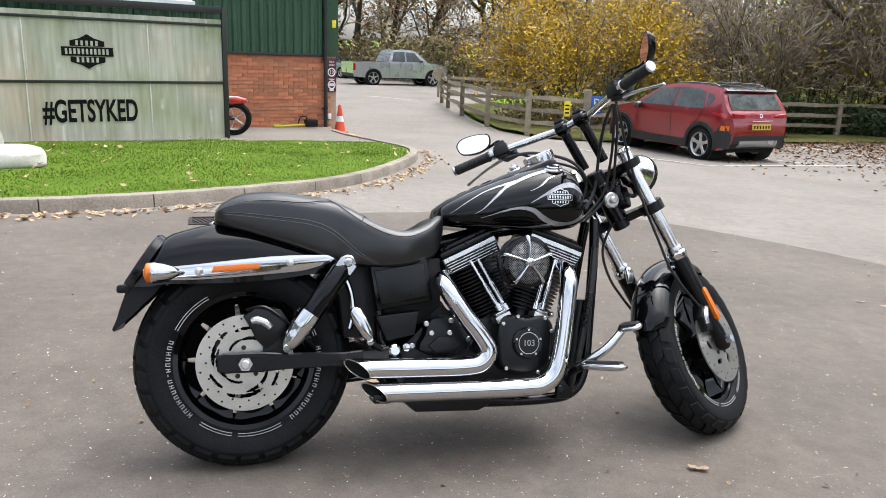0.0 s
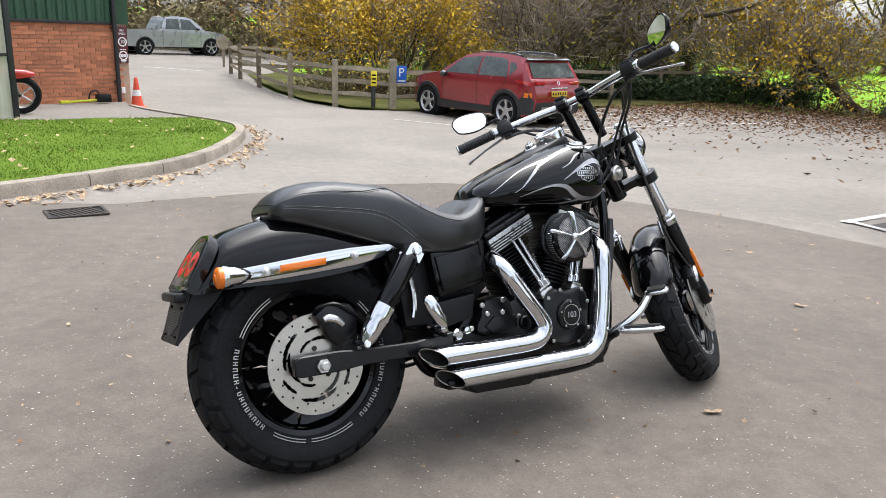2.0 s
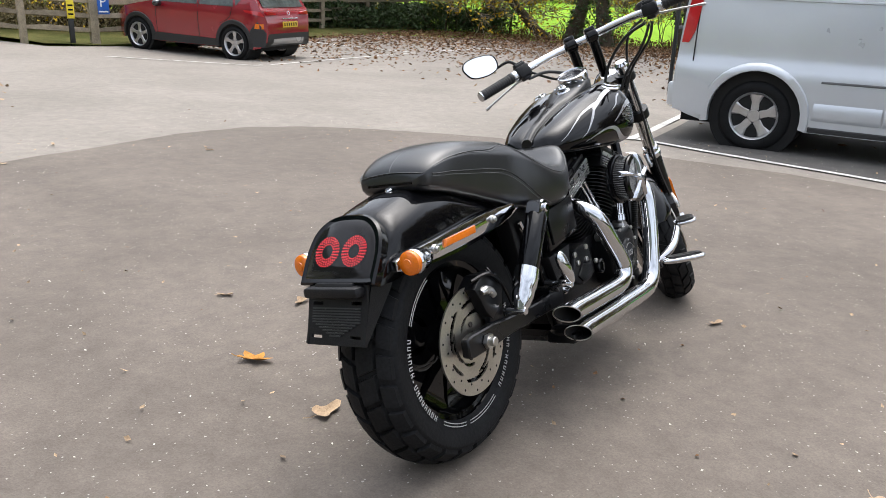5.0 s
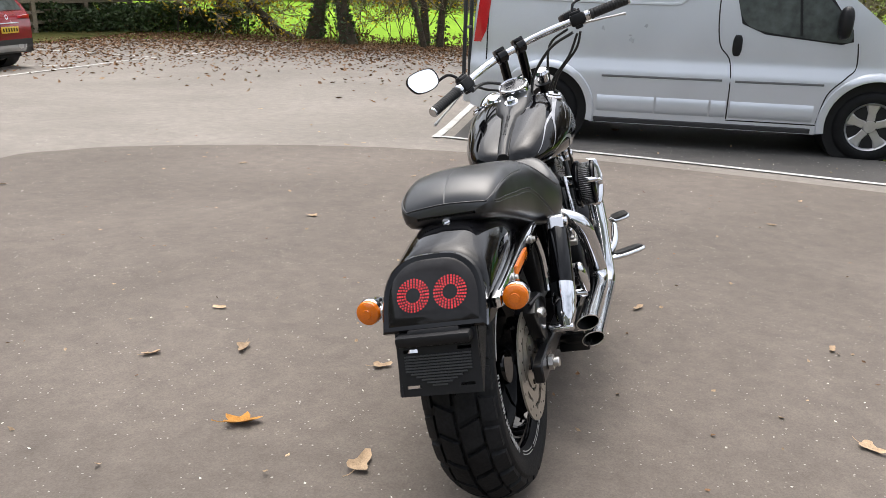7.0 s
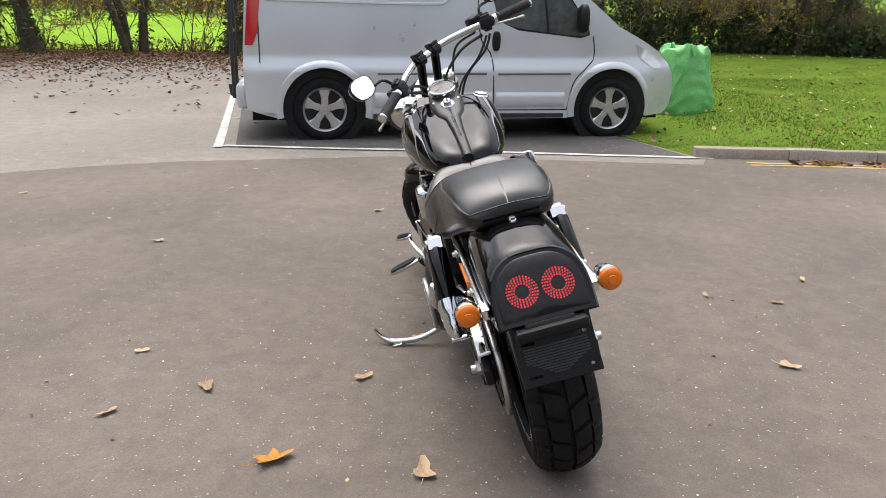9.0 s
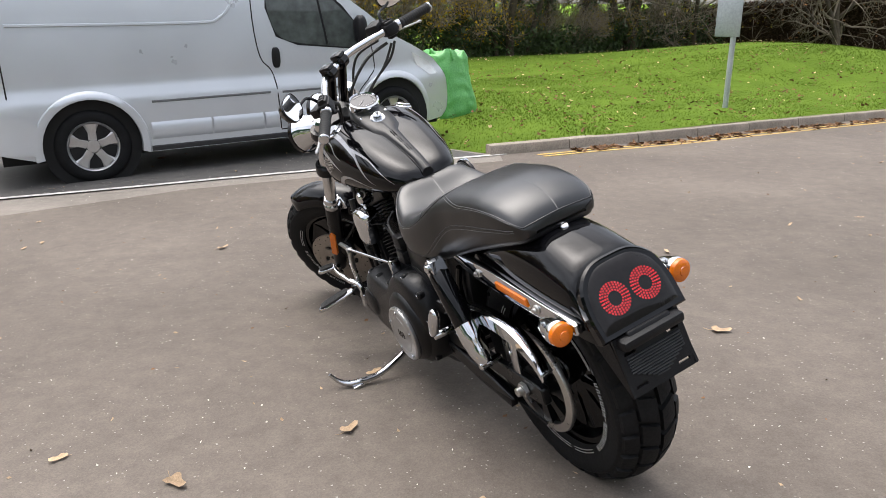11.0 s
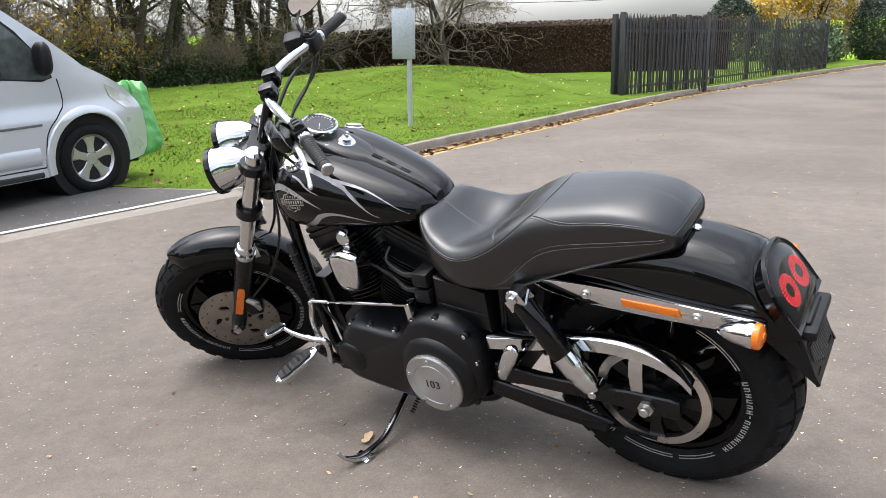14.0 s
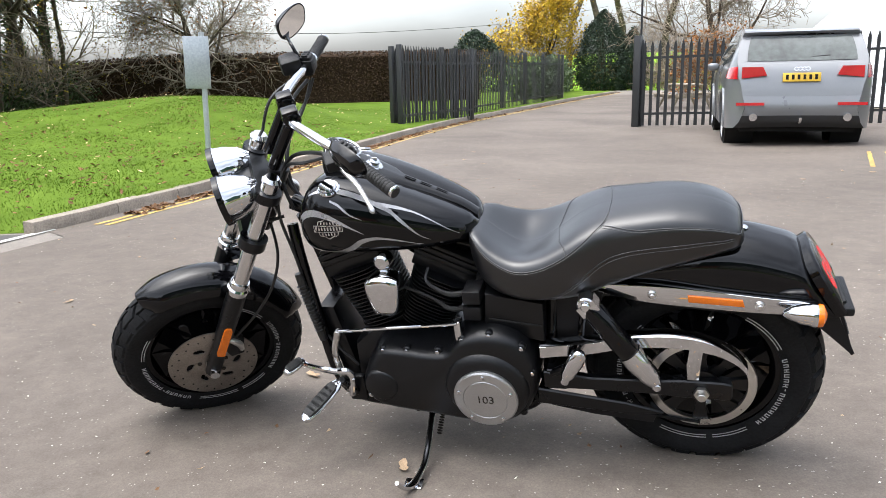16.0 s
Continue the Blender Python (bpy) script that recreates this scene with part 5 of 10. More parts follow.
# cylinders and heads
for name, base, tilt in (("rear_cylinder", V(0.822, 0, 0.457), -25.7), ("front_cylinder", V(0.936, 0, 0.4685), 19.6)):
    m = Matrix.Translation(base) @ Matrix.Rotation(radians(tilt), 4, "Y")
    bm = bmesh.new()
    lathe(bm, [(0, -0.03), (0.060, -0.03), (0.060, 0.21), (0, 0.21)], 24, m)
    cyl = part(name, bm, M["engine_black"], engine, "black finned cylinder")
    for k in range(16):
        fins = bmesh.new()
        z = 0.010 + k * 0.0128
        w = 0.083 + 0.012 * (k / 15)
        poly = []
        for a in range(20):
            t = 2 * math.pi * a / 20
            poly.append((w * math.copysign(abs(math.cos(t)) ** 0.6, math.cos(t)), w * 1.12 * math.copysign(abs(math.sin(t)) ** 0.6, math.sin(t))))
        loft(fins, [[m @ V(x, y, z + h) for x, y in poly] for h in (0, 0.0032)])
        part("cooling_fin", fins, M["engine_black"], cyl, "thin black cooling fin")
    head = bmesh.new()
    box(head, -0.099, 0.099, -0.112, 0.070, 0.205, 0.243, 0.004, m)
    box(head, -0.1015, 0.1015, -0.114, 0.075, 0.243, 0.262, 0.005, m)
    box(head, -0.098, 0.098, -0.110, 0.078, 0.263, 0.283, 0.008, m)
    box(head, -0.088, 0.088, -0.096, 0.075, 0.281, 0.298, 0.012, m)
    box(head, -0.003, 0.003, -0.1125, -0.100, 0.262, 0.284, 0.001, m)
    rocker = bike_part("rocker_box", head, M["engine_black"], "black rocker box")
    bolts = bmesh.new()
    for k in (-0.068, 0.055):
        cylinder(bolts, m @ V(k, -0.094, 0.283), m.to_3x3() @ V(0, -0.5, 1), 0.009, 0.012, 10, 0.002)
    pieces(part("rocker_bolt", bolts, M["denim_black"], rocker, "black rocker box bolt"))
    for z, h in ((0.2455, 0.0145), (0.2365, 0.003), (0.2275, 0.003), (0.2185, 0.003), (0.2095, 0.0025)):
        edge = bmesh.new()
        box(edge, -0.1005 + (0.262 - z) * 0.25, 0.1005 - (0.262 - z) * 0.25, -0.1175, -0.111, z, z + h, 0.0008, m)
        part("fin_highlight", edge, M["fin_edge"], rocker, "machined bright fin edge", smooth=0)

# pushrod tubes
for pts in (((0.711, 0.648), (0.808, 0.486)), ((0.736, 0.656), (0.831, 0.488)), ((1.012, 0.656), (0.954, 0.488)), ((0.986, 0.664), (0.930, 0.490))):
    bm = bmesh.new()
    (x0, z0), (x1, z1) = pts
    a, b = V(x0, -0.128, z0), V(x1, -0.150, z1)
    d = (b - a).normalized()
    L = (b - a).length
    lathe(bm, [(0, 0), (0.006, 0), (0.006, L * 0.45), (0.008, L * 0.47), (0.008, L * 0.86), (0.0125, L * 0.88), (0.0125, L), (0, L)], 16, axis_to(a, d))
    part("pushrod_tube", bm, M["chrome"], engine, "chrome pushrod tube")
bm = bmesh.new()
for x, u in ((0.822, -0.5), (0.942, 0.36)):
    m = axis_to((x, -0.140, 0.452), (u, 0, 1))
    box(bm, -0.028, 0.028, -0.028, 0.028, 0.0, 0.026, 0.005, m)
    box(bm, -0.021, 0.021, -0.021, 0.021, 0.026, 0.036, 0.004, m)
pieces(part("tappet_block", bm, M["brushed"], engine, "bright tappet block"))

# cam cover with round badge
bm = side_prism(rounded([(0.795, 0.44), (0.83, 0.475), (0.89, 0.465), (0.95, 0.472), (0.985, 0.44), (0.985, 0.36), (0.965, 0.30), (0.90, 0.275), (0.83, 0.285), (0.795, 0.33)]), -0.09, -0.178, 0.016, 3)
cam_cover = part("cam_cover", bm, M["engine_black"], engine, "satin black cam cover")
bm = bmesh.new()
lathe(bm, [(0, 0), (0.052, 0), (0.052, 0.010), (0.047, 0.015), (0.034, 0.0155), (0.033, 0.018), (0, 0.018)], 40, axis_to((0.893, -0.176, 0.382), (0, -1, 0)))
bike_part("timer_cover", bm, M["denim_black"], "round black timer cover")
bm = bmesh.new()
lathe(bm, [(0.0335, 0.0185), (0.0355, 0.0185), (0.0355, 0.0165), (0.0335, 0.0165)], 40, axis_to((0.893, -0.176, 0.382), (0, -1, 0)), closed=True)
for k in range(5):
    a = 2 * math.pi * (k + 0.25) / 5
    cylinder(bm, (0.893 + 0.043 * math.cos(a), -0.190, 0.382 + 0.043 * math.sin(a)), (0, -1, 0), 0.004, 0.003, 8)
bike_part("timer_ring", bm, M["brushed"], "bright ring and screws on the timer cover")
face_r = Matrix.Rotation(radians(90), 4, "X")
face_l = Matrix.Rotation(radians(180), 4, "Z") @ Matrix.Rotation(radians(90), 4, "X")
text_mesh("timer_number", "103", 0.028, 0.0008, M["white_mark"], bike, Matrix.Translation((0.893, -0.1948, 0.382)) @ face_r, label="pale number 103")
bm = bmesh.new()
for x, z in ((0.81, 0.445), (0.86, 0.468), (0.955, 0.462), (0.978, 0.42), (0.975, 0.33), (0.82, 0.30), (0.93, 0.285)):
    cylinder(bm, (x, -0.176, z), (0, -1, 0), 0.0065, 0.007, 10, 0.0015)
pieces(bike_part("cover_screw", bm, M["brushed"], "bright cam cover screws"))

# gearbox cover
bm = side_prism(rounded([(0.535, 0.36), (0.555, 0.41), (0.575, 0.46), (0.66, 0.465), (0.685, 0.41), (0.70, 0.36), (0.62, 0.335)], 2), -0.08, -0.152, 0.012)
gear = part("gearbox_cover", bm, M["engine_black"], engine, "black gearbox end cover")
bm = side_prism([(0.565, 0.375), (0.60, 0.405), (0.65, 0.405), (0.672, 0.375), (0.64, 0.35), (0.59, 0.35)], -0.15, -0.160, 0.004)
bike_part("gearbox_boss", bm, M["engine_black"], "raised gearbox boss")
bm = bmesh.new()
for x, z in ((0.558, 0.445), (0.640, 0.455), (0.700, 0.395), (0.512, 0.375), (0.575, 0.415), (0.635, 0.415)):
    cylinder(bm, (x, -0.150, z), (0, -1, 0), 0.009, 0.010, 12, 0.002)
pieces(bike_part("gearbox_bolt", bm, M["brushed"], "bright gearbox bolts"))
bm = bmesh.new()
lathe(bm, [(0, 0.0), (0.024, 0), (0.025, 0.012), (0.021, 0.016), (0.021, 0.014), (0, 0.014)], 24, axis_to((0.725, -0.150, 0.372), (0, -1, 0)))
box(bm, 0.721, 0.729, -0.170, -0.162, 0.358, 0.386)
bike_part("oil_filler", bm, M["denim_black"], "black oil filler plug")
bm = bmesh.new()
lathe(bm, [(0, 0), (0.020, 0), (0.020, 0.02), (0.014, 0.026), (0, 0.026)], 18, axis_to((0.455, -0.145, 0.362), (0, -1, 0)))
lathe(bm, [(0, 0), (0.012, 0), (0.012, 0.02), (0, 0.022)], 14, axis_to((0.492, -0.145, 0.372), (0, -1, 0)))
pieces(bike_part("pivot_cap", bm, M["chrome"], "chrome swingarm pivot caps"))

# air cleaner with five bright spokes
C = V(0.866, -0.185, 0.645)
bm = bmesh.new()
lathe(bm, [(0, 0), (0.080, 0), (0.084, 0.006), (0.084, 0.018), (0.078, 0.022), (0, 0.022)], 48, axis_to(C, (0, -1, 0)))
lathe(bm, [(0.070, 0.078), (0.082, 0.074), (0.084, 0.068), (0.082, 0.062), (0.072, 0.062)], 48, axis_to(C, (0, -1, 0)), closed=True)
air = bike_part("air_cleaner", bm, M["black_paint"], "round black air cleaner with bright spokes")
bm = bmesh.new()
lathe(bm, [(0.074, 0.02), (0.074, 0.066)], 48, axis_to(C, (0, -1, 0)))
lathe(bm, [(0.073, 0.070), (0.04, 0.074), (0, 0.075)], 48, axis_to(C, (0, -1, 0)))
part("filter_mesh", bm, M["filter"], air, "dark gauze under silver wire", smooth=180)
wires = bmesh.new()
for k in range(60):
    a = 2 * math.pi * k / 60
    p = C + V(0.0748 * math.cos(a), 0, 0.0748 * math.sin(a))
    tube(wires, [p + V(0, -0.022, 0), p + V(0, -0.064, 0)], 0.0010, 4, 1)
for k in range(25):
    u = -0.066 + 0.0055 * k
    h = math.sqrt(max(0, 0.070 ** 2 - u * u))
    for a, b in ((V(u, 0, -h), V(u, 0, h)), (V(-h, 0, u), V(h, 0, u))):
        r = Matrix.Rotation(radians(45), 3, "Y")
        tube(wires, [C + V(0, -0.0755, 0) + r @ a, C + V(0, -0.0755, 0) + r @ b], 0.0009, 4, 1)
bike_part("filter_wire", wires, M["mesh"], "crossed filter wires", smooth=180)["kind"] = "stuff"
bm = bmesh.new()
for k in range(5):
    a = radians(92 + 72 * k)
    d, s = V(math.cos(a), 0, math.sin(a)), V(-math.sin(a), 0, math.cos(a))
    loft(bm, [[C + d * t + s * (w * u) + V(0, y + 0.004 * q, 0) for u, q in ((-1, 2.2), (-0.75, 0.6), (-0.35, -0.7), (0, -1.1), (0.35, -0.7), (0.75, 0.6), (1, 2.2))] for t, w, y in ((0.012, 0.0060, -0.090), (0.05, 0.0062, -0.088), (0.078, 0.0085, -0.082), (0.085, 0.0088, -0.074), (0.088, 0.0085, -0.055))], closed=False)
lathe(bm, [(0, 0.094), (0.012, 0.093), (0.016, 0.086), (0.016, 0.078), (0, 0.078)], 24, axis_to(C, (0, -1, 0)))
part("spoke_star", bm, M["chrome"], air, "five bright air cleaner spokes", smooth=70)

# exhaust: two short chrome pipes with slash-cut ends
for pts, label in (([(0.640, -0.115, 0.600), (0.605, -0.165, 0.592), (0.612, -0.215, 0.555), (0.665, -0.228, 0.475), (0.722, -0.230, 0.402), (0.742, -0.230, 0.362), (0.722, -0.230, 0.328), (0.672, -0.230, 0.316), (0.55, -0.230, 0.314), (0.355, -0.230, 0.314)], "short upper chrome exhaust pipe"),
                   ([(1.030, -0.105, 0.640), (1.030, -0.165, 0.628), (1.022, -0.215, 0.585), (1.008, -0.228, 0.49), (0.990, -0.230, 0.365), (0.968, -0.230, 0.290), (0.925, -0.230, 0.254), (0.86, -0.230, 0.246), (0.65, -0.230, 0.243), (0.408, -0.230, 0.242)], "long lower chrome exhaust pipe")):
    bm = bmesh.new()
    n = len(pts)
    rings = tube(bm, pts, [0.020, 0.024] + [0.029] * 3 + [0.031] * (n - 5), 24, 8, caps=False)
    end = rings[-1]
    zc, yc = sum(v.co.z for v in end) / 24, sum(v.co.y for v in end) / 24
    for v in end:
        v.co.x += 0.9 * (zc - v.co.z) + 0.9 * (yc - v.co.y) - 0.028
    pipe = bike_part("exhaust_pipe", bm, M["chrome"], label, smooth=80)
    bm = bmesh.new()
    tip = [V(*v) for v in [(pts[-1][0], pts[-1][1] + 0.0285 * math.cos(t), pts[-1][2] + 0.0285 * math.sin(t)) for t in (2 * math.pi * k / 24 for k in range(24))]]
    tipped = [p + V(0.9 * (pts[-1][2] - p.z) + 0.9 * (pts[-1][1] - p.y) - 0.026, 0, 0) for p in tip]
    deep = [V(p.x + 0.16, p.y, p.z) for p in tip]
    loft(bm, [tipped, deep], caps=(False, True))
    part("pipe_bore", bm, M["black_gap"], pipe, "dark exhaust mouth", smooth=80)
    bm = bmesh.new()
    lip = [[p + (p - V(p.x, pts[-1][1], pts[-1][2])).normalized() * o + V(x, 0, 0) for p in tipped] for o, x in ((0.0, 0.004), (0.0028, 0.0), (0.0028, -0.004), (0.0, -0.004))]
    loft(bm, lip, caps=(False, False))
    part("pipe_lip", bm, M["brushed"], pipe, "polished slash-cut lip", smooth=60)

# frame tubes
for name, pts, r in (("frame_downtube", [(1.20, 0.035, 0.80), (1.185, 0.06, 0.68), (1.155, 0.085, 0.45), (1.135, 0.09, 0.28), (1.09, 0.09, 0.205), (0.98, 0.10, 0.185), (0.70, 0.11, 0.185), (0.52, 0.11, 0.20), (0.45, 0.11, 0.27), (0.42, 0.11, 0.40), (0.40, 0.10, 0.62)], 0.018),):
    for s in (-1, 1):
        bm = bmesh.new()
        tube(bm, [(x, y * s, z) for x, y, z in pts], r, 12, 6)
        bike_part(name, bm, M["black_paint"], "gloss black frame tube")
bm = bmesh.new()
tube(bm, [(1.20, 0, 0.86), (1.05, 0, 0.80), (0.80, 0, 0.75), (0.60, 0, 0.70), (0.35, 0, 0.66)], 0.026, 12)
cylinder(bm, PIVOT + STEER_AXIS * 0.57, STEER_AXIS, 0.036, 0.15, 20, 0.004)
bike_part("frame_backbone", bm, M["black_paint"], "black frame backbone and steering head")
# regulator hose and coiled line up the right downtube
bm = bmesh.new()
tube(bm, [(1.165, -0.115, 0.70), (1.145, -0.125, 0.56), (1.125, -0.12, 0.44), (1.10, -0.11, 0.30)], 0.012, 10)
for k in range(16):
    t = k / 15
    lathe(bm, [(0.011, -0.002), (0.0155, 0), (0.011, 0.002)], 14, axis_to((1.142 - 0.022 * t, -0.124 + 0.003 * t, 0.545 - 0.115 * t), (-0.18, 0, -1)))
bike_part("ribbed_conduit", bm, M["hose"], "ribbed black conduit along the downtube")
bm = bmesh.new()
tube(bm, [(1.185, 0.10, 0.66), (1.168, 0.105, 0.54), (1.150, 0.105, 0.42)], 0.013, 10)
for k in range(14):
    t = k / 13
    lathe(bm, [(0.012, -0.002), (0.0175, 0), (0.012, 0.002)], 14, axis_to((1.180 - 0.026 * t, 0.104, 0.62 - 0.16 * t), (-0.16, 0, -1)))
bike_part("ribbed_conduit", bm, M["hose"], "ribbed black conduit along the downtube")
bm = side_prism([(1.06, 0.24), (1.12, 0.24), (1.16, 0.52), (1.11, 0.52)], -0.07, 0.07, 0.006)
bike_part("regulator", bm, M["denim_black"], "black finned voltage regulator")

# right side box and lower cover
bm = side_prism([(0.372, 0.626), (0.556, 0.658), (0.578, 0.520), (0.396, 0.486)], -0.09, -0.166, 0.010)
boxr = bike_part("side_box", bm, M["black_paint"], "black battery side cover")
bm = side_prism([(0.385, 0.612), (0.545, 0.640), (0.562, 0.535), (0.408, 0.505)], -0.165, -0.174, 0.005)
part("raised_panel", bm, M["denim_black"], boxr, "raised satin panel")
bm = side_prism([(0.393, 0.470), (0.536, 0.487), (0.522, 0.410), (0.43, 0.390)], -0.09, -0.155, 0.008)
bike_part("lower_cover", bm, M["black_plastic"], "black plastic lower cover")
# left side cover, coil
bm = side_prism([(0.585, 0.635), (0.420, 0.605), (0.425, 0.475), (0.60, 0.505)], 0.08, 0.160, 0.010)
boxl = bike_part("side_cover", bm, M["denim_black"], "satin black left side cover")
bm = side_prism([(0.578, 0.555), (0.43, 0.535), (0.432, 0.529), (0.579, 0.549)], 0.157, 0.1625, 0.001)
part("cover_seam", bm, M["black_gap"], boxl, "dark seam across the cover")
bm = bmesh.new()
box(bm, 0.595, 0.648, 0.10, 0.175, 0.605, 0.648, 0.006)
box(bm, 0.598, 0.652, 0.10, 0.175, 0.552, 0.596, 0.006)
coil = bike_part("ignition_coil", bm, M["black_plastic"], "black ignition coil pack")
for z0, e in ((0.625, (0.76, 0.10, 0.685)), (0.575, (0.93, 0.11, 0.66))):
    bm = bmesh.new()
    tube(bm, [(0.65, 0.14, z0), (0.70, 0.145, z0), (0.76, 0.13, z0 + 0.03), e], [0.009, 0.008, 0.005, 0.005], 8)
    part("plug_lead", bm, M["hose"], coil, "black spark plug lead")

# primary case, derby cover
PRIMARY = [(0.998, 0.340), (0.965, 0.415), (0.925, 0.465), (0.86, 0.474), (0.76, 0.464), (0.70, 0.472), (0.655, 0.520), (0.58, 0.538), (0.50, 0.515), (0.455, 0.450), (0.447, 0.36), (0.475, 0.27), (0.54, 0.218), (0.64, 0.212), (0.76, 0.228), (0.90, 0.246), (0.965, 0.262), (0.993, 0.295)]
bm = bmesh.new()
poly = rounded(PRIMARY)
cx, cz = 0.72, 0.355
rings = []
for k, y in ((1.0, 0.085), (1.0, 0.165), (0.985, 0.190), (0.955, 0.208), (0.90, 0.220), (0.80, 0.227)):
    rings.append([(cx + (x - cx) * k, y, cz + (z - cz) * k) for x, z in poly])
loft(bm, rings)
primary = bike_part("primary_cover", bm, M["engine_black"], "satin black primary drive cover", smooth=60)
bm = bmesh.new()
lathe(bm, [(0, 0.19), (0.128, 0.19), (0.126, 0.222), (0.114, 0.238), (0.096, 0.246), (0, 0.246)], 48, axis_to((0.597, 0, 0.352), YAX))
part("clutch_dome", bm, M["engine_black"], primary, "rounded clutch bulge", smooth=60)
bm = bmesh.new()
lathe(bm, [(0, 0.19), (0.058, 0.19), (0.054, 0.226), (0.046, 0.234), (0, 0.235)], 36, axis_to((0.925, 0, 0.343), YAX))
part("engine_sprocket_bulge", bm, M["engine_black"], primary, "rounded front bulge", smooth=60)
bm = bmesh.new()
DC = V(0.594, 0.244, 0.337)
lathe(bm, [(0, 0), (0.093, 0), (0.095, 0.004), (0.095, 0.012), (0.090, 0.016), (0.066, 0.017), (0.0645, 0.0155), (0.063, 0.017), (0, 0.0175)], 56, axis_to(DC, YAX))
derby = part("derby_cover", bm, M["alloy"], primary, "brushed round derby cover")
bm = bmesh.new()
for k in range(5):
    a = radians(90 + 72 * k)
    cylinder(bm, DC + V(0.080 * math.cos(a), 0.016, 0.080 * math.sin(a)), YAX, 0.006, 0.004, 10, 0.001)
pieces(bike_part("derby_screw", bm, M["chrome"], "chrome derby cover screws"))
text_mesh("derby_number", "103", 0.036, 0.0008, M["iron"], bike, Matrix.Translation((DC.x, DC.y + 0.0178, DC.z)) @ face_l, label="dark number 103")
bm = bmesh.new()
for x, z in ((0.905, 0.460), (0.83, 0.462), (0.735, 0.462), (0.655, 0.508), (0.575, 0.525), (0.485, 0.485), (0.462, 0.40), (0.50, 0.255), (0.83, 0.245), (0.975, 0.29)):
    cylinder(bm, (x, 0.185, z), YAX, 0.013, 0.022, 14, 0.003)
pieces(part("cover_boss", bm, M["engine_black"], primary, "screw boss on the cover rim"))
bm = bmesh.new()
for x, z in ((0.905, 0.460), (0.83, 0.462), (0.735, 0.462), (0.655, 0.508), (0.575, 0.525), (0.485, 0.485), (0.462, 0.40), (0.975, 0.29)):
    cylinder(bm, (x, 0.207, z), YAX, 0.007, 0.005, 10, 0.001)
pieces(bike_part("cover_screw", bm, M["chrome"], "chrome primary cover screws"))

# horn cover
bm = bmesh.new()
rings = []
for y, k in ((0.13, 0.92), (0.165, 1.0), (0.185, 0.97), (0.196, 0.86), (0.200, 0.6)):
    rings.append([(0.878 + (x - 0.878) * k, y, 0.632 + (z - 0.632) * k) for x, z in rounded([(0.832, 0.690), (0.878, 0.705), (0.925, 0.690), (0.935, 0.655), (0.922, 0.592), (0.903, 0.570), (0.855, 0.570), (0.838, 0.592), (0.825, 0.655)], 4)])
loft(bm, rings)
horn = bike_part("horn_cover", bm, M["chrome"], "chrome horn cover", smooth=60)
bm = bmesh.new()
cylinder(bm, (0.875, 0.12, 0.735), YAX, 0.024, 0.05, 20, 0.006)
box(bm, 0.862, 0.888, 0.14, 0.16, 0.695, 0.735, 0.004)
part("horn_bracket", bm, M["chrome"], horn, "chrome horn bracket")

# belt guard and belt
bm = bmesh.new()
line = [(0.44, 0.450), (0.30, 0.470), (0.20, 0.492), (0.08, 0.500), (-0.02, 0.483), (-0.085, 0.447), (-0.118, 0.408)]
rings = []
for i, (x, z) in enumerate(smooth_line(line, 5)):
    h = 0.020 if x > 0.2 else 0.020 - 0.01 * clamp((0.0 - x) / 0.12, 0, 1)
    x, z = float(x), float(z)
    rings.append([(x, 0.135, z + h), (x, 0.160, z + h), (x, 0.170, z + h * 0.7), (x, 0.172, z - h), (x, 0.168, z - h), (x, 0.165, z + h * 0.5), (x, 0.135, z + h * 0.8)])
loft(bm, rings)
guard = bike_part("belt_guard", bm, M["chrome"], "chrome belt guard", smooth=50)
bm = side_prism([(-0.005, 0.48), (0.030, 0.487), (0.040, 0.42), (0.038, 0.37), (0.006, 0.37), (0.002, 0.42)], 0.156, 0.166, 0.003)
part("guard_stay", bm, M["chrome"], guard, "chrome belt guard stay")
bm = bmesh.new()
for z0, z1 in ((0.472, 0.45), (0.195, 0.245)):
    loft(bm, [[V(x, 0.120 + 0.012 * u, z + 0.004 * q) for u, q in ((-1, -1), (1, -1), (1, 1), (-1, 1))] for x, z in ((0.0, z0), (0.46, z1))])
bike_part("drive_belt", bm, M["rubber"], "black toothed drive belt")
bm = side_prism([(0.13, 0.205), (0.30, 0.225), (0.47, 0.26), (0.47, 0.29), (0.28, 0.26), (0.12, 0.235)], 0.135, 0.16, 0.004)
bike_part("lower_belt_guard", bm, M["black_plastic"], "black lower belt guard")

# foot controls
bm = bmesh.new()
tube(bm, [(1.075, -0.10, 0.215), (1.06, -0.15, 0.25), (1.045, -0.20, 0.285), (1.05, -0.24, 0.305)], [0.016, 0.015, 0.014, 0.012], 10)
box(bm, 1.01, 1.07, -0.145, -0.125, 0.19, 0.29, 0.006)
cylinder(bm, (1.02, -0.145, 0.225), (0, -1, 0), 0.011, 0.012, 12, 0.002)
mount = bike_part("footpeg_mount", bm, M["denim_black"], "black forward footpeg mount")


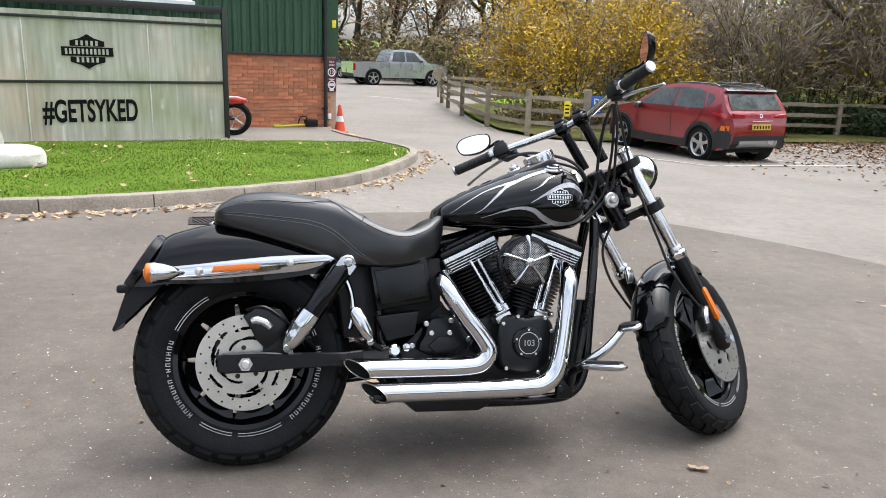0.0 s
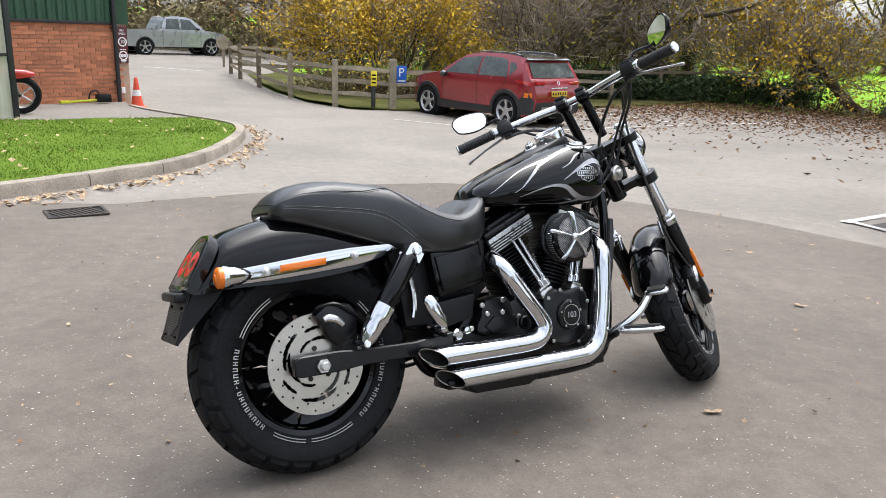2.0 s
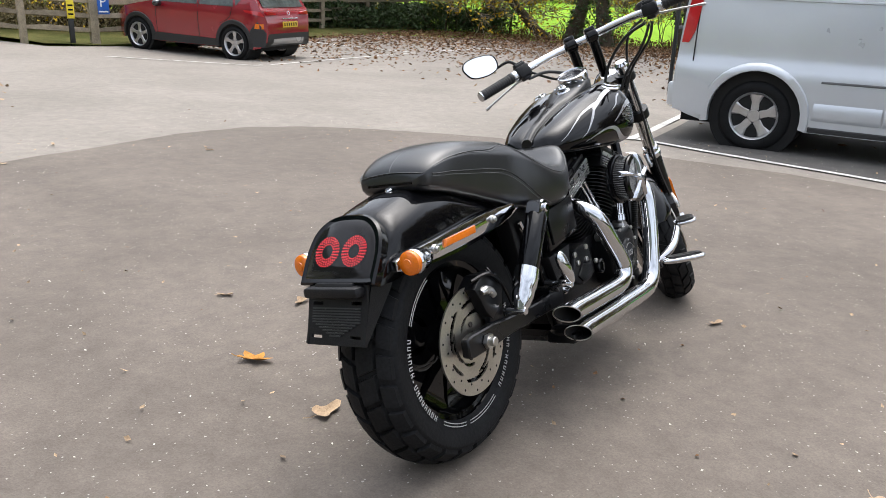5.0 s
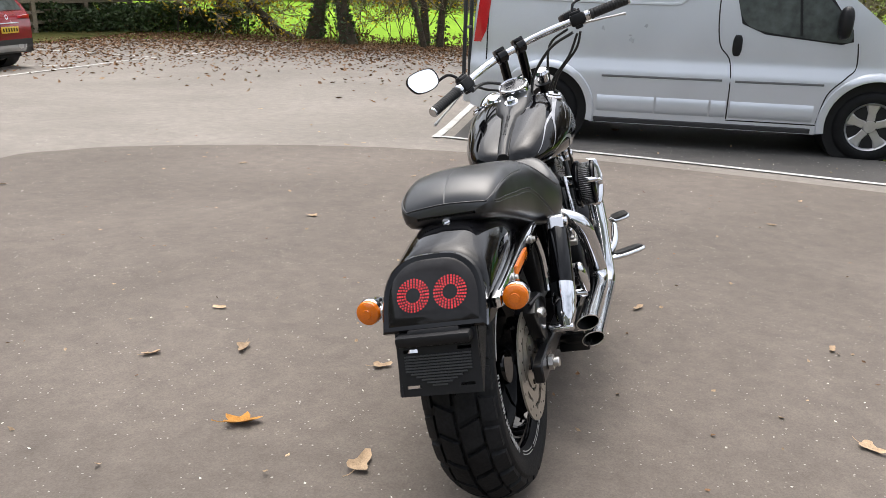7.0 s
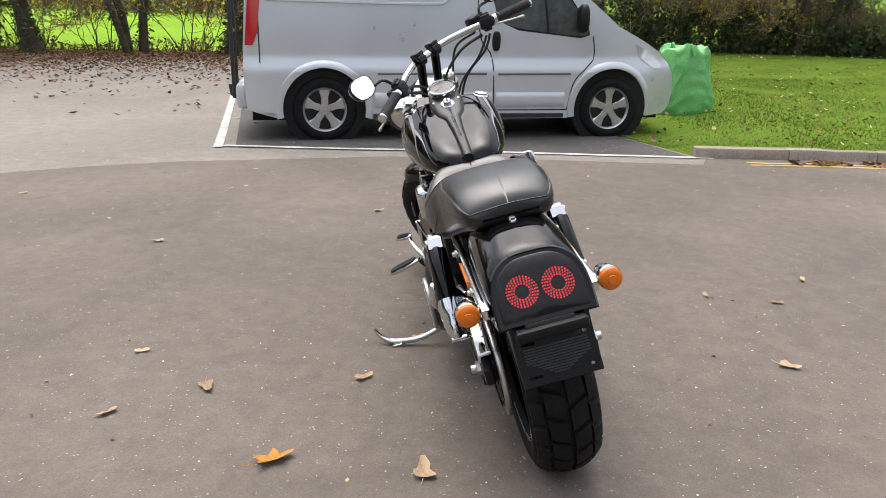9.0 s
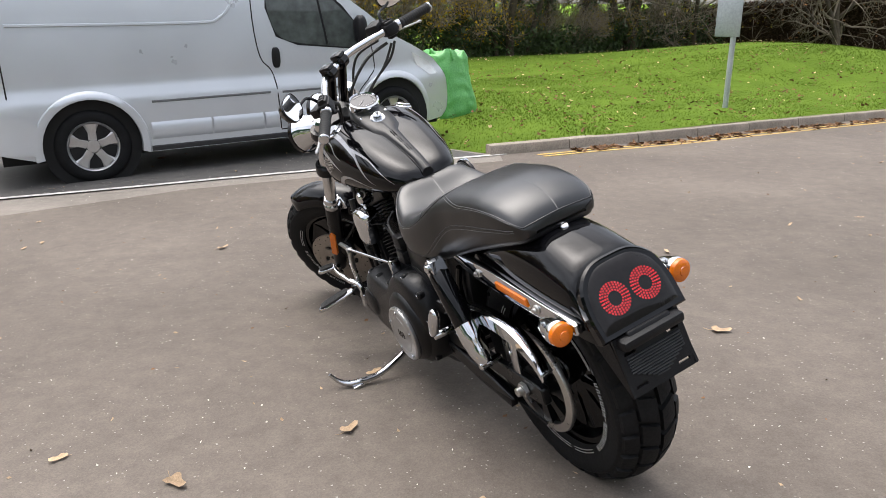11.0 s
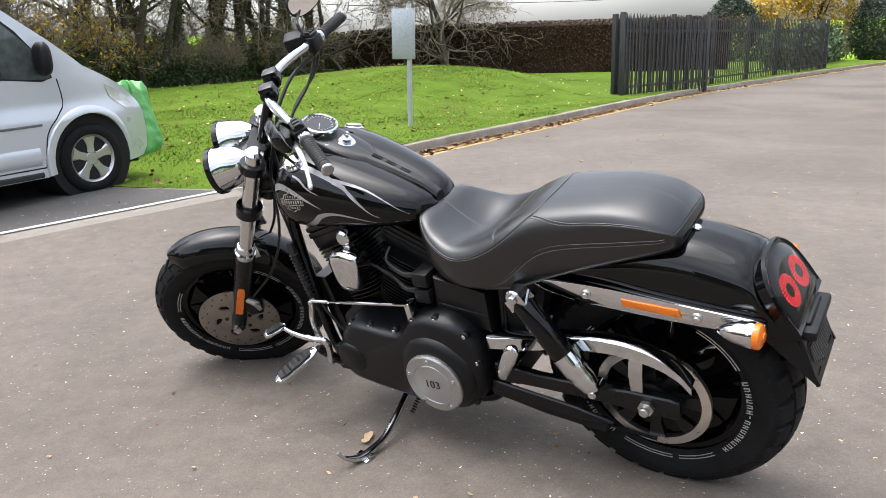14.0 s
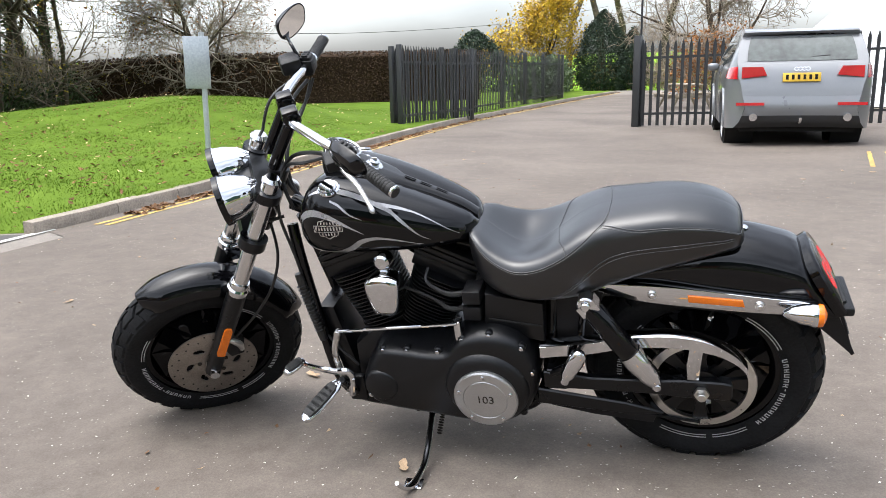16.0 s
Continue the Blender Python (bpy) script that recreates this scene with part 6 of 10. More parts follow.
def peg(a, b, w, h, up, label, parent):
    """An oval foot peg with a rubber pad on top."""
    a, b, up = V(*a), V(*b), V(*up).normalized()
    d = (b - a).normalized()
    s = d.cross(up).normalized()
    L = (b - a).length
    bm = bmesh.new()
    rings = []
    for t, k in ((0, 0.5), (0.12, 0.85), (0.35, 1.0), (0.75, 1.0), (0.93, 0.8), (1.0, 0.45)):
        rings.append([a + d * (L * t) + s * (w * k * math.cos(q)) + up * (h * k * math.sin(q)) for q in (2 * math.pi * i / 16 for i in range(16))])
    loft(bm, rings)
    p = part("footpeg", bm, M["chrome"], parent, label, smooth=60)
    bm = bmesh.new()
    rings = []
    for t, k in ((0.12, 0.5), (0.2, 0.75), (0.4, 0.86), (0.75, 0.84), (0.9, 0.6)):
        rings.append([a + d * (L * t) + s * (w * k * u) + up * (h * q) for u, q in ((-1, 0.4), (-0.85, 1.16), (0.85, 1.16), (1, 0.4))])
    loft(bm, rings)
    for i in range(5):
        t = 0.28 + 0.12 * i
        q = a + d * (L * t) + up * (h * 1.16)
        loft(bm, [[q + s * (w * 0.7 * u) + d * (0.004 * v) + up * e for u, v, e in ((-1, -1, 0), (1, -1, 0), (1, 1, 0), (-1, 1, 0))] for e in (0, 0.003)])
    bike_part("peg_rubber", bm, M["grip_rubber"], "ribbed rubber peg pad")
    return p


peg((1.055, -0.245, 0.312), (1.150, -0.365, 0.318), 0.029, 0.014, (0, 0, 1), "chrome right footpeg", mount)
bm = bmesh.new()
tube(bm, [(1.055, -0.20, 0.30), (1.095, -0.245, 0.335), (1.14, -0.262, 0.372), (1.19, -0.262, 0.425)], [0.014, 0.015, 0.014, 0.012], 12)
part("brake_pedal", bm, M["chrome"], mount, "chrome brake pedal arm")
peg((1.185, -0.250, 0.432), (1.228, -0.318, 0.442), 0.027, 0.012, (-0.35, 0, 1), "chrome brake pedal pad", mount)
bm = bmesh.new()
tube(bm, [(1.085, 0.10, 0.215), (1.055, 0.16, 0.26), (1.04, 0.22, 0.335), (1.045, 0.245, 0.37)], [0.016, 0.015, 0.014, 0.012], 10)
box(bm, 1.02, 1.08, 0.125, 0.15, 0.215, 0.31, 0.006)
mount_l = bike_part("footpeg_mount", bm, M["denim_black"], "black forward footpeg mount")
peg((1.050, 0.250, 0.370), (1.125, 0.380, 0.318), 0.026, 0.012, (-0.1, 0.3, 1), "chrome left footpeg", mount_l)
bm = bmesh.new()
tube(bm, [(1.03, 0.225, 0.30), (1.02, 0.225, 0.38), (1.062, 0.245, 0.402), (1.12, 0.262, 0.428), (1.165, 0.265, 0.452)], [0.010, 0.012, 0.010, 0.008, 0.008], 10)
part("shift_lever", bm, M["chrome"], mount_l, "chrome gear lever")
peg((1.150, 0.255, 0.448), (1.182, 0.320, 0.442), 0.018, 0.011, (-0.2, 0, 1), "chrome gear lever peg", mount_l)
bm = bmesh.new()
tube(bm, [(1.035, 0.215, 0.525), (1.060, 0.215, 0.45), (1.050, 0.215, 0.36), (1.03, 0.215, 0.295)], [0.010, 0.010, 0.010, 0.012], 10)
cylinder(bm, (1.035, 0.205, 0.525), YAX, 0.010, 0.022, 12, 0.002)
part("shift_arm", bm, M["brushed"], mount_l, "bright shift arm")
bm = bmesh.new()
tube(bm, [(1.037, 0.218, 0.530), (0.665, 0.205, 0.560)], 0.0045, 8, 1)
box(bm, 0.655, 0.675, 0.17, 0.205, 0.50, 0.565, 0.004)
part("shift_rod", bm, M["chrome"], mount_l, "slim chrome shift rod")

# folded passenger pegs
for s in (-1, 1):
    bm = bmesh.new()
    a, b = V(0.312, 0.232 * s, 0.500), V(0.365, 0.238 * s, 0.405)
    d = (b - a).normalized()
    rings = []
    for t, w, h in ((0, 0.010, 0.008), (0.1, 0.020, 0.013), (0.4, 0.023, 0.016), (0.8, 0.020, 0.015), (1, 0.010, 0.010)):
        c = a + (b - a) * t
        q = d.cross(V(0, 1, 0))
        rings.append([c + q * (w * math.cos(u)) + V(0, h * math.sin(u), 0) for u in (2 * math.pi * i / 16 for i in range(16))])
    loft(bm, rings)
    cylinder(bm, b + V(0, 0, -0.008), (0, -s, 0), 0.012, 0.09, 12, 0.002)
    bike_part("passenger_peg", bm, M["chrome"], "folded chrome passenger peg", smooth=60)
bm = bmesh.new()
for s in (-1, 1):
    tube(bm, [(0.36, 0.165 * s, 0.40), (0.42, 0.15 * s, 0.36), (0.46, 0.12 * s, 0.33)], 0.012, 10)
pieces(bike_part("peg_bracket", bm, M["denim_black"], "black passenger peg bracket"))

# inner fender flash beside the shock, belly pan, side stand
for s in (-1, 1):
    bm = bmesh.new()
    tube(bm, [(0.295, 0.125 * s, 0.60), (0.318, 0.13 * s, 0.54), (0.325, 0.13 * s, 0.47), (0.318, 0.13 * s, 0.43)], 0.010, 10)
    bike_part("frame_rail", bm, M["chrome"] if s < 0 else M["black_paint"], "curved rear frame rail")
    bm = side_prism([(0.25, 0.64), (0.40, 0.64), (0.40, 0.40), (0.30, 0.40), (0.285, 0.52)], s * 0.06, s * 0.115, 0.008)
    bike_part("inner_fender", bm, M["black_plastic"], "black inner fender")
bm = side_prism([(0.50, 0.188), (0.53, 0.162), (0.74, 0.160), (0.79, 0.185), (0.86, 0.172), (0.87, 0.195), (0.50, 0.210)], -0.14, 0.08, 0.006)
bike_part("belly_bracket", bm, M["denim_black"], "black lower frame bracket")
bm = bmesh.new()
tube(bm, [(0.395, -0.20, 0.245), (0.40, -0.15, 0.24), (0.45, -0.12, 0.22)], 0.02, 10)
box(bm, 0.38, 0.44, -0.215, -0.12, 0.205, 0.235, 0.006)
bike_part("exhaust_bracket", bm, M["denim_black"], "black exhaust bracket")
bm = bmesh.new()
tube(bm, [(0.815, 0.10, 0.185), (0.805, 0.18, 0.172), (0.795, 0.26, 0.150), (0.790, 0.33, 0.138), (0.790, 0.40, 0.146), (0.797, 0.441, 0.156), (0.808, 0.470, 0.180), (0.814, 0.488, 0.212)],
     [0.013, 0.011, 0.011, 0.011, 0.012, 0.012, 0.008, 0.006], 12, 6)
stand = bike_part("side_stand", bm, M["chrome"], "chrome side stand resting on the tarmac", smooth=60)
bm = bmesh.new()
for k in range(9):
    lathe(bm, [(0.006, -0.002), (0.009, 0), (0.006, 0.002)], 10, axis_to((0.785, 0.115 + 0.008 * k, 0.158 - 0.004 * k), (0, 1, -0.5)))
part("stand_spring", bm, M["iron"], stand, "dark coil spring")
bm = bmesh.new()
box(bm, 0.770, 0.825, 0.395, 0.435, 0.134, 0.144, 0.003)
part("stand_foot", bm, M["chrome"], stand, "flat stand foot")


# ---- kerbs and painted lines ----
def offset(line, d):
    out = []
    for i, p in enumerate(line):
        a, b = np.array(line[max(i - 1, 0)]), np.array(line[min(i + 1, len(line) - 1)])
        t = (b - a) / np.linalg.norm(b - a)
        out.append((p[0] - t[1] * d, p[1] + t[0] * d))
    return out


def strip(name, line, width, lift, mat, label, gaps=0.0):
    """A painted line on the tarmac, worn away here and there."""
    bm = bmesh.new()
    pts = [tuple(p) for p in smooth_line(line, max(2, int(8 / len(line)) + 2))] if len(line) > 2 else \
        [(line[0][0] + (line[1][0] - line[0][0]) * i / 24, line[0][1] + (line[1][1] - line[0][1]) * i / 24) for i in range(25)]
    a, b = offset(pts, width / 2), offset(pts, -width / 2)
    prev = None
    for i, (p, q) in enumerate(zip(a, b)):
        j = 0.008 * noise.noise((p[0] * 5, p[1] * 5, 3))
        cur = [bm.verts.new((x + j, y + j, ground_z(x, y) + lift)) for x, y in (p, q)]
        if prev and noise.noise((p[0] * 1.7, p[1] * 1.7, 9)) > -0.75 + gaps:
            bm.faces.new((prev[0], prev[1], cur[1], cur[0]))
        prev = cur
    for f in bm.faces:
        f.normal_update()
        if f.normal.z < 0:
            f.normal_flip()
    return tagged(part(name, bm, mat, None, smooth=0), label, "", "", "structure")


strip("bay_line", [(4.45, 5.62), (9.3, 7.5)], 0.09, 0.013, M["line"], "worn white painted parking bay line")
strip("bay_line", [(4.55, 5.60), (4.66, 4.3), (4.76, 3.6), (4.9, 2.0), (5.02, 0.85)], 0.085, 0.013, M["line"], "worn white painted line along the parking bays")
strip("bay_line", [(2.75, 16.75), (4.88, 14.75)], 0.10, 0.013, M["line"], "white painted parking bay line beside the red car")
strip("bay_line", [(4.85, 14.75), (7.0, 15.6), (10.5, 17.0), (14.0, 17.6)], 0.10, 0.013, M["line"], "white painted line along the far bays")
strip("bay_line", [(7.6, 15.9), (6.2, 19.2)], 0.10, 0.013, M["line"], "white painted parking bay line among leaves")
strip("bay_line", [(10.4, 17.0), (9.0, 20.2)], 0.10, 0.013, M["line"], "white painted parking bay line among leaves")
strip("bay_line", [(-3.4, 31.5), (-1.2, 30.3)], 0.10, 0.013, M["line"], "faded white line on the drive")
strip("yellow_line", offset(verge_line[3:], -0.22), 0.055, 0.013, M["yellow_line"], "worn double yellow line beside the verge kerb")
strip("yellow_line", offset(verge_line[3:], -0.34), 0.055, 0.013, M["yellow_line"], "worn double yellow line beside the verge kerb")
for i in range(7):
    strip("hatch_line", [(-0.62 - 0.2 * i, -7.0), (-0.75 - 0.26 * i, -5.2)], 0.05, 0.013, M["yellow_line"], "yellow painted hatching on tarmac")
strip("drive_edge_line", [(-2.2, 17.0), (-1.6, 15.6), (-1.0, 14.4)], 0.07, 0.013, M["yellow_line"], "pale yellow line beside the grass island")

bays = [(4.6, 5.5), (9.2, 7.3), (10.3, 3.05), (9.5, 2.85), (7.6, 2.25), (6.35, 1.77), (5.6, 1.35), (5.0, 1.02)]
sheet("parking_bay", bays, 0.8, lambda x, y: ground_z(x, y) + 0.006, M["bay_tarmac"], "dark worn parking bay under the van")


def kerb_run(name, line, label, height=0.11, width=0.13, length=0.9, flip=1):
    """Concrete kerb stones, one object each, end to end along a line."""
    run = thing(name, label, "", kind="structure")
    d = [0.0]
    for a, b in zip(line, line[1:]):
        d.append(d[-1] + math.hypot(b[0] - a[0], b[1] - a[1]))

    def at(s):
        for i in range(len(d) - 1):
            if s <= d[i + 1] or i == len(d) - 2:
                t = (s - d[i]) / (d[i + 1] - d[i])
                return Vector((line[i][0] + (line[i + 1][0] - line[i][0]) * t, line[i][1] + (line[i + 1][1] - line[i][1]) * t))
    s = 0.0
    while s + length < d[-1]:
        p, q = at(s + 0.006), at(s + length - 0.006)
        bm = bmesh.new()
        n = 5
        rings = []
        for i in range(n):
            c = at(s + 0.006 + (length - 0.012) * i / (n - 1))
            t = (at(min(s + length, d[-1])) - at(s)).normalized()
            o = Vector((-t.y, t.x)) * flip
            g = ground_z(c.x, c.y)
            j = 0.006 * noise.noise((c.x * 4, c.y * 4, 1))
            prof = [(0, -0.08), (0.004, height - 0.03 + j), (0.018, height + j), (width, height + 0.004 + j), (width + 0.004, -0.08)]
            rings.append([(c.x + o.x * w, c.y + o.y * w, g + h) for w, h in prof])
        loft(bm, rings)
        part("kerb_stone", bm, M["kerb"], run)
        s += length
    return run


kerb_run("island_kerb", island_line, "weathered concrete kerb round the grass island", flip=1)
kerb_run("verge_kerb", verge_line, "weathered concrete kerb along the grass verge", flip=1, height=0.1)

island_poly = offset(island_line, 0.10)[:71] + [(-1.6, 13.75), (-2.3, 13.2), (-3.2, 12.75), (-3.8, 12.75), (-6.0, 11.1), (-9.5, 8.5), (-13, 6.0)]
verge_poly = [(5.08, 1.0)] + offset(verge_line, 0.10)[1:] + [(36, -36), (36, 0), (24, 7), (20, 4.5), (12, 3.2), (9.5, 2.8), (7.6, 2.2), (6.35, 1.72), (5.6, 1.30)]


def lawn_z(x, y):
    m = 0.56 * math.exp(-((x - 13.2) / 4.6) ** 2 - ((y + 8.6) / 3.6) ** 2) + 0.25 * math.exp(-((x - 17) / 6) ** 2 - ((y + 6) / 5) ** 2)
    edge = clamp((x - 7.4 - max(-y - 3, 0) * 0.25) / 3.0, 0, 1) if y < 1 else 1
    rough = 0.015 * noise.noise((x * 0.9, y * 0.9, 4))
    near_road = clamp((y + 2) / 3, 0, 1)
    return ground_z(x, y) + 0.105 * (1 - 0.97 * near_road * clamp((y + 0.2), 0, 1)) + m * edge + rough


sheet("island_lawn", island_poly, 0.5, lambda x, y: ground_z(x, y) + 0.10 + 0.02 * noise.noise((x, y, 2)) - 0.012 * clamp((y - 8) / 4, 0, 1), M["grass_ground"], "mown green lawn with fallen leaves inside the kerb")
sheet("verge_lawn", verge_poly, 0.8, lawn_z, M["grass_ground"], "mown green verge with a low grassy mound")


FENCE_VERGE = [(4.6, 19.5), (3.4, 19.15), (2.2, 18.85), (1.4, 20.1), (0.8, 22.5), (0.4, 26), (0.2, 29.5), (3.0, 32), (8, 31), (15, 27), (18, 24.5), (12.4, 22.1)]
sheet("fence_verge", FENCE_VERGE, 0.8, lambda x, y: ground_z(x, y) + 0.04 + 0.05 * noise.noise((x * 0.8, y * 0.8, 6)), M["fence_grass"], "rough grass and dead leaves behind the rail fence")


# ---- more materials for the surroundings ----
M["brick"] = material("red_brick", (0.46, 0.175, 0.088), 0.85, vary=0.25, scale=9, fine=90, bump=0.5, piece=0.28)
M["mortar"] = material("grey_brown_mortar", (0.40, 0.28, 0.20), 0.95, vary=0.2, scale=10, fine=90, bump=0.4)
M["green_steel"] = material("dark_green_coated_steel", (0.024, 0.070, 0.038), 0.45, vary=0.2, scale=2, fine=30)
M["black_steel"] = material("black_powder_coated_steel", (0.016, 0.017, 0.018), 0.5, vary=0.2, scale=4, fine=60)
M["poly"] = material("milky_polycarbonate", (0.62, 0.61, 0.51), 0.16, vary=0.25, tint=(0.74, 0.72, 0.66), scale=1.8, fine=9, coat=0.3, rough_vary=0.1)
M["poly"].node_tree.nodes["Principled BSDF"].inputs["Transmission Weight"].default_value = 0.2
# vertical streaks of reflected light put into the colour, with flutes, down the sheets
flute = M["poly"].node_tree.nodes.new("ShaderNodeMapping")
flute.inputs["Scale"].default_value = (1.6, 1.0, 0.16)
for link in list(M["poly"].node_tree.links):
    if link.from_node.type == "TEX_COORD":
        M["poly"].node_tree.links.new(flute.outputs["Vector"], link.to_socket)
for node in M["poly"].node_tree.nodes:
    if node.type == "TEX_COORD":
        M["poly"].node_tree.links.new(node.outputs["Object"], flute.inputs["Vector"])
# broad warm and green clouding, with pale streaks of reflected light painted running down
n, l = M["poly"].node_tree.nodes, M["poly"].node_tree.links
where = n.new("ShaderNodeTexCoord")
base = n["Principled BSDF"].inputs["Base Color"].links[0].from_socket
cloud, sheen_runs, gaps = n.new("ShaderNodeTexNoise"), n.new("ShaderNodeTexNoise"), n.new("ShaderNodeTexNoise")
for node, size, detail, scale in ((cloud, (0.8, 1, 0.7), 2, 1.1), (sheen_runs, (9.0, 1, 0.22), 3, 1.0), (gaps, (1.1, 1, 1.9), 3, 1.0)):
    place = n.new("ShaderNodeMapping")
    place.inputs["Scale"].default_value = size
    l.new(where.outputs["Object"], place.inputs["Vector"])
    l.new(place.outputs["Vector"], node.inputs["Vector"])
    node.inputs["Scale"].default_value, node.inputs["Detail"].default_value = scale, detail
hues = n.new("ShaderNodeValToRGB")
hues.color_ramp.elements[0].position, hues.color_ramp.elements[0].color = 0.32, (0.66, 0.72, 0.54, 1)
hues.color_ramp.elements[1].position, hues.color_ramp.elements[1].color = 0.68, (1.0, 0.88, 0.80, 1)
hues.color_ramp.elements.new(0.5).color = (0.92, 0.95, 0.90, 1)
l.new(cloud.outputs["Fac"], hues.inputs["Fac"])
tinted = n.new("ShaderNodeMix")
tinted.data_type, tinted.blend_type = "RGBA", "MULTIPLY"
tinted.inputs[0].default_value = 1.0
l.new(base, tinted.inputs[6])
l.new(hues.outputs["Color"], tinted.inputs[7])
marks = []
for node, lo, hi in ((sheen_runs, 0.56, 0.70), (gaps, 0.50, 0.62)):
    mark = n.new("ShaderNodeMapRange")
    mark.inputs["From Min"].default_value, mark.inputs["From Max"].default_value = lo, hi
    l.new(node.outputs["Fac"], mark.inputs["Value"])
    marks.append(mark)
both = n.new("ShaderNodeMath")
both.operation = "MULTIPLY"
for k, mark in enumerate(marks):
    l.new(mark.outputs["Result"], both.inputs[k])
sheen_mix = n.new("ShaderNodeMix")
sheen_mix.data_type = "RGBA"
sheen_mix.inputs[7].default_value = (0.86, 0.86, 0.82, 1)
l.new(both.outputs[0], sheen_mix.inputs[0])
l.new(tinted.outputs[2], sheen_mix.inputs[6])
l.new(sheen_mix.outputs[2], n["Principled BSDF"].inputs["Base Color"])
M["print_black"] = material("black_vinyl_print", (0.006, 0.006, 0.006), 0.6, spec=0.12)
M["joint_clear"] = material("clear_sheet_strip", (0.62, 0.62, 0.57), 0.15, coat=0.5)
M["white_stone"] = material("pale_cast_stone", (0.50, 0.48, 0.43), 0.85, vary=0.15, scale=4, fine=40, bump=0.4)
M["cone_red"] = material("orange_traffic_cone_plastic", (0.62, 0.075, 0.03), 0.55, vary=0.15, scale=6, fine=60)
M["cone_white"] = material("white_reflective_sleeve", (0.70, 0.70, 0.68), 0.5)
M["yellow_plastic"] = material("lime_yellow_plastic", (0.50, 0.52, 0.02), 0.4)
M["red_paint"] = material("bright_red_paint", (0.50, 0.018, 0.012), 0.2, coat=1.0)
M["sign_red"] = material("dark_red_sign_face", (0.075, 0.008, 0.013), 0.45)
M["sign_white"] = material("white_sign_face", (0.75, 0.75, 0.74), 0.45)
M["sign_blue"] = material("blue_sign_face", (0.015, 0.10, 0.42), 0.4)
M["sign_yellow"] = material("yellow_sign_face", (0.75, 0.60, 0.03), 0.45)
M["sign_grey"] = material("bare_aluminium_sign_back", (0.36, 0.39, 0.41), 0.4, 0.5, 0.15, 3, 40)
M["galv"] = material("galvanised_post_steel", (0.42, 0.45, 0.47), 0.42, 0.5, 0.15, 5, 70)
M["fence_wood"] = material("weathered_grey_oak", (0.24, 0.195, 0.14), 0.9, vary=0.35, scale=7, fine=60, bump=0.7, tint=(0.33, 0.28, 0.20), piece=0.2)
M["bark"] = material("dark_tree_bark", (0.055, 0.042, 0.03), 0.95, vary=0.4, scale=6, fine=40, bump=1.0, tint=(0.11, 0.085, 0.055))
M["ivy"] = material("ivy_leaves", (0.04, 0.07, 0.02), 0.6, vary=0.4, scale=3, fine=30, island=0.45)
M["leaf_yellow"] = material("yellow_autumn_leaves", (0.52, 0.34, 0.03), 0.7, vary=0.3, scale=0.8, fine=10, tint=(0.62, 0.42, 0.04), spec=0.15, island=0.4)
M["leaf_olive"] = material("olive_autumn_leaves", (0.24, 0.20, 0.03), 0.7, vary=0.35, scale=0.7, fine=10, tint=(0.36, 0.27, 0.04), spec=0.15, island=0.45)
M["leaf_russet"] = material("russet_autumn_leaves", (0.26, 0.12, 0.045), 0.7, spec=0.15, vary=0.3, scale=0.7, fine=10, island=0.45)
M["leaf_green"] = material("dark_green_leaves", (0.045, 0.075, 0.02), 0.6, vary=0.35, scale=0.8, fine=10, island=0.4)
M["scrub"] = material("brown_winter_scrub", (0.22, 0.17, 0.105), 0.9, vary=0.35, scale=0.5, fine=6, tint=(0.30, 0.25, 0.13), spec=0.1, island=0.5)
M["hedge_brown"] = material("clipped_beech_hedge", (0.072, 0.046, 0.029), 0.9, spec=0.1, vary=0.35, scale=0.8, fine=12, island=0.5)
M["conifer"] = material("dark_conifer_needles", (0.018, 0.036, 0.016), 0.7, vary=0.3, scale=1, fine=10, island=0.4)
M["bag_green"] = material("green_woven_plastic_sack", (0.085, 0.36, 0.085), 0.42, vary=0.25, scale=4, fine=50, bump=0.3, tint=(0.15, 0.44, 0.13))
M["white_sheet"] = material("white_dome_sheeting", (0.74, 0.76, 0.78), 0.5, vary=0.05, scale=0.3, fine=4)
M["van_silver"] = material("silver_van_paint", (0.52, 0.55, 0.585), 0.30, 0.35, 0.07, 1.5, 200, coat=0.6)
M["car_red"] = material("pearl_red_car_paint", (0.24, 0.010, 0.018), 0.24, 0.25, 0.1, 1.5, 200, coat=1.0)
M["car_white"] = material("white_car_paint", (0.165, 0.172, 0.18), 0.3, 0.25, 0.08, 1.5, 100, coat=0.7)
M["car_silver"] = material("silver_grey_car_paint", (0.34, 0.35, 0.36), 0.28, 0.4, 0.08, 1.5, 100, coat=1.0)
M["car_blue"] = material("blue_grey_car_paint", (0.20, 0.24, 0.28), 0.28, 0.4, 0.08, 1.5, 100, coat=1.0)
M["car_black"] = material("gloss_black_car_roof", (0.010, 0.010, 0.011), 0.16, coat=1.0)
M["cladding"] = material("black_plastic_cladding", (0.017, 0.0175, 0.0185), 0.6, vary=0.2, scale=5, fine=100)
M["car_glass"] = material("dark_tinted_car_glass", (0.060, 0.070, 0.067), 0.03, vary=0.4, scale=2.5, fine=12, rough_vary=0.01)
M["wheel_alloy"] = material("silver_alloy_wheel", (0.50, 0.50, 0.51), 0.32, 0.85, 0.1, 8, 90)
M["tail_red"] = material("red_tail_lamp_plastic", (0.42, 0.012, 0.016), 0.12, coat=1.0)
M["plate_yellow"] = material("yellow_number_plate", (0.58, 0.37, 0.03), 0.4)
M["lamp_clear"] = material("clear_lamp_plastic", (0.55, 0.56, 0.56), 0.1, 0.4, coat=1.0)
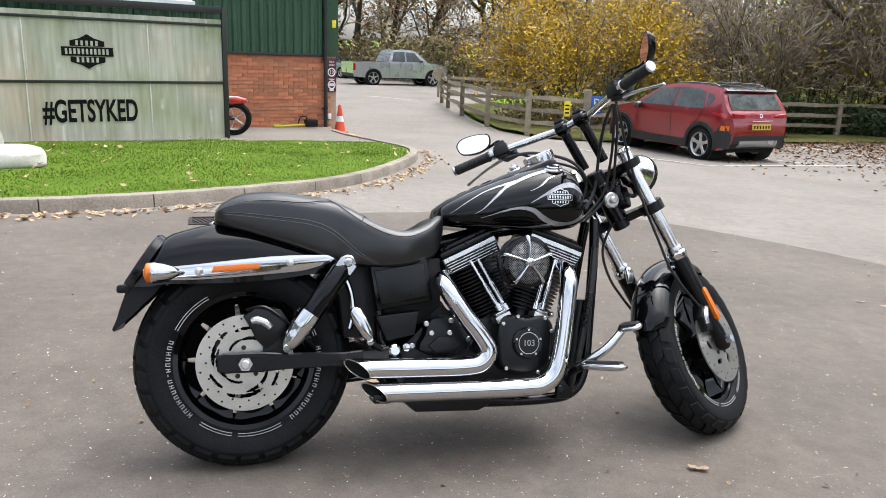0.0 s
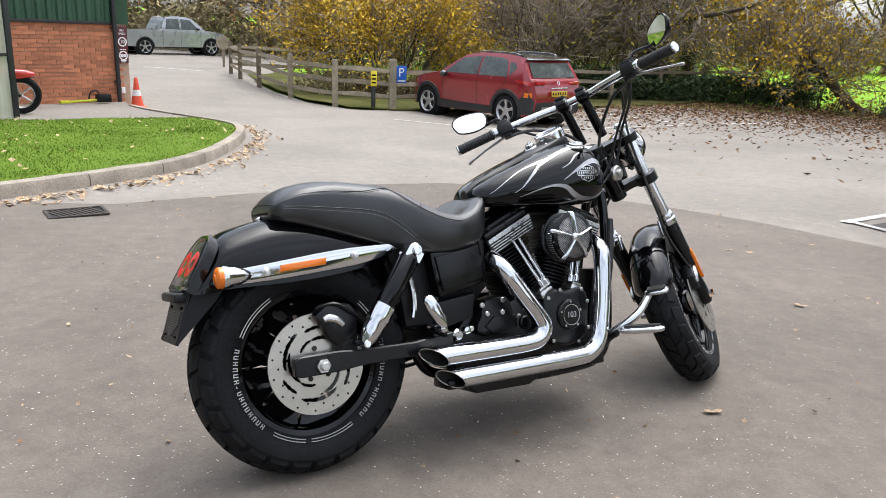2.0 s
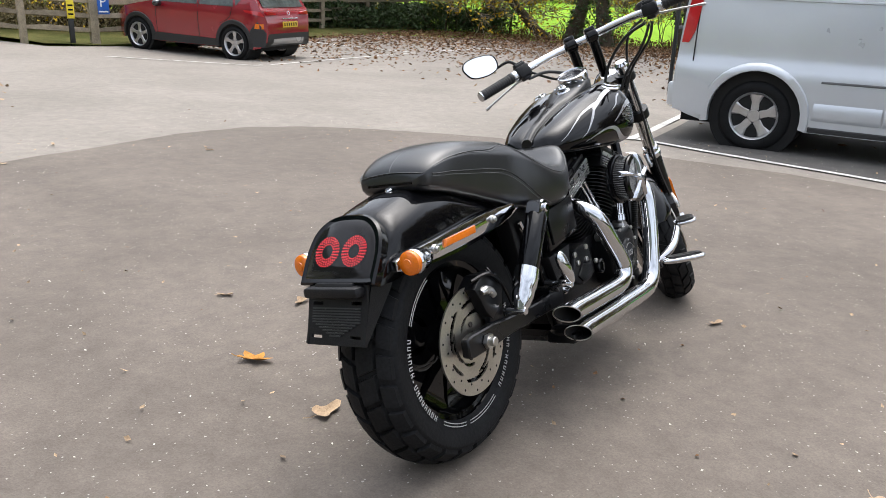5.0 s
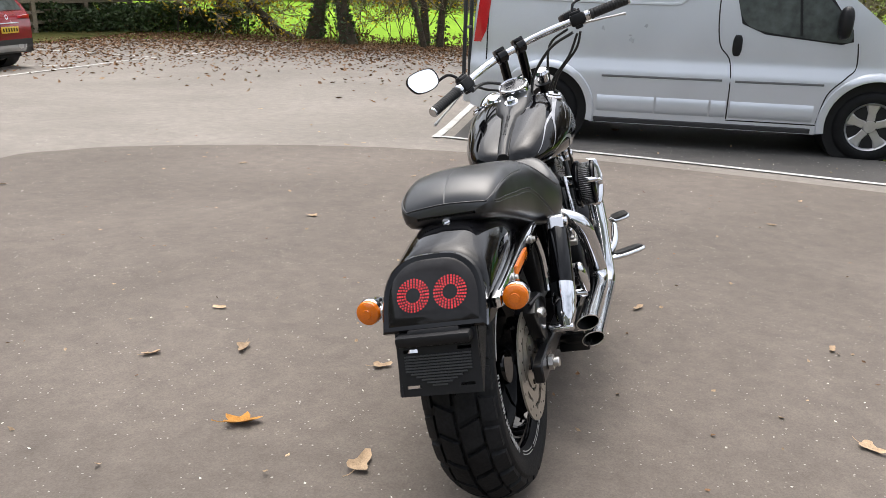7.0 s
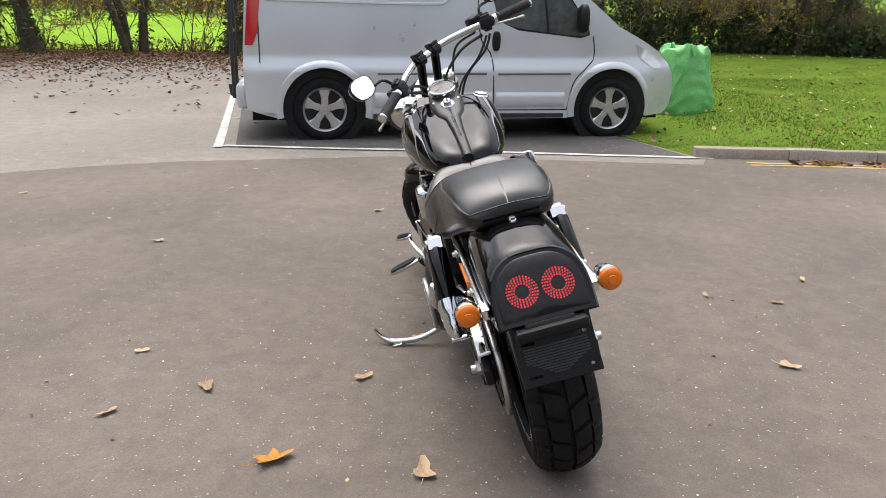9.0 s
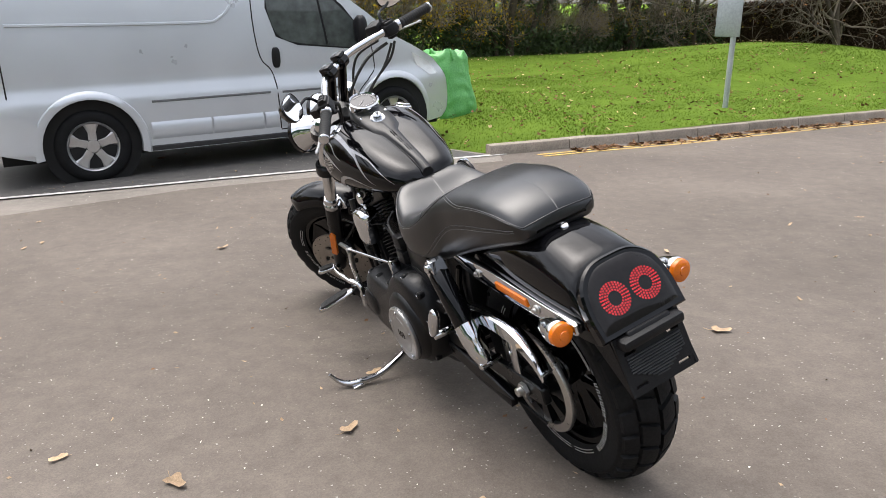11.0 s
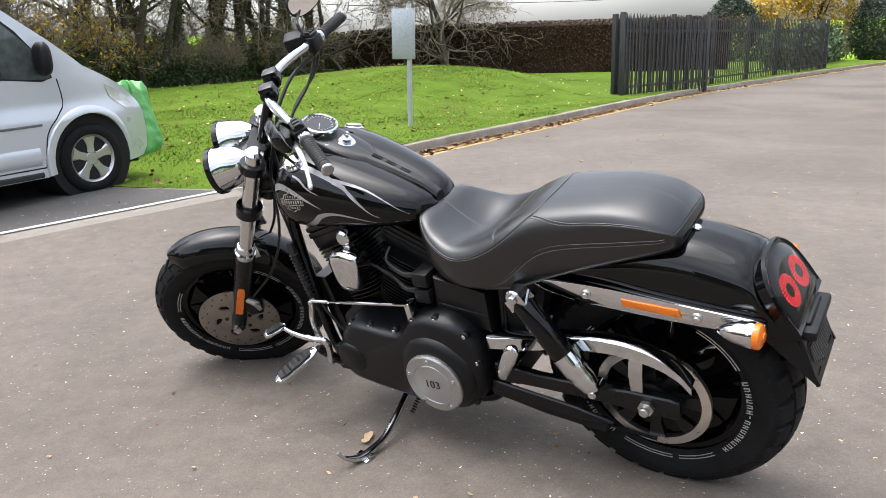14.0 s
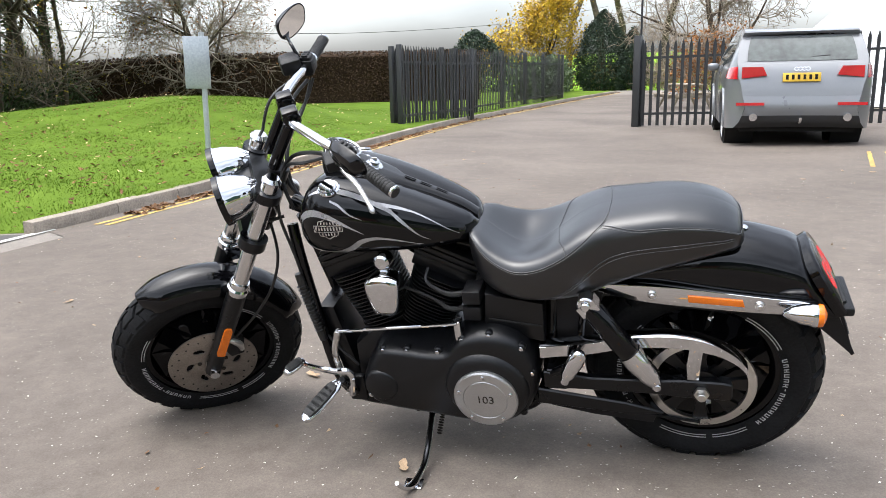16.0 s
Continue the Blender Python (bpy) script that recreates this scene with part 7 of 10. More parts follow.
M["metal_grey"] = material("grey_painted_metal", (0.10, 0.105, 0.11), 0.5)


# ---- building with brick plinth, cladding and speed sign ----
BUILD = pose(-2.55, 17.6, -0.40, 0, 0, 35.9)
building = thing("workshop_building", "workshop with red brick plinth and dark green steel cladding", "building", BUILD)
bm = bmesh.new()
box(bm, -17, -0.012, 0.012, 11, 0, 1.66)
part("plinth", bm, M["mortar"], building, "brick plinth wall with mortar joints", smooth=0)
bm = bmesh.new()
prof, x = [], -17.0
while x < -0.34:
    prof += [(x, 0.0), (x + 0.03, -0.035), (x + 0.10, -0.035), (x + 0.13, 0.0)]
    x += 0.19
prof.append((-0.34, 0.0))
loft(bm, [[(x, y, z) for x, y in prof] for z in (1.66, 5.4)], closed=False)
clad = part("cladding", bm, M["green_steel"], building, "ribbed dark green steel wall sheets", smooth=0)
bm = bmesh.new()
box(bm, -0.34, 0.02, -0.03, 0.06, 1.64, 5.4, 0.004)
box(bm, -0.02, 0.03, 0.03, 11, 1.64, 5.4)
box(bm, -17, 0.03, -0.05, 11.1, 5.4, 5.6)
part("corner_flashing", bm, M["green_steel"], building, "dark green corner flashing")
bm = bmesh.new()
box(bm, -17, -0.30, -0.045, 0.01, 1.62, 1.68, 0.004)
part("drip_sill", bm, M["black_steel"], building, "dark drip sill above the bricks")
bm = bmesh.new()
tube(bm, [(-0.31, -0.075, 0.03), (-0.31, -0.075, 5.3)], 0.042, 14, 1)
for z in (0.5, 1.55, 2.6, 3.8):
    cylinder(bm, (-0.31, -0.075, z), (0, 0, 1), 0.055, 0.05, 14)
    box(bm, -0.37, -0.25, -0.05, 0.0, z, z + 0.03)
part("drainpipe", bm, M["black_steel"], building, "black cast drainpipe")
bm = bmesh.new()
box(bm, -0.255, -0.025, -0.03, -0.012, 0.88, 1.60, 0.004)
sign = part("speed_sign", bm, M["sign_red"], building, "dark red speed limit sign")
bm = bmesh.new()
for z in (1.30, 1.03):
    lathe(bm, [(0.070, 0), (0.095, 0), (0.095, 0.004), (0.070, 0.004)], 32, axis_to((-0.14, -0.031, z), (0, -1, 0)), closed=True)
for z, w in ((0.93, 0.06), (0.905, 0.05), (1.15, 0.07)):
    box(bm, -0.14 - w, -0.14 + w, -0.034, -0.031, z - 0.008, z + 0.008)
box(bm, -0.20, -0.08, -0.034, -0.031, 1.00, 1.06)
part("roundel", bm, M["sign_white"], sign, "white rings and bars on the sign", smooth=0)
fr = Matrix.Rotation(radians(90), 4, "X")
text_mesh("speed_text", "10", 0.10, 0.002, M["sign_white"], building, Matrix.Translation((-0.14, -0.034, 1.30)) @ fr)
text_mesh("speed_text", "MAX", 0.055, 0.002, M["sign_white"], building, Matrix.Translation((-0.14, -0.034, 1.52)) @ fr)
text_mesh("speed_text", "SPEED", 0.055, 0.002, M["sign_white"], building, Matrix.Translation((-0.14, -0.034, 1.455)) @ fr)
bm = bmesh.new()
box(bm, -0.13, -0.03, -0.036, -0.031, 2.24, 2.40, 0.002)
part("yellow_notice", bm, M["sign_yellow"], building, "small yellow notice")
bm = bmesh.new()
box(bm, -0.24, -0.16, -0.06, 0.0, 0.28, 0.40, 0.006)
part("socket_box", bm, M["sign_white"], building, "white outdoor socket box")

# frosted screen in a black frame, with the slogan
SCREEN = pose(-3.72, 13.07, -0.24, 0, 0, 37.3)
screen = thing("display_screen", "frosted polycarbonate screen in a black steel frame", "screen", SCREEN)
bm = bmesh.new()
for x in (0.0, -3.6, -7.2):
    box(bm, x - 0.045, x + 0.03, -0.04, 0.04, 0, 2.21, 0.004)
pieces(part("post", bm, M["black_steel"], screen, "black steel post"))
for z0, z1 in ((0.02, 0.09), (0.995, 1.035), (1.90, 1.94), (2.10, 2.21)):
    bm = bmesh.new()
    box(bm, -7.2, -0.045, -0.03, 0.03, z0, z1, 0.004)
    part("rail", bm, M["black_steel"], screen, "black steel rail")
for z0, z1 in ((0.09, 0.995), (1.035, 1.90), (1.94, 2.01)):
    for x0 in (-7.15, -3.55):
        bm = bmesh.new()
        xs_ = [x0 + 3.5 * i / 140 for i in range(141)]
        loft(bm, [[(x, -0.004 + 0.0012 * math.sin(i * 1.7) + 0.006 * noise.noise((x * 1.2, z, 0)), z) for i, x in enumerate(xs_)] for z in [z0 + (z1 - z0) * k / 6 for k in range(7)]], closed=False)
        part("panel", bm, M["poly"], screen, "milky fluted polycarbonate panel", smooth=180)
for x in (-2.95, -1.22):
    bm = bmesh.new()
    box(bm, x - 0.010, x + 0.010, -0.013, -0.008, 0.09, 0.995, 0.001)
    box(bm, x - 0.010, x + 0.010, -0.013, -0.008, 1.035, 1.90, 0.001)
    pieces(part("joint_strip", bm, M["joint_clear"], screen, "clear strip over the sheet joint"))
text_mesh("slogan", "#GETSYKED", 0.335, 0.002, M["print_black"], screen, Matrix.Translation((-2.10, -0.0145, 0.57)) @ fr @ Matrix.Diagonal((0.74, 1.35, 1, 1)), bold=0.008, label="bold black printed slogan")
bm = bmesh.new()


def flat(pts, y=-0.016):
    f = bm.faces.new([bm.verts.new((x, y, z)) for x, z in pts])
    f.normal_update()
    if f.normal.y > 0:
        f.normal_flip()


lx, lz = -2.10, 1.45
for k in (-1, 1):
    flat([(lx - 0.24, lz + k * 0.075), (lx - 0.24, lz + k * 0.15), (lx - 0.10, lz + k * 0.19), (lx, lz + k * 0.25), (lx + 0.10, lz + k * 0.19), (lx + 0.24, lz + k * 0.15), (lx + 0.24, lz + k * 0.075)])
flat([(lx - 0.36, lz - 0.065), (lx + 0.36, lz - 0.065), (lx + 0.36, lz + 0.065), (lx - 0.36, lz + 0.065)])
part("emblem", bm, M["print_black"], screen, "black bar and shield shaped emblem", smooth=0)
bm = bmesh.new()
for i in range(11):
    u = lx - 0.31 + i * 0.057
    flat([(u, lz - 0.04), (u + 0.032, lz - 0.04), (u + 0.032, lz + 0.04), (u, lz + 0.04)], -0.0185)
for k in (-1, 1):
    for i in range(5):
        u = lx - 0.16 + i * 0.068
        flat([(u, lz + k * 0.12 - 0.035), (u + 0.035, lz + k * 0.12 - 0.035), (u + 0.035, lz + k * 0.12 + 0.035), (u, lz + k * 0.12 + 0.035)], -0.0185)
part("emblem_mark", bm, M["poly"], screen, "pale bars in the emblem", smooth=0)
bm = bmesh.new()
for i in range(16):
    box(bm, -1.5 + i * 0.095, -1.44 + i * 0.095, 0.30, 0.33, 1.96, 2.14)
box(bm, -7.2, 0.05, 0.28, 0.36, 2.12, 2.22)
part("canopy_slat", bm, M["green_steel"], screen, "dark slats of the canopy edge", smooth=0)
bm = bmesh.new()
loft(bm, [[(x, 0.30, 2.22), (x, 0.30, 2.28), (x, 2.6, 2.68), (x, 2.6, 2.62)] for x in (-7.2, -0.35)])
part("canopy_roof", bm, M["white_sheet"], screen, "pale sloping canopy roof sheet", smooth=0)
sheet("patio", [(-4.7, 16.5), (-2.7, 17.65), (-2.5, 16.6), (-2.0, 15.2), (-1.22, 13.85), (-1.6, 13.7), (-2.3, 13.15), (-3.2, 12.7), (-3.8, 12.7), (-9.6, 8.5), (-12, 12)], 0.8, lambda x, y: ground_z(x, y) + 0.085, M["tarmac"], "grey tarmac patio before the workshop")


# ---- small things by the building ----
def lump(bm, c, sx, sy, sz, seed, n=18, m=10, rough=0.18):
    """An uneven rounded block."""
    rings = []
    for j in range(1, m):
        v = math.pi * j / m
        ring = []
        for i in range(n):
            u = 2 * math.pi * i / n
            d = V(math.sin(v) * math.cos(u), math.sin(v) * math.sin(u), -math.cos(v))
            k = 1 + rough * noise.noise(d * 1.6 + V(seed, 0, 0))
            e = [math.copysign(abs(q) ** 0.75, q) for q in d]
            ring.append((c[0] + sx * e[0] * k, c[1] + sy * e[1] * k, c[2] + sz * e[2] * k))
        rings.append(ring)
    loft(bm, rings)


for (x, y, sx, sy, sz, rz, seed) in ((-4.75, 8.15, 0.48, 0.30, 0.13, 20, 3), (-5.35, 8.6, 0.34, 0.30, 0.27, 70, 8)):
    bm = bmesh.new()
    lump(bm, (0, 0, sz * 0.85), sx, sy, sz, seed, 26, 14)
    ob = part("boulder", bm, M["white_stone"], None, smooth=180)
    ob.matrix_world = pose(x, y, ground_z(x, y) + 0.08, 0, 0, rz)
    tagged(ob, "pale smooth cast stone boulder on the grass", "boulder", "boulders on the lawn")

cx, cy = -2.40, 17.05
cone = thing("traffic_cone", "orange and white traffic cone beside the building", "cone", pose(cx, cy, ground_z(cx, cy) + 0.01))
bm = bmesh.new()
box(bm, -0.17, 0.17, -0.17, 0.17, 0, 0.035, 0.01)
lathe(bm, [(0.125, 0.03), (0.12, 0.05), (0.085, 0.24)], 28)
lathe(bm, [(0.066, 0.36), (0.032, 0.58), (0.026, 0.60), (0, 0.60)], 28)
part("body", bm, M["cone_red"], cone, "orange plastic cone body")
bm = bmesh.new()
lathe(bm, [(0.087, 0.24), (0.067, 0.36)], 28)
part("sleeve", bm, M["cone_white"], cone, "white reflective sleeve")

tx, ty = -3.25, 16.75
tool = thing("grass_trimmer", "lime yellow grass trimmer lying on the ground", "garden tool", pose(tx, ty, ground_z(tx, ty) + 0.13, 0, 0, 30))
bm = bmesh.new()
tube(bm, [(-0.45, 0, 0), (-0.2, 0.01, 0.01), (0.1, 0, 0.02), (0.25, 0, 0.03)], 0.022, 8)
box(bm, -0.55, -0.35, -0.06, 0.06, -0.02, 0.03, 0.01)
part("shaft", bm, M["yellow_plastic"], tool, "lime yellow shaft and guard")
bm = bmesh.new()
box(bm, 0.15, 0.42, -0.09, 0.09, -0.02, 0.14, 0.03)
tube(bm, [(0.0, 0, 0.05), (0.05, 0, 0.18), (0.16, 0, 0.2), (0.22, 0, 0.1)], 0.014, 8)
part("motor", bm, M["black_plastic"], tool, "black motor housing and handle")

rb = thing("parked_motorbike", "red motorbike mostly hidden behind the screen", "motorcycle", pose(-4.32, 13.60, ground_z(-4.3, 13.6) + 0.085, -8, 0, 200))
bm = bmesh.new()
lathe(bm, [(0.20, -0.05), (0.265, -0.055), (0.295, -0.03), (0.30, 0), (0.295, 0.03), (0.265, 0.055), (0.20, 0.05)], 40, axis_to((-0.55, 0, 0.30), YAX), closed=True)
part("tyre", bm, M["rubber"], rb, "black tyre")
bm = bmesh.new()
lathe(bm, [(0.185, -0.03), (0.20, -0.05), (0.205, 0), (0.20, 0.05), (0.185, 0.03)], 40, axis_to((-0.55, 0, 0.30), YAX), closed=True)
for k in range(5):
    a = 2 * math.pi * k / 5
    tube(bm, [(-0.55, 0, 0.30), (-0.55 + 0.19 * math.cos(a), 0, 0.30 + 0.19 * math.sin(a))], 0.016, 8, 1)
part("rim", bm, M["brushed"], rb, "bright five-spoke rim")
bm = bmesh.new()
lump(bm, (-0.35, 0, 0.62), 0.42, 0.09, 0.08, 4)
part("tail_fairing", bm, M["red_paint"], rb, "glossy red tail fairing", smooth=180)
bm = bmesh.new()
lump(bm, (0.15, 0, 0.45), 0.4, 0.13, 0.24, 5)
tube(bm, [(-0.55, 0.07, 0.30), (0.0, 0.09, 0.36)], 0.025, 8, 1)
tube(bm, [(-0.55, -0.07, 0.30), (0.0, -0.09, 0.36)], 0.025, 8, 1)
part("engine", bm, M["engine_black"], rb, "black engine and swingarm", smooth=180)


# ---- split-rail oak fence ----
def fence_post(x, y, h, w=0.14):
    z = ground_z(x, y)
    bm = bmesh.new()
    loft(bm, [[(x + w / 2 * u * k + 0.01 * noise.noise((x, y, q)), y + w / 2 * v * k, z + q) for u, v in ((-1, -1), (1, -1), (1, 1), (-1, 1))] for q, k in ((-0.1, 1.05), (h * 0.5, 1.0), (h - 0.03, 0.96), (h, 0.8))])
    return bm


def fence_rail(p, q, h, seed):
    a, b = V(*p, ground_z(*p) + h), V(*q, ground_z(*q) + h)
    bm = bmesh.new()
    rings = []
    for i in range(7):
        t = i / 6
        c = a + (b - a) * t
        c.z += 0.05 * noise.noise((t * 1.3, seed, 0.5))
        d = (b - a).normalized()
        s = V(-d.y, d.x, 0)
        w = 0.030 + 0.015 * math.sin(math.pi * t)
        hh = 0.045 + 0.02 * math.sin(math.pi * t) + 0.008 * noise.noise((t * 4, seed, 2))
        rings.append([c + s * (w * u) + V(0, 0, hh * v) for u, v in ((-1, -0.7), (1, -1), (0.8, 0.8), (-0.7, 1))])
    loft(bm, rings)
    return bm


POSTS = [(-0.35, 29.5), (-0.1, 27.0), (0.34, 23.9), (0.98, 20.9), (1.9, 19.3), (3.36, 19.45), (5.2, 20.6), (7.3, 21.9), (9.4, 23.0), (11.6, 23.6), (13.8, 24.3), (16.0, 25.0), (18.5, 25.4)]
rail_fence = thing("split_rail_fence", "weathered oak post and rail fence by the car park", "fence")
for i, (x, y) in enumerate(POSTS):
    part("post", fence_post(x, y, 1.12 if i != 5 else 1.22, 0.13 if i != 5 else 0.17), M["fence_wood"], rail_fence, smooth=0)
for i, (p, q) in enumerate(zip(POSTS, POSTS[1:])):
    for h in (0.32, 0.62, 0.92):
        part("rail", fence_rail(p, q, h, i * 3.1 + h), M["fence_wood"], rail_fence, smooth=40)
back_fence = thing("back_rail_fence", "second line of oak rails behind the drive", "fence")
for p, q in (((-0.35, 29.5), (2.6, 31.0)), ((2.6, 31.0), (6.0, 31.8))):
    part("post", fence_post(*q, 1.1), M["fence_wood"], back_fence, smooth=0)
    for h in (0.35, 0.68, 0.95):
        part("rail", fence_rail(p, q, h, h + p[0]), M["fence_wood"], back_fence, smooth=40)

px, py = 3.55, 19.30
psign = thing("parking_sign", "small blue parking sign with a white letter on the fence", "sign", pose(px, py, ground_z(px, py) + 0.66, 0, 0, 8))
bm = bmesh.new()
box(bm, -0.13, 0.13, -0.012, 0, 0, 0.42, 0.004)
part("plate", bm, M["sign_blue"], psign)
text_mesh("letter", "P", 0.30, 0.002, M["sign_white"], psign, Matrix.Translation((-0.01, -0.0145, 0.25)) @ fr)
bm = bmesh.new()
box(bm, -0.10, 0.10, -0.0155, -0.012, 0.04, 0.07)
part("bar", bm, M["sign_white"], psign, "white bar under the letter")
mx, my = 2.82, 19.15
marker = thing("marker_post", "black marker post with a yellow notice", "post", pose(mx, my, ground_z(mx, my)))
bm = bmesh.new()
box(bm, -0.05, 0.05, -0.04, 0.04, -0.05, 0.62, 0.01)
part("stake", bm, M["black_steel"], marker)
bm = bmesh.new()
box(bm, -0.075, 0.075, -0.055, -0.041, 0.55, 0.92, 0.004)
part("notice", bm, M["sign_yellow"], marker, "yellow notice plate")
bm = bmesh.new()
for k in range(3):
    box(bm, -0.05, 0.05, -0.058, -0.0555, 0.62 + 0.09 * k, 0.655 + 0.09 * k)
part("notice_mark", bm, M["print_black"], marker, "dark bars on the notice", smooth=0)
rsx, rsy = -0.55, 33.5
rs = thing("round_sign", "round pale wooden sign on a post by the drive", "sign", pose(rsx, rsy, ground_z(rsx, rsy)))
bm = bmesh.new()
cylinder(bm, (0, -0.03, 0.95), (0, -1, 0), 0.27, 0.03, 28, 0.006)
part("disc", bm, M["fence_wood"], rs, "round wooden disc")
bm = bmesh.new()
box(bm, -0.05, 0.05, -0.03, 0.03, 0, 1.0)
part("stake", bm, M["fence_wood"], rs)


# ---- verge: sign post, palisade, gate, hedge, sack ----
sx_, sy_ = 7.45, -3.1
vs = thing("sign_post", "grey metal signs on a pole, seen from behind", "sign", pose(sx_, sy_, lawn_z(sx_, sy_) - 0.05, 0, -1.2, 40))
bm = bmesh.new()
tube(bm, [(0, 0, 0), (0, 0, 1.78)], 0.038, 16, 1)
part("pole", bm, M["galv"], vs, "galvanised round pole")
bm = bmesh.new()
box(bm, -0.10, 0.24, 0.045, 0.06, 1.02, 1.72, 0.004)
box(bm, -0.02, 0.16, 0.03, 0.046, 1.10, 1.14)
box(bm, -0.02, 0.16, 0.03, 0.046, 1.60, 1.64)
part("sign_plate", bm, M["sign_grey"], vs, "bare aluminium back of a sign")


def palisade(name, p, q, h, label, lean=0.0, pitch=0.155, pales_as_parts=True):
    """Steel palisade run: posts, two rails and pointed pales."""
    run = thing(name, label, "fence")
    a, b = V(*p, 0), V(*q, 0)
    L = (b - a).length
    d = (b - a) / L
    rot = Matrix.Rotation(math.atan2(d.y, d.x), 4, "Z")
    bm = bmesh.new()
    W = 0.034
    loft(bm, [[(W * u * k, -0.012 + 0.010 * (1 - abs(u)), z) for u in (-1, -0.4, 0.4, 1)] + [(W * u * k, -0.004 + 0.010 * (1 - abs(u)), z) for u in (1, 0.4, -0.4, -1)] for z, k in ((0.03, 1), (h - 0.14, 1), (h - 0.07, 0.55), (h, 0.05))])
    first = None
    n = int(L / pitch)
    for i in range(n):
        c = a + d * (pitch * (i + 0.5))
        m = Matrix.Translation((c.x, c.y, ground_z(c.x, c.y))) @ rot
        if first is None:
            first = part("pale", bm, M["black_steel"], run, smooth=0)
            ob = first
        else:
            ob = new("pale", first.data)
            ob.parent = run
        ob.matrix_basis = m
    step = 2.6
    k = int(L / step) + 1
    for i in range(k + 1):
        c = a + d * min(i * step, L)
        bm = bmesh.new()
        z = ground_z(c.x, c.y)
        box(bm, -0.05, 0.05, 0.0, 0.10, -0.1, h + 0.02, 0.004, Matrix.Translation((c.x, c.y, z)) @ rot)
        part("post", bm, M["black_steel"], run, "steel fence post")
    for z0 in (0.28, h - 0.36):
        bm = bmesh.new()
        rings = []
        for i in range(k + 1):
            c = a + d * min(i * step, L)
            g = ground_z(c.x, c.y) + z0
            s = V(-d.y, d.x, 0)
            rings.append([c + s * u + V(0, 0, g + v) for u, v in ((-0.004, -0.025), (0.03, -0.025), (0.03, 0.025), (-0.004, 0.025))])
        loft(bm, rings)
        part("rail", bm, M["black_steel"], run, "steel fence rail", smooth=0)
    return run


palisade("palisade_fence", (8.9, -10.2), (11.6, -26.2), 1.85, "dark steel palisade fence along the drive")
palisade("palisade_gate", (9.15, -10.25), (8.95, -13.6), 1.82, "open steel palisade gate folded against the fence", pitch=0.15)
palisade("palisade_fence", (4.0, -12.0), (-7.0, -13.8), 1.80, "dark steel palisade fence beyond the white car")
bm = bmesh.new()
for x, y, h in ((4.05, -11.95, 1.9),):
    box(bm, x - 0.075, x + 0.075, y - 0.075, y + 0.075, ground_z(x, y) - 0.1, ground_z(x, y) + h, 0.006)
gp = part("gate_post", bm, M["black_steel"], None)
tagged(gp, "heavy dark steel gate post", "gate post")


def leaf_cloud(pts_fn, n, size, seed, flat_z=0.0):
    """Vertices and faces of n small bent leaves; pts_fn gives a place."""
    rng = random.Random(seed)
    vs, fs = [], []
    for _ in range(n):
        p = pts_fn(rng)
        if p is None:
            continue
        s = size * rng.uniform(0.6, 1.35)
        a, b = rng.uniform(0, 6.283), rng.uniform(-1, 1) * (1 - flat_z)
        u = V(math.cos(a) * math.cos(b), math.sin(a) * math.cos(b), math.sin(b))
        w = u.cross(V(rng.uniform(-1, 1), rng.uniform(-1, 1), rng.uniform(-1, 1) + 3 * flat_z)).normalized()
        p = V(*p)
        k = len(vs)
        vs += [p - u * s, p + w * s * 0.55 - u * s * 0.1, p + u * s, p - w * s * 0.55 + u * s * 0.1]
        fs.append((k, k + 1, k + 2, k + 3))
    return vs, fs


def mesh_of(name, vs, fs, mat, parent=None, smooth=False):
    me = bpy.data.meshes.new(name)
    me.from_pydata(vs, [], fs)
    me.materials.append(mat)
    me.update()
    ob = new(name, me)
    ob.parent = parent
    return ob


HEDGE = [(15.5, -25.5), (18.5, -22.5), (23, -19), (27, -15.5), (31, -11.5)]


def hedge_pt(rng):
    t = rng.random() * (len(HEDGE) - 1)
    i = int(t)
    f = t - i
    x, y = HEDGE[i][0] + (HEDGE[i + 1][0] - HEDGE[i][0]) * f, HEDGE[i][1] + (HEDGE[i + 1][1] - HEDGE[i][1]) * f
    h = 2.05 - 0.5 * clamp((t - 2.4) / 1.5, 0, 1)
    if rng.random() < 0.22:
        return x + rng.uniform(-0.9, 0.9), y + rng.uniform(-0.9, 0.9), ground_z(x, y) + h + rng.uniform(-0.08, 0.12)
    return x - 0.62 - rng.uniform(0, 0.22), y + 0.62 + rng.uniform(0, 0.22), ground_z(x, y) + rng.uniform(0, h)


bm = bmesh.new()
rings = []
for i, (x, y) in enumerate(smooth_line(HEDGE, 6)):
    x, y = float(x), float(y)
    t = i / 6
    h = 2.05 - 0.5 * clamp((t - 2.4) / 1.5, 0, 1)
    z = ground_z(x, y)
    rings.append([(x - 0.7 + 0.1 * noise.noise((i, 0, 1)), y + 0.7, z), (x - 0.66, y + 0.66, z + h - 0.12), (x - 0.5, y + 0.5, z + h), (x + 0.5, y - 0.5, z + h), (x + 0.7, y - 0.7, z)])
loft(bm, rings)
hedge = thing("clipped_hedge", "long clipped brown beech hedge behind the mound", "hedge")
part("core", bm, M["hedge_brown"], hedge)
vs_, fs_ = leaf_cloud(hedge_pt, 36000, 0.045, 5)
mesh_of("leaf_skin", vs_, fs_, M["hedge_brown"], hedge)["label"] = "dense brown hedge leaves"

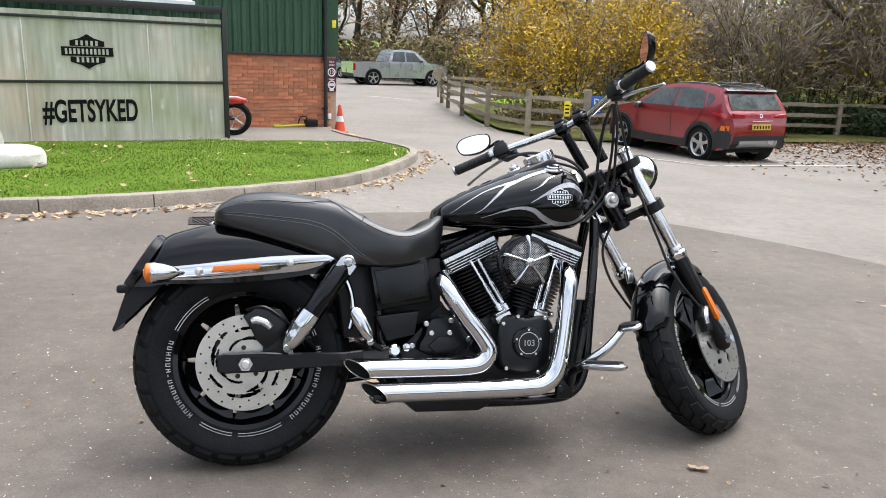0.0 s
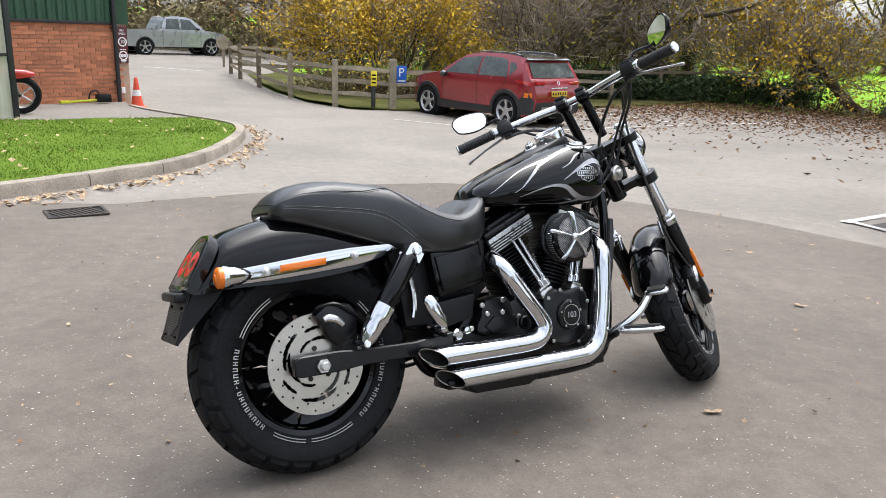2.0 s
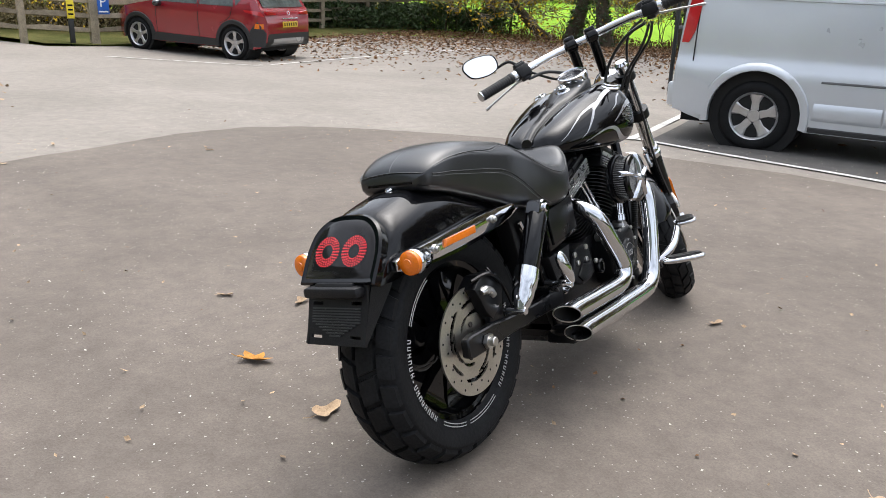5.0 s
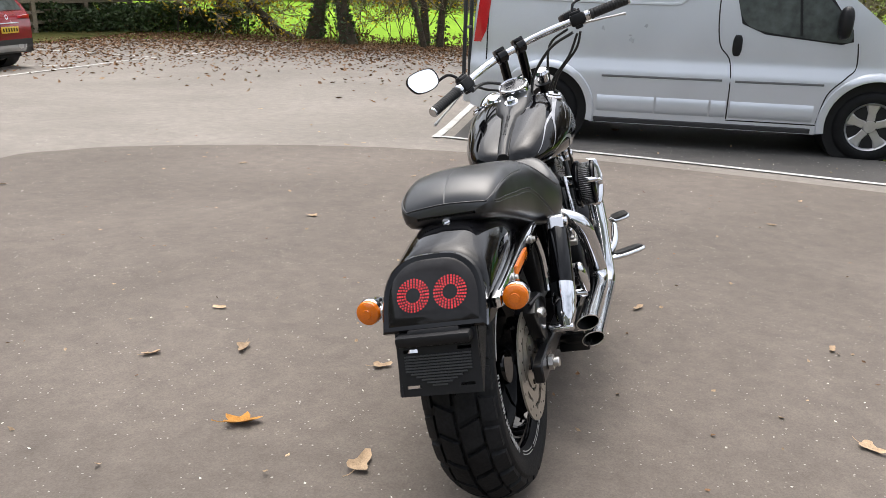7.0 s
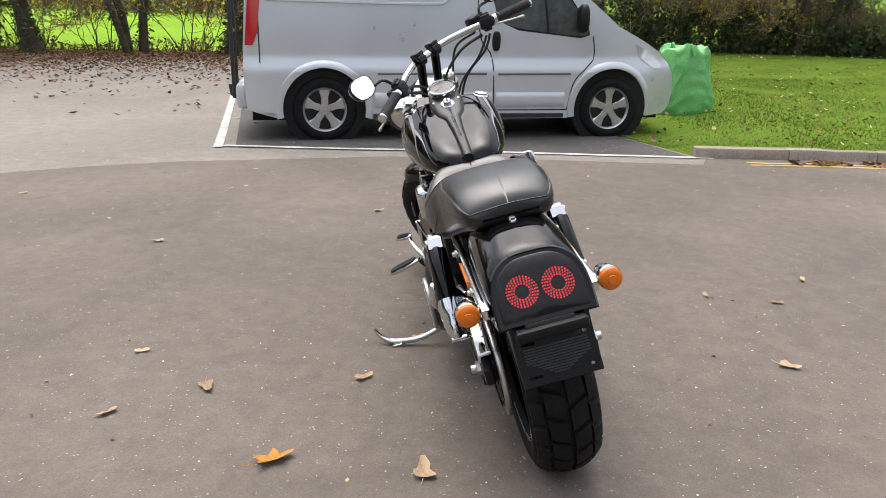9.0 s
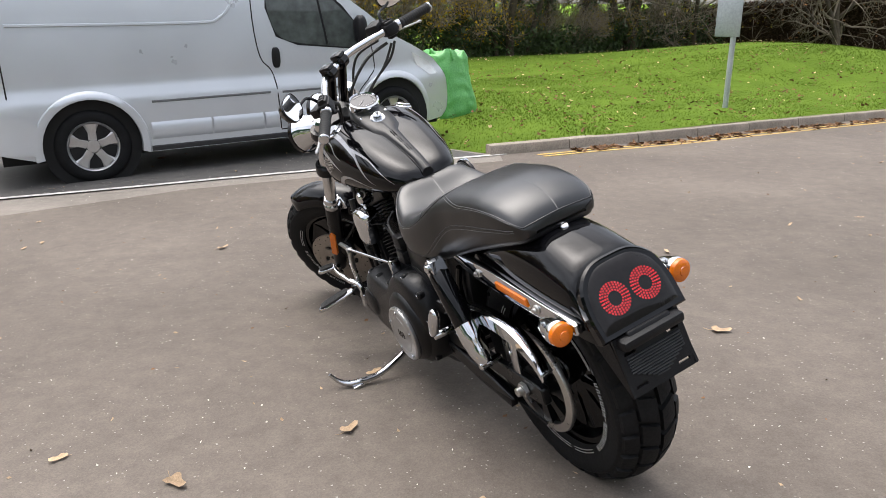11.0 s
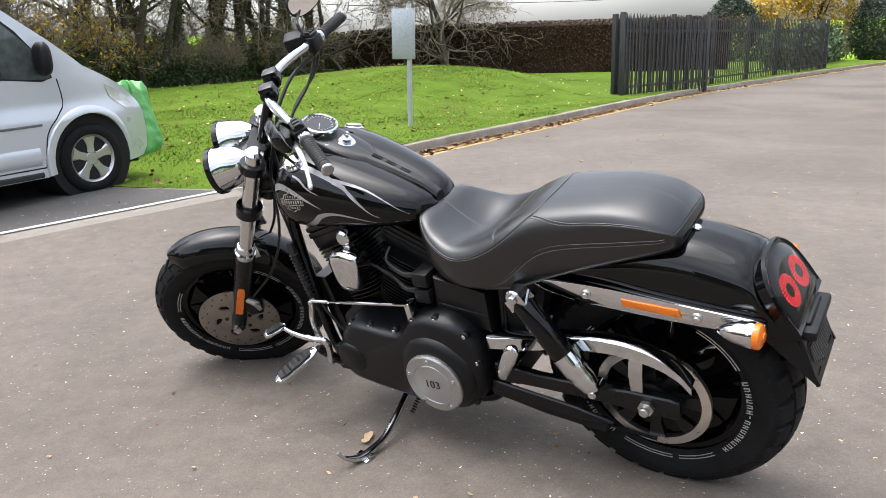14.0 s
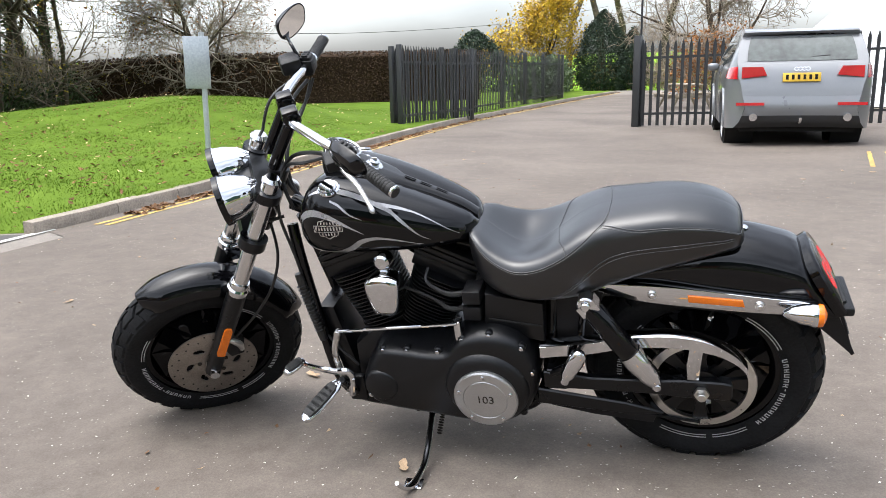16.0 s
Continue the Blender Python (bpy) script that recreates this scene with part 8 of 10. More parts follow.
# green sack by the van
gx, gy = 8.42, 0.72
bag = thing("garden_sack", "bulging bright green woven garden waste sack", "sack", pose(gx, gy, lawn_z(gx, gy) - 0.03, 0, 0, 25))
bm = bmesh.new()
rings = []
for j in range(34):
    t = j / 33
    w = 0.375 * (1 - 0.24 * t ** 1.6) * (0.94 + 0.06 * min(1, t * 8))
    ring = []
    for i in range(80):
        u = 2 * math.pi * i / 80
        ex, ey = math.copysign(abs(math.cos(u)) ** 0.6, math.cos(u)), math.copysign(abs(math.sin(u)) ** 0.6, math.sin(u))
        fold = (1 - 2 * abs(noise.noise((ex * 2.6 + 3 * t, ey * 2.6, t * 3.5)))) * 0.045 + (1 - 2 * abs(noise.noise((ex * 6, ey * 6 - 2 * t, t * 8 + 5)))) * 0.022
        f = 0.97 + 0.10 * noise.noise((ex * 1.6, ey * 1.6, t * 2)) + fold
        ring.append((w * ex * f + 0.05 * t, w * ey * f, 0.86 * t + 0.10 * t * t * noise.noise((ex * 1.1, ey * 1.1, 7))))
    rings.append(ring)
for k, dz in ((0.86, 0.03), (0.6, 0.02), (0.3, -0.02), (0.08, -0.04)):
    rings.append([(0.05 + (x - 0.05) * k, y * k, z + dz + 0.07 * noise.noise((x * 7, y * 7, k * 3))) for x, y, z in rings[33]])
loft(bm, rings)
part("sack_body", bm, M["bag_green"], bag, "crumpled green woven plastic", smooth=50)
for q, r in ((0.16, 0.10), (-0.20, 0.05)):
    bm = bmesh.new()
    tube(bm, [(q - 0.07, r, 0.80), (q - 0.04, r + 0.02, 0.91), (q + 0.03, r, 0.93), (q + 0.09, r - 0.02, 0.80)], [0.022, 0.016, 0.018, 0.024], 8)
    part("sack_handle", bm, M["bag_green"], bag, "twisted green sack handle", smooth=60)

# drain grate by the island kerb
dx, dy = -1.84, 6.08
drain = thing("drain_grate", "rusty cast iron drain grate set in the tarmac", "drain", pose(dx, dy, ground_z(dx, dy) + 0.0095, 0, 0, 18) @ Matrix.Diagonal((0.80, 0.72, 1, 1)), kind="structure")
bm = bmesh.new()
box(bm, -0.23, 0.23, -0.17, 0.17, 0.0, 0.004)
part("pit", bm, M["black_gap"], drain, smooth=0)
for x0, x1, y0, y1 in ((-0.25, 0.25, -0.19, -0.16), (-0.25, 0.25, 0.16, 0.19), (-0.25, -0.22, -0.16, 0.16), (0.22, 0.25, -0.16, 0.16)):
    bm = bmesh.new()
    box(bm, x0, x1, y0, y1, 0.001, 0.014, 0.002)
    part("frame_bar", bm, M["iron"], drain)
for i in range(9):
    bm = bmesh.new()
    box(bm, -0.012, 0.012, -0.16, 0.16, 0.001, 0.011, 0.002, Matrix.Translation((-0.18 + 0.045 * i, 0, 0)) @ Matrix.Rotation(radians(18), 4, "Z"))
    part("grate_bar", bm, M["iron"], drain)


# ---- vehicles: x forward from the rear axle, y to the left, z up ----
def panel(name, poly, hw, side, mat, parent, label="", lift=0.0, step=0.14, thick=0.0):
    """A side panel cut from an outline of (x, z), curved to the body width."""
    bm = bmesh.new()
    bm.faces.new([bm.verts.new((x, z, 0)) for x, z in poly])
    for ax in (0, 1):
        lo, hi = min(p[ax] for p in poly), max(p[ax] for p in poly)
        k = math.floor(lo / step) + 1
        while k * step < hi:
            co, no = [0, 0, 0], [0, 0, 0]
            co[ax], no[ax] = k * step, 1
            bmesh.ops.bisect_plane(bm, geom=bm.verts[:] + bm.edges[:] + bm.faces[:], dist=1e-5, plane_co=co, plane_no=no)
            k += 1
    bmesh.ops.triangulate(bm, faces=[f for f in bm.faces if len(f.verts) > 4])
    for v in bm.verts:
        x, z = v.co.x, v.co.y
        v.co = (x, side * (hw(x, z) + lift), z)
    for f in bm.faces:
        f.normal_update()
        if f.normal.y * side < 0:
            f.normal_flip()
    if thick:
        geo = bmesh.ops.extrude_face_region(bm, geom=bm.faces[:])
        for v in geo["geom"]:
            if isinstance(v, bmesh.types.BMVert):
                v.co.y -= side * thick
        bmesh.ops.recalc_face_normals(bm, faces=bm.faces[:])
    return part(name, bm, mat, parent, label, smooth=40)


def over(name, line, hw, mat, parent, label="", lift=0.0, crown=0.015, k=1.0, per=4):
    """A strip across the body along a line of (x, z)."""
    bm = bmesh.new()
    rings = []
    pts = smooth_line(line, per)
    for i, (x, z) in enumerate(pts):
        x, z = float(x), float(z)
        a, b = pts[max(i - 1, 0)], pts[min(i + 1, len(pts) - 1)]
        d = V(float(b[0] - a[0]), 0, float(b[1] - a[1])).normalized()
        n = V(d.z, 0, -d.x)
        w = hw(x, z) * k
        rings.append([V(x, w * s, z) + n * (lift + crown * (1 - s * s)) for s in [q / 7 for q in range(-7, 8)]])
    loft(bm, rings, closed=False)
    c = sum((v.co for v in bm.verts), V(0, 0, 0)) / len(bm.verts)
    for f in bm.faces:
        f.normal_update()
        if f.normal.dot(f.calc_center_median() - V(1.2, 0, 0.6)) < 0:
            f.normal_flip()
    return part(name, bm, mat, parent, label, smooth=40)


def seam(parent, line, hw, side, mat, width=0.010, lift=0.003, name="seam", label="dark panel gap", per=5):
    bm = bmesh.new()
    pts = smooth_line(line, per) if len(line) > 2 else [np.array(line[0], float) + (np.array(line[1], float) - np.array(line[0], float)) * i / 10 for i in range(11)]
    prev = None
    for i, (x, z) in enumerate(pts):
        a, b = pts[max(i - 1, 0)], pts[min(i + 1, len(pts) - 1)]
        d = (b - a) / (np.linalg.norm(b - a) + 1e-9)
        ring = []
        for w, l in ((-0.5, 0), (-0.3, lift), (0.3, lift), (0.5, 0)):
            X, Z = float(x - d[1] * w * width), float(z + d[0] * w * width)
            ring.append(bm.verts.new((X, side * (hw(X, Z) + 0.001 + l), Z)))
        if prev:
            for j in range(3):
                bm.faces.new((prev[j], prev[j + 1], ring[j + 1], ring[j]))
        prev = ring
    for f in bm.faces:
        f.normal_update()
        if f.normal.y * side < 0:
            f.normal_flip()
    return part(name, bm, mat, parent, label, smooth=30)


def arch_points(cx, cz, r, z0, n=14):
    """From the front foot of a wheel arch over the top to the rear foot."""
    a0 = math.asin(clamp((z0 - cz) / r, -1, 1))
    return [(cx + r * math.cos(a), cz + r * math.sin(a)) for a in [a0 + (math.pi - 2 * a0) * i / n for i in range(n + 1)]]


def flare(parent, cx, cz, r0, r1, z0, hw, side, mat, lift, label):
    bm = bmesh.new()
    rings = []
    a0 = math.asin(clamp((z0 - cz) / r0, -1, 1))
    for i in range(21):
        a = a0 + (math.pi - 2 * a0) * i / 20
        ring = []
        for r, l in ((r0, -0.05), (r0, lift), (r0 + 0.01, lift + 0.006), (r1 - 0.01, lift), (r1, 0.0)):
            x, z = cx + r * math.cos(a), cz + r * math.sin(a)
            ring.append((x, side * (hw(x, max(z, 0.3)) + l), z))
        rings.append(ring)
    loft(bm, rings, closed=False)
    return part("wheel_arch", bm, mat, parent, label, smooth=50)


def car_wheel(parent, x, y, R, W, rim, spokes, side, mat, twin=False):
    c = V(x, y, R)
    bm = bmesh.new()
    out = V(0, side, 0)
    m = axis_to(c, out)
    lathe(bm, [(rim - 0.03, W * 0.25), (rim - 0.012, W * 0.45), (rim, W * 0.5), (rim + 0.006, W * 0.46), (rim, -W * 0.4), (rim - 0.03, -W * 0.4), (rim - 0.035, 0)], 36, m, closed=True)
    lathe(bm, [(0, W * 0.40), (0.055, W * 0.40), (0.07, W * 0.33), (0.07, W * 0.1), (0, W * 0.1)], 24, m)
    for k in range(spokes):
        a = 2 * math.pi * k / spokes + 0.3
        for off in ((-0.09, 0.09) if twin else (0,)):
            rings = []
            for t, w, h in ((0.05, 0.046, 0.40), (0.5, 0.046 if not twin else 0.022, 0.39), (1.0, 0.070 if not twin else 0.030, 0.44)):
                r = 0.05 + (rim - 0.02 - 0.05) * t
                aa = a + off * t
                d, s = V(math.cos(aa), math.sin(aa), 0), V(-math.sin(aa), math.cos(aa), 0)
                rings.append([m @ (d * r + s * (w * u) + V(0, 0, W * h - q)) for u, q in ((-1, 0.015), (-0.7, 0), (0.7, 0), (1, 0.015), (0.7, 0.04), (-0.7, 0.04))])
            loft(bm, rings)
    w = part("wheel", bm, mat, parent, "alloy wheel", smooth=40)
    bm = bmesh.new()
    lathe(bm, [(rim - 0.004, W * 0.44), (rim + 0.012, W * 0.5), (R - 0.05, W * 0.52), (R - 0.015, W * 0.46), (R, W * 0.36), (R, -W * 0.36), (R - 0.015, -W * 0.46), (R - 0.05, -W * 0.5), (rim, -W * 0.42)], 44, m)
    part("tyre", bm, M["rubber"], w, "black road tyre", smooth=40)
    # plain disc behind the spokes, near-black to stand in for shade inside the wheel
    bm = bmesh.new()
    lathe(bm, [(0, -W * 0.1), (rim - 0.04, -W * 0.1), (rim - 0.03, -W * 0.3)], 24, m)
    part("brake", bm, M["black_gap"], w, "black disc behind the spokes, coloured as shade")
    return w


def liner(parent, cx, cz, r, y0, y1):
    # lining of the arch, with the recess shade put into its near-black
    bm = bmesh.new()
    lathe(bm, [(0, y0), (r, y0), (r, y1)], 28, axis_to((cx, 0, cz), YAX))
    return part("wheel_well", bm, M["black_gap"], parent, "wheel well lining, its shade put into black colour")


# silver van
def van_hw(x, z):
    w = 0.95 - 0.02 * max(0, 0.5 - z)
    w -= 0.105 * max(0, (z - 1.0) / 0.97) ** 1.6 + 0.16 * max(0, (z - 1.72) / 0.25) ** 2
    q = clamp((z - 0.73) / 0.15, 0, 1)
    w += 0.020 - 0.046 * q * q * (3 - 2 * q)
    if x > 2.9:
        w -= 0.30 * ((x - 2.9) / 1.04) ** 2.2
    if x < -0.6:
        w -= 0.05 * ((-0.6 - x) / 0.24) ** 2
    return max(w, 0.3)


VX, VY = 6.06, 5.03
van = thing("panel_van", "silver panel van parked in the bay", "van", pose(VX, VY, (ground_z(5.2, 4.8) + ground_z(6.8, 5.3)) / 2, 0, -1.4, -72.2))
VAN_TOP = [(-0.60, 1.90), (-0.40, 1.965), (0.3, 1.985), (1.2, 1.985), (1.9, 1.965), (2.15, 1.92)]
VAN_GLASS = [(2.15, 1.92), (2.45, 1.73), (2.85, 1.44), (3.15, 1.20)]
VAN_NOSE = [(3.15, 1.20), (3.45, 1.06), (3.70, 0.93), (3.82, 0.82)]
VAN_REAR = [(-0.80, 0.55), (-0.80, 0.9), (-0.76, 1.4), (-0.70, 1.75), (-0.60, 1.90)]
VAN_FRONT = [(3.82, 0.82), (3.90, 0.70), (3.93, 0.50), (3.90, 0.34), (3.80, 0.26)]
side_poly = VAN_REAR + VAN_TOP[1:] + VAN_GLASS[1:] + VAN_NOSE[1:] + VAN_FRONT[1:] + [(3.56, 0.24)] + arch_points(3.1, 0.34, 0.43, 0.26) + [(2.6, 0.24), (0.47, 0.24)] + arch_points(0, 0.34, 0.43, 0.26) + [(-0.5, 0.26), (-0.78, 0.34)]
for s in (-1, 1):
    panel("body_side", side_poly, van_hw, s, M["van_silver"], van, "silver pressed steel body side", step=0.06)
    glass_poly = [(1.80, 1.80), (1.76, 1.50), (1.84, 1.26), (2.06, 1.17), (2.70, 1.10), (2.80, 1.13), (2.78, 1.24), (2.55, 1.50), (2.30, 1.72), (2.10, 1.82)]
    panel("window_rubber", [(x + (0.02 if x > 2.2 else -0.02), z + (0.02 if z > 1.4 else -0.02)) for x, z in glass_poly], van_hw, s, M["black_plastic"], van, "black window seal", lift=0.002)
    win = panel("side_window", [tuple(p) for p in smooth_line(glass_poly, 3, True)], van_hw, s, M["car_glass"], van, "dark driver's window", lift=0.005)
    seam(win, [(2.28, 1.73), (2.36, 1.15)], van_hw, s, M["black_plastic"], 0.03, 0.008, "window_bar", "black window divider")
    for line in ([(1.62, 1.93), (1.60, 1.4), (1.64, 1.05), (1.76, 0.86), (1.78, 0.34)], [(2.86, 1.10), (2.88, 0.88), (2.80, 0.78), (2.66, 0.62), (2.60, 0.34)], [(1.78, 0.33), (2.60, 0.33)], [(-0.62, 1.88), (-0.62, 0.62), (-0.42, 0.52)]):
        seam(van, line, van_hw, s, M["black_gap"], 0.012, 0.002)
    seam(van, [(-0.55, 1.42), (1.0, 1.40), (1.28, 1.44), (1.44, 1.62), (1.46, 1.84)], van_hw, s, M["van_silver"], 0.028, 0.014, "pressing", "raised panel pressing")
    for z0, x0, x1 in ((0.705, 0.55, 1.70), (0.705, 1.82, 2.62)):
        seam(van, [(x0, z0), (x1, z0 + 0.005)], van_hw, s, M["metal_grey"], 0.022, 0.006, "rub_strip", "grey side rub line")
    for x0, x1 in ((0.52, 1.08), (1.10, 1.60), (1.62, 1.76), (1.80, 2.56)):
        seam(van, [(x0, 0.435), (x1, 0.435)], van_hw, s, M["van_silver"], 0.16, 0.016, "sill_moulding", "silver lower side moulding")
    seam(van, [(0.50, 0.27), (2.56, 0.27)], van_hw, s, M["cladding"], 0.05, 0.012, "sill", "dark sill")
    bm = bmesh.new()
    lump(bm, (1.80, s * (van_hw(1.80, 1.04) + 0.004), 1.04), 0.045, 0.018, 0.105, 2, 14, 8, 0.0)
    part("door_handle", bm, M["black_plastic"], van, "black recessed door handle", smooth=180)
    bm = bmesh.new()
    lump(bm, (2.70, s * 1.02, 1.28), 0.06, 0.10, 0.15, 3, 16, 10, 0.05)
    part("door_mirror", bm, M["black_plastic"], van, "black door mirror", smooth=180)
    for cx in (0.0, 3.1):
        flare(van, cx, 0.34, 0.425, 0.50, 0.26, van_hw, s, M["van_silver"], 0.018, "rounded silver wheel arch lip")
        car_wheel(van, cx, s * 0.82, 0.335, 0.215, 0.225, 5, s, M["wheel_alloy"], twin=False)
    panel("tail_lamp", [(-0.775, 0.98), (-0.70, 0.98), (-0.645, 1.10), (-0.61, 1.40), (-0.62, 1.56), (-0.715, 1.56)], van_hw, s, M["tail_red"], van, "tall red tail lamp", lift=0.012)
    panel("bumper_corner", [(-0.78, 0.34), (-0.46, 0.30), (-0.42, 0.42), (-0.44, 0.60), (-0.60, 0.66), (-0.80, 0.66)], van_hw, s, M["van_silver"], van, "silver bumper corner", lift=0.02)
    panel("headlamp", [(3.36, 1.02), (3.62, 0.90), (3.74, 0.76), (3.60, 0.76), (3.42, 0.88)], van_hw, s, M["lamp_clear"], van, "clear headlamp", lift=0.006)
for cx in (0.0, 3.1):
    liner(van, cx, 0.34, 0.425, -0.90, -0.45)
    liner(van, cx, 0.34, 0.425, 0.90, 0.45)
over("roof", VAN_TOP, van_hw, M["van_silver"], van, "silver roof")
over("windscreen", VAN_GLASS, van_hw, M["car_glass"], van, "dark raked windscreen")
over("bonnet", VAN_NOSE, van_hw, M["van_silver"], van, "short sloping bonnet")
over("front_bumper", VAN_FRONT, van_hw, M["van_silver"], van, "silver front bumper")
over("rear_door", VAN_REAR, van_hw, M["van_silver"], van, "silver rear doors")
# plain block under the van; the shade down there is its black colour
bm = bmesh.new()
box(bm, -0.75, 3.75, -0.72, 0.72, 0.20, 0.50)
part("underbody", bm, M["black_gap"], van, "plain underbody block, its shade put into black colour", smooth=0)
bm = bmesh.new()
box(bm, -0.90, -0.76, -0.80, 0.80, 0.34, 0.58, 0.03)
part("rear_bumper", bm, M["van_silver"], van, "silver rear bumper")
bm = bmesh.new()
tube(bm, [(-0.85, 0, 0.36), (-1.0, 0, 0.38), (-1.02, 0, 0.46)], 0.025, 10)
cylinder(bm, (-1.02, 0, 0.45), (0, 0, 1), 0.03, 0.05, 12)
for y in (-0.62, -0.30):
    tube(bm, [(-0.93, y, 0.42), (-0.93, y, 1.62)], 0.022, 8, 1)
for z in (0.45, 1.1, 1.6):
    tube(bm, [(-0.93, -0.62, z), (-0.93, -0.30, z)], 0.018, 8, 1)
tube(bm, [(-0.80, -0.46, 0.48), (-0.95, -0.46, 0.46)], 0.02, 8, 1)
part("rear_ladder", bm, M["black_steel"], van, "black tow bar and rear ladder frame")
bm = bmesh.new()
lump(bm, (1.95, -0.42, 1.05), 0.24, 0.24, 0.35, 6, 16, 10, 0.05)
lump(bm, (1.95, 0.42, 1.05), 0.24, 0.24, 0.35, 6, 16, 10, 0.05)
pieces(part("seat", bm, M["black_plastic"], van, "dark cab seat", smooth=180))


# other cars
def car(name, label, m, spec):
    """A car from its side outline and the lines across its body."""
    ob = thing(name, label, "car", m)
    hw, paint = spec["hw"], spec["paint"]
    arches = spec["arches"]
    R = spec["R"]
    z0 = spec["floor"]
    top = []
    for nm, mat, line, lb in spec["over"]:
        over(nm, line, hw, mat, ob, lb)
        top += line if not top else line[1:]
    low = []
    for cx in sorted(arches, reverse=True):
        low += [(cx + R + 0.12, z0)] + arch_points(cx, R, R + 0.06, z0 + 0.02) + [(cx - R - 0.12, z0)]
    poly = top + low
    for s in (-1, 1):
        panel("body_side", poly, hw, s, paint, ob, "painted body side", step=0.12)
        for nm, pl, mat, lift, lb in spec["panels"]:
            panel(nm, pl, hw, s, mat, ob, lb, lift)
        for line in spec["seams"]:
            seam(ob, line, hw, s, M["black_gap"], 0.014, 0.002)
        for cx in arches:
            flare(ob, cx, R, R + 0.05, R + spec["flare"], z0 + 0.02, hw, s, spec["arch_mat"], 0.02, "wheel arch trim")
            car_wheel(ob, cx, s * (spec["track"]), R, 0.23, R - 0.085, 5, s, M["wheel_alloy"], twin=True)
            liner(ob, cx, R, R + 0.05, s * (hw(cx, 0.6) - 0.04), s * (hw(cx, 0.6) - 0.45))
        bm = bmesh.new()
        lump(bm, (spec["mirror"][0], s * (hw(*spec["mirror"]) + 0.10), spec["mirror"][1]), 0.08, 0.10, 0.07, 3, 14, 8, 0.05)
        part("door_mirror", bm, spec["mirror_mat"], ob, "door mirror", smooth=180)
    # plain block below the body, coloured near-black for the shade underneath
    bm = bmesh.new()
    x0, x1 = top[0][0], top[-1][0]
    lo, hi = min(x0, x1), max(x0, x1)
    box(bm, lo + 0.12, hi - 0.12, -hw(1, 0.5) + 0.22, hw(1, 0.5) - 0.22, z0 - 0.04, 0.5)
    part("underbody", bm, M["black_gap"], ob, "plain underbody block, its shade put into black colour", smooth=0)
    return ob


def kona_hw(x, z):
    w = 0.895 - 0.24 * max(0, (z - 0.92) / 0.63) ** 1.3 - 0.03 * max(0, 0.45 - z)
    if x > 2.8:
        w -= 0.26 * ((x - 2.8) / 0.6) ** 2
    if x < -0.30:
        w -= 0.20 * ((-0.30 - x) / 0.45) ** 3
    return max(w, 0.3)


KX, KY = 6.02, 16.75
KONA = dict(hw=kona_hw, paint=M["car_red"], arches=(0.0, 2.6), R=0.335, floor=0.24, flare=0.14, arch_mat=M["cladding"], track=0.79, mirror=(1.95, 1.02), mirror_mat=M["car_black"],
            over=[("rear_bumper", M["cladding"], [(-0.62, 0.28), (-0.72, 0.40), (-0.74, 0.56)], "black lower rear bumper"), ("tailgate", M["car_red"], [(-0.74, 0.56), (-0.73, 0.75), (-0.68, 0.95), (-0.60, 1.06)], "red tailgate"),
                  ("rear_pillar", M["car_red"], [(-0.60, 1.06), (-0.50, 1.20), (-0.36, 1.40)], "red rear pillars"), ("roof", M["car_black"], [(-0.36, 1.40), (-0.40, 1.46), (-0.1, 1.52), (0.4, 1.55), (1.0, 1.545), (1.45, 1.48)], "black roof with spoiler"),
                  ("windscreen", M["car_glass"], [(1.45, 1.48), (1.80, 1.30), (2.20, 1.06)], "windscreen"), ("bonnet", M["car_red"], [(2.20, 1.06), (2.6, 0.99), (3.0, 0.90), (3.25, 0.78)], "red bonnet"),
                  ("front_bumper", M["cladding"], [(3.25, 0.78), (3.36, 0.60), (3.36, 0.40), (3.25, 0.26)], "black front bumper")],
            panels=[("side_window", [(2.02, 1.06), (1.55, 1.40), (0.95, 1.47), (0.97, 1.06)], M["car_glass"], 0.004, "dark side window"), ("side_window", [(0.90, 1.06), (0.88, 1.47), (0.35, 1.46), (0.12, 1.40), (0.02, 1.06)], M["car_glass"], 0.004, "dark rear side window"),
                    ("quarter_window", [(-0.04, 1.08), (0.05, 1.38), (-0.12, 1.36), (-0.20, 1.26)], M["car_glass"], 0.004, "dark quarter window"),
                    ("sill_cladding", [(0.44, 0.25), (2.16, 0.25), (2.16, 0.42), (0.44, 0.40)], M["cladding"], 0.014, "black sill cladding"), ("bumper_side", [(-0.70, 0.30), (-0.40, 0.30), (-0.42, 0.62), (-0.58, 0.80), (-0.72, 0.58)], M["cladding"], 0.014, "black bumper side"),
                    ("tail_lamp", [(-0.69, 0.90), (-0.30, 0.97), (-0.25, 1.01), (-0.62, 1.00)], M["tail_red"], 0.008, "thin red tail lamp"), ("low_lamp", [(-0.68, 0.66), (-0.52, 0.66), (-0.54, 0.76), (-0.68, 0.76)], M["amber"], 0.018, "lower lamp cluster")],
            seams=[[(0.93, 1.46), (0.93, 0.75), (0.90, 0.42)], [(2.02, 1.04), (2.08, 0.8), (2.05, 0.42)], [(0.05, 1.04), (0.10, 0.85), (0.35, 0.72)]])
kona = car("small_suv", "dark red compact SUV with black roof, parked by the fence", pose(KX, KY, -0.62, 0, 0, 116.0), KONA)


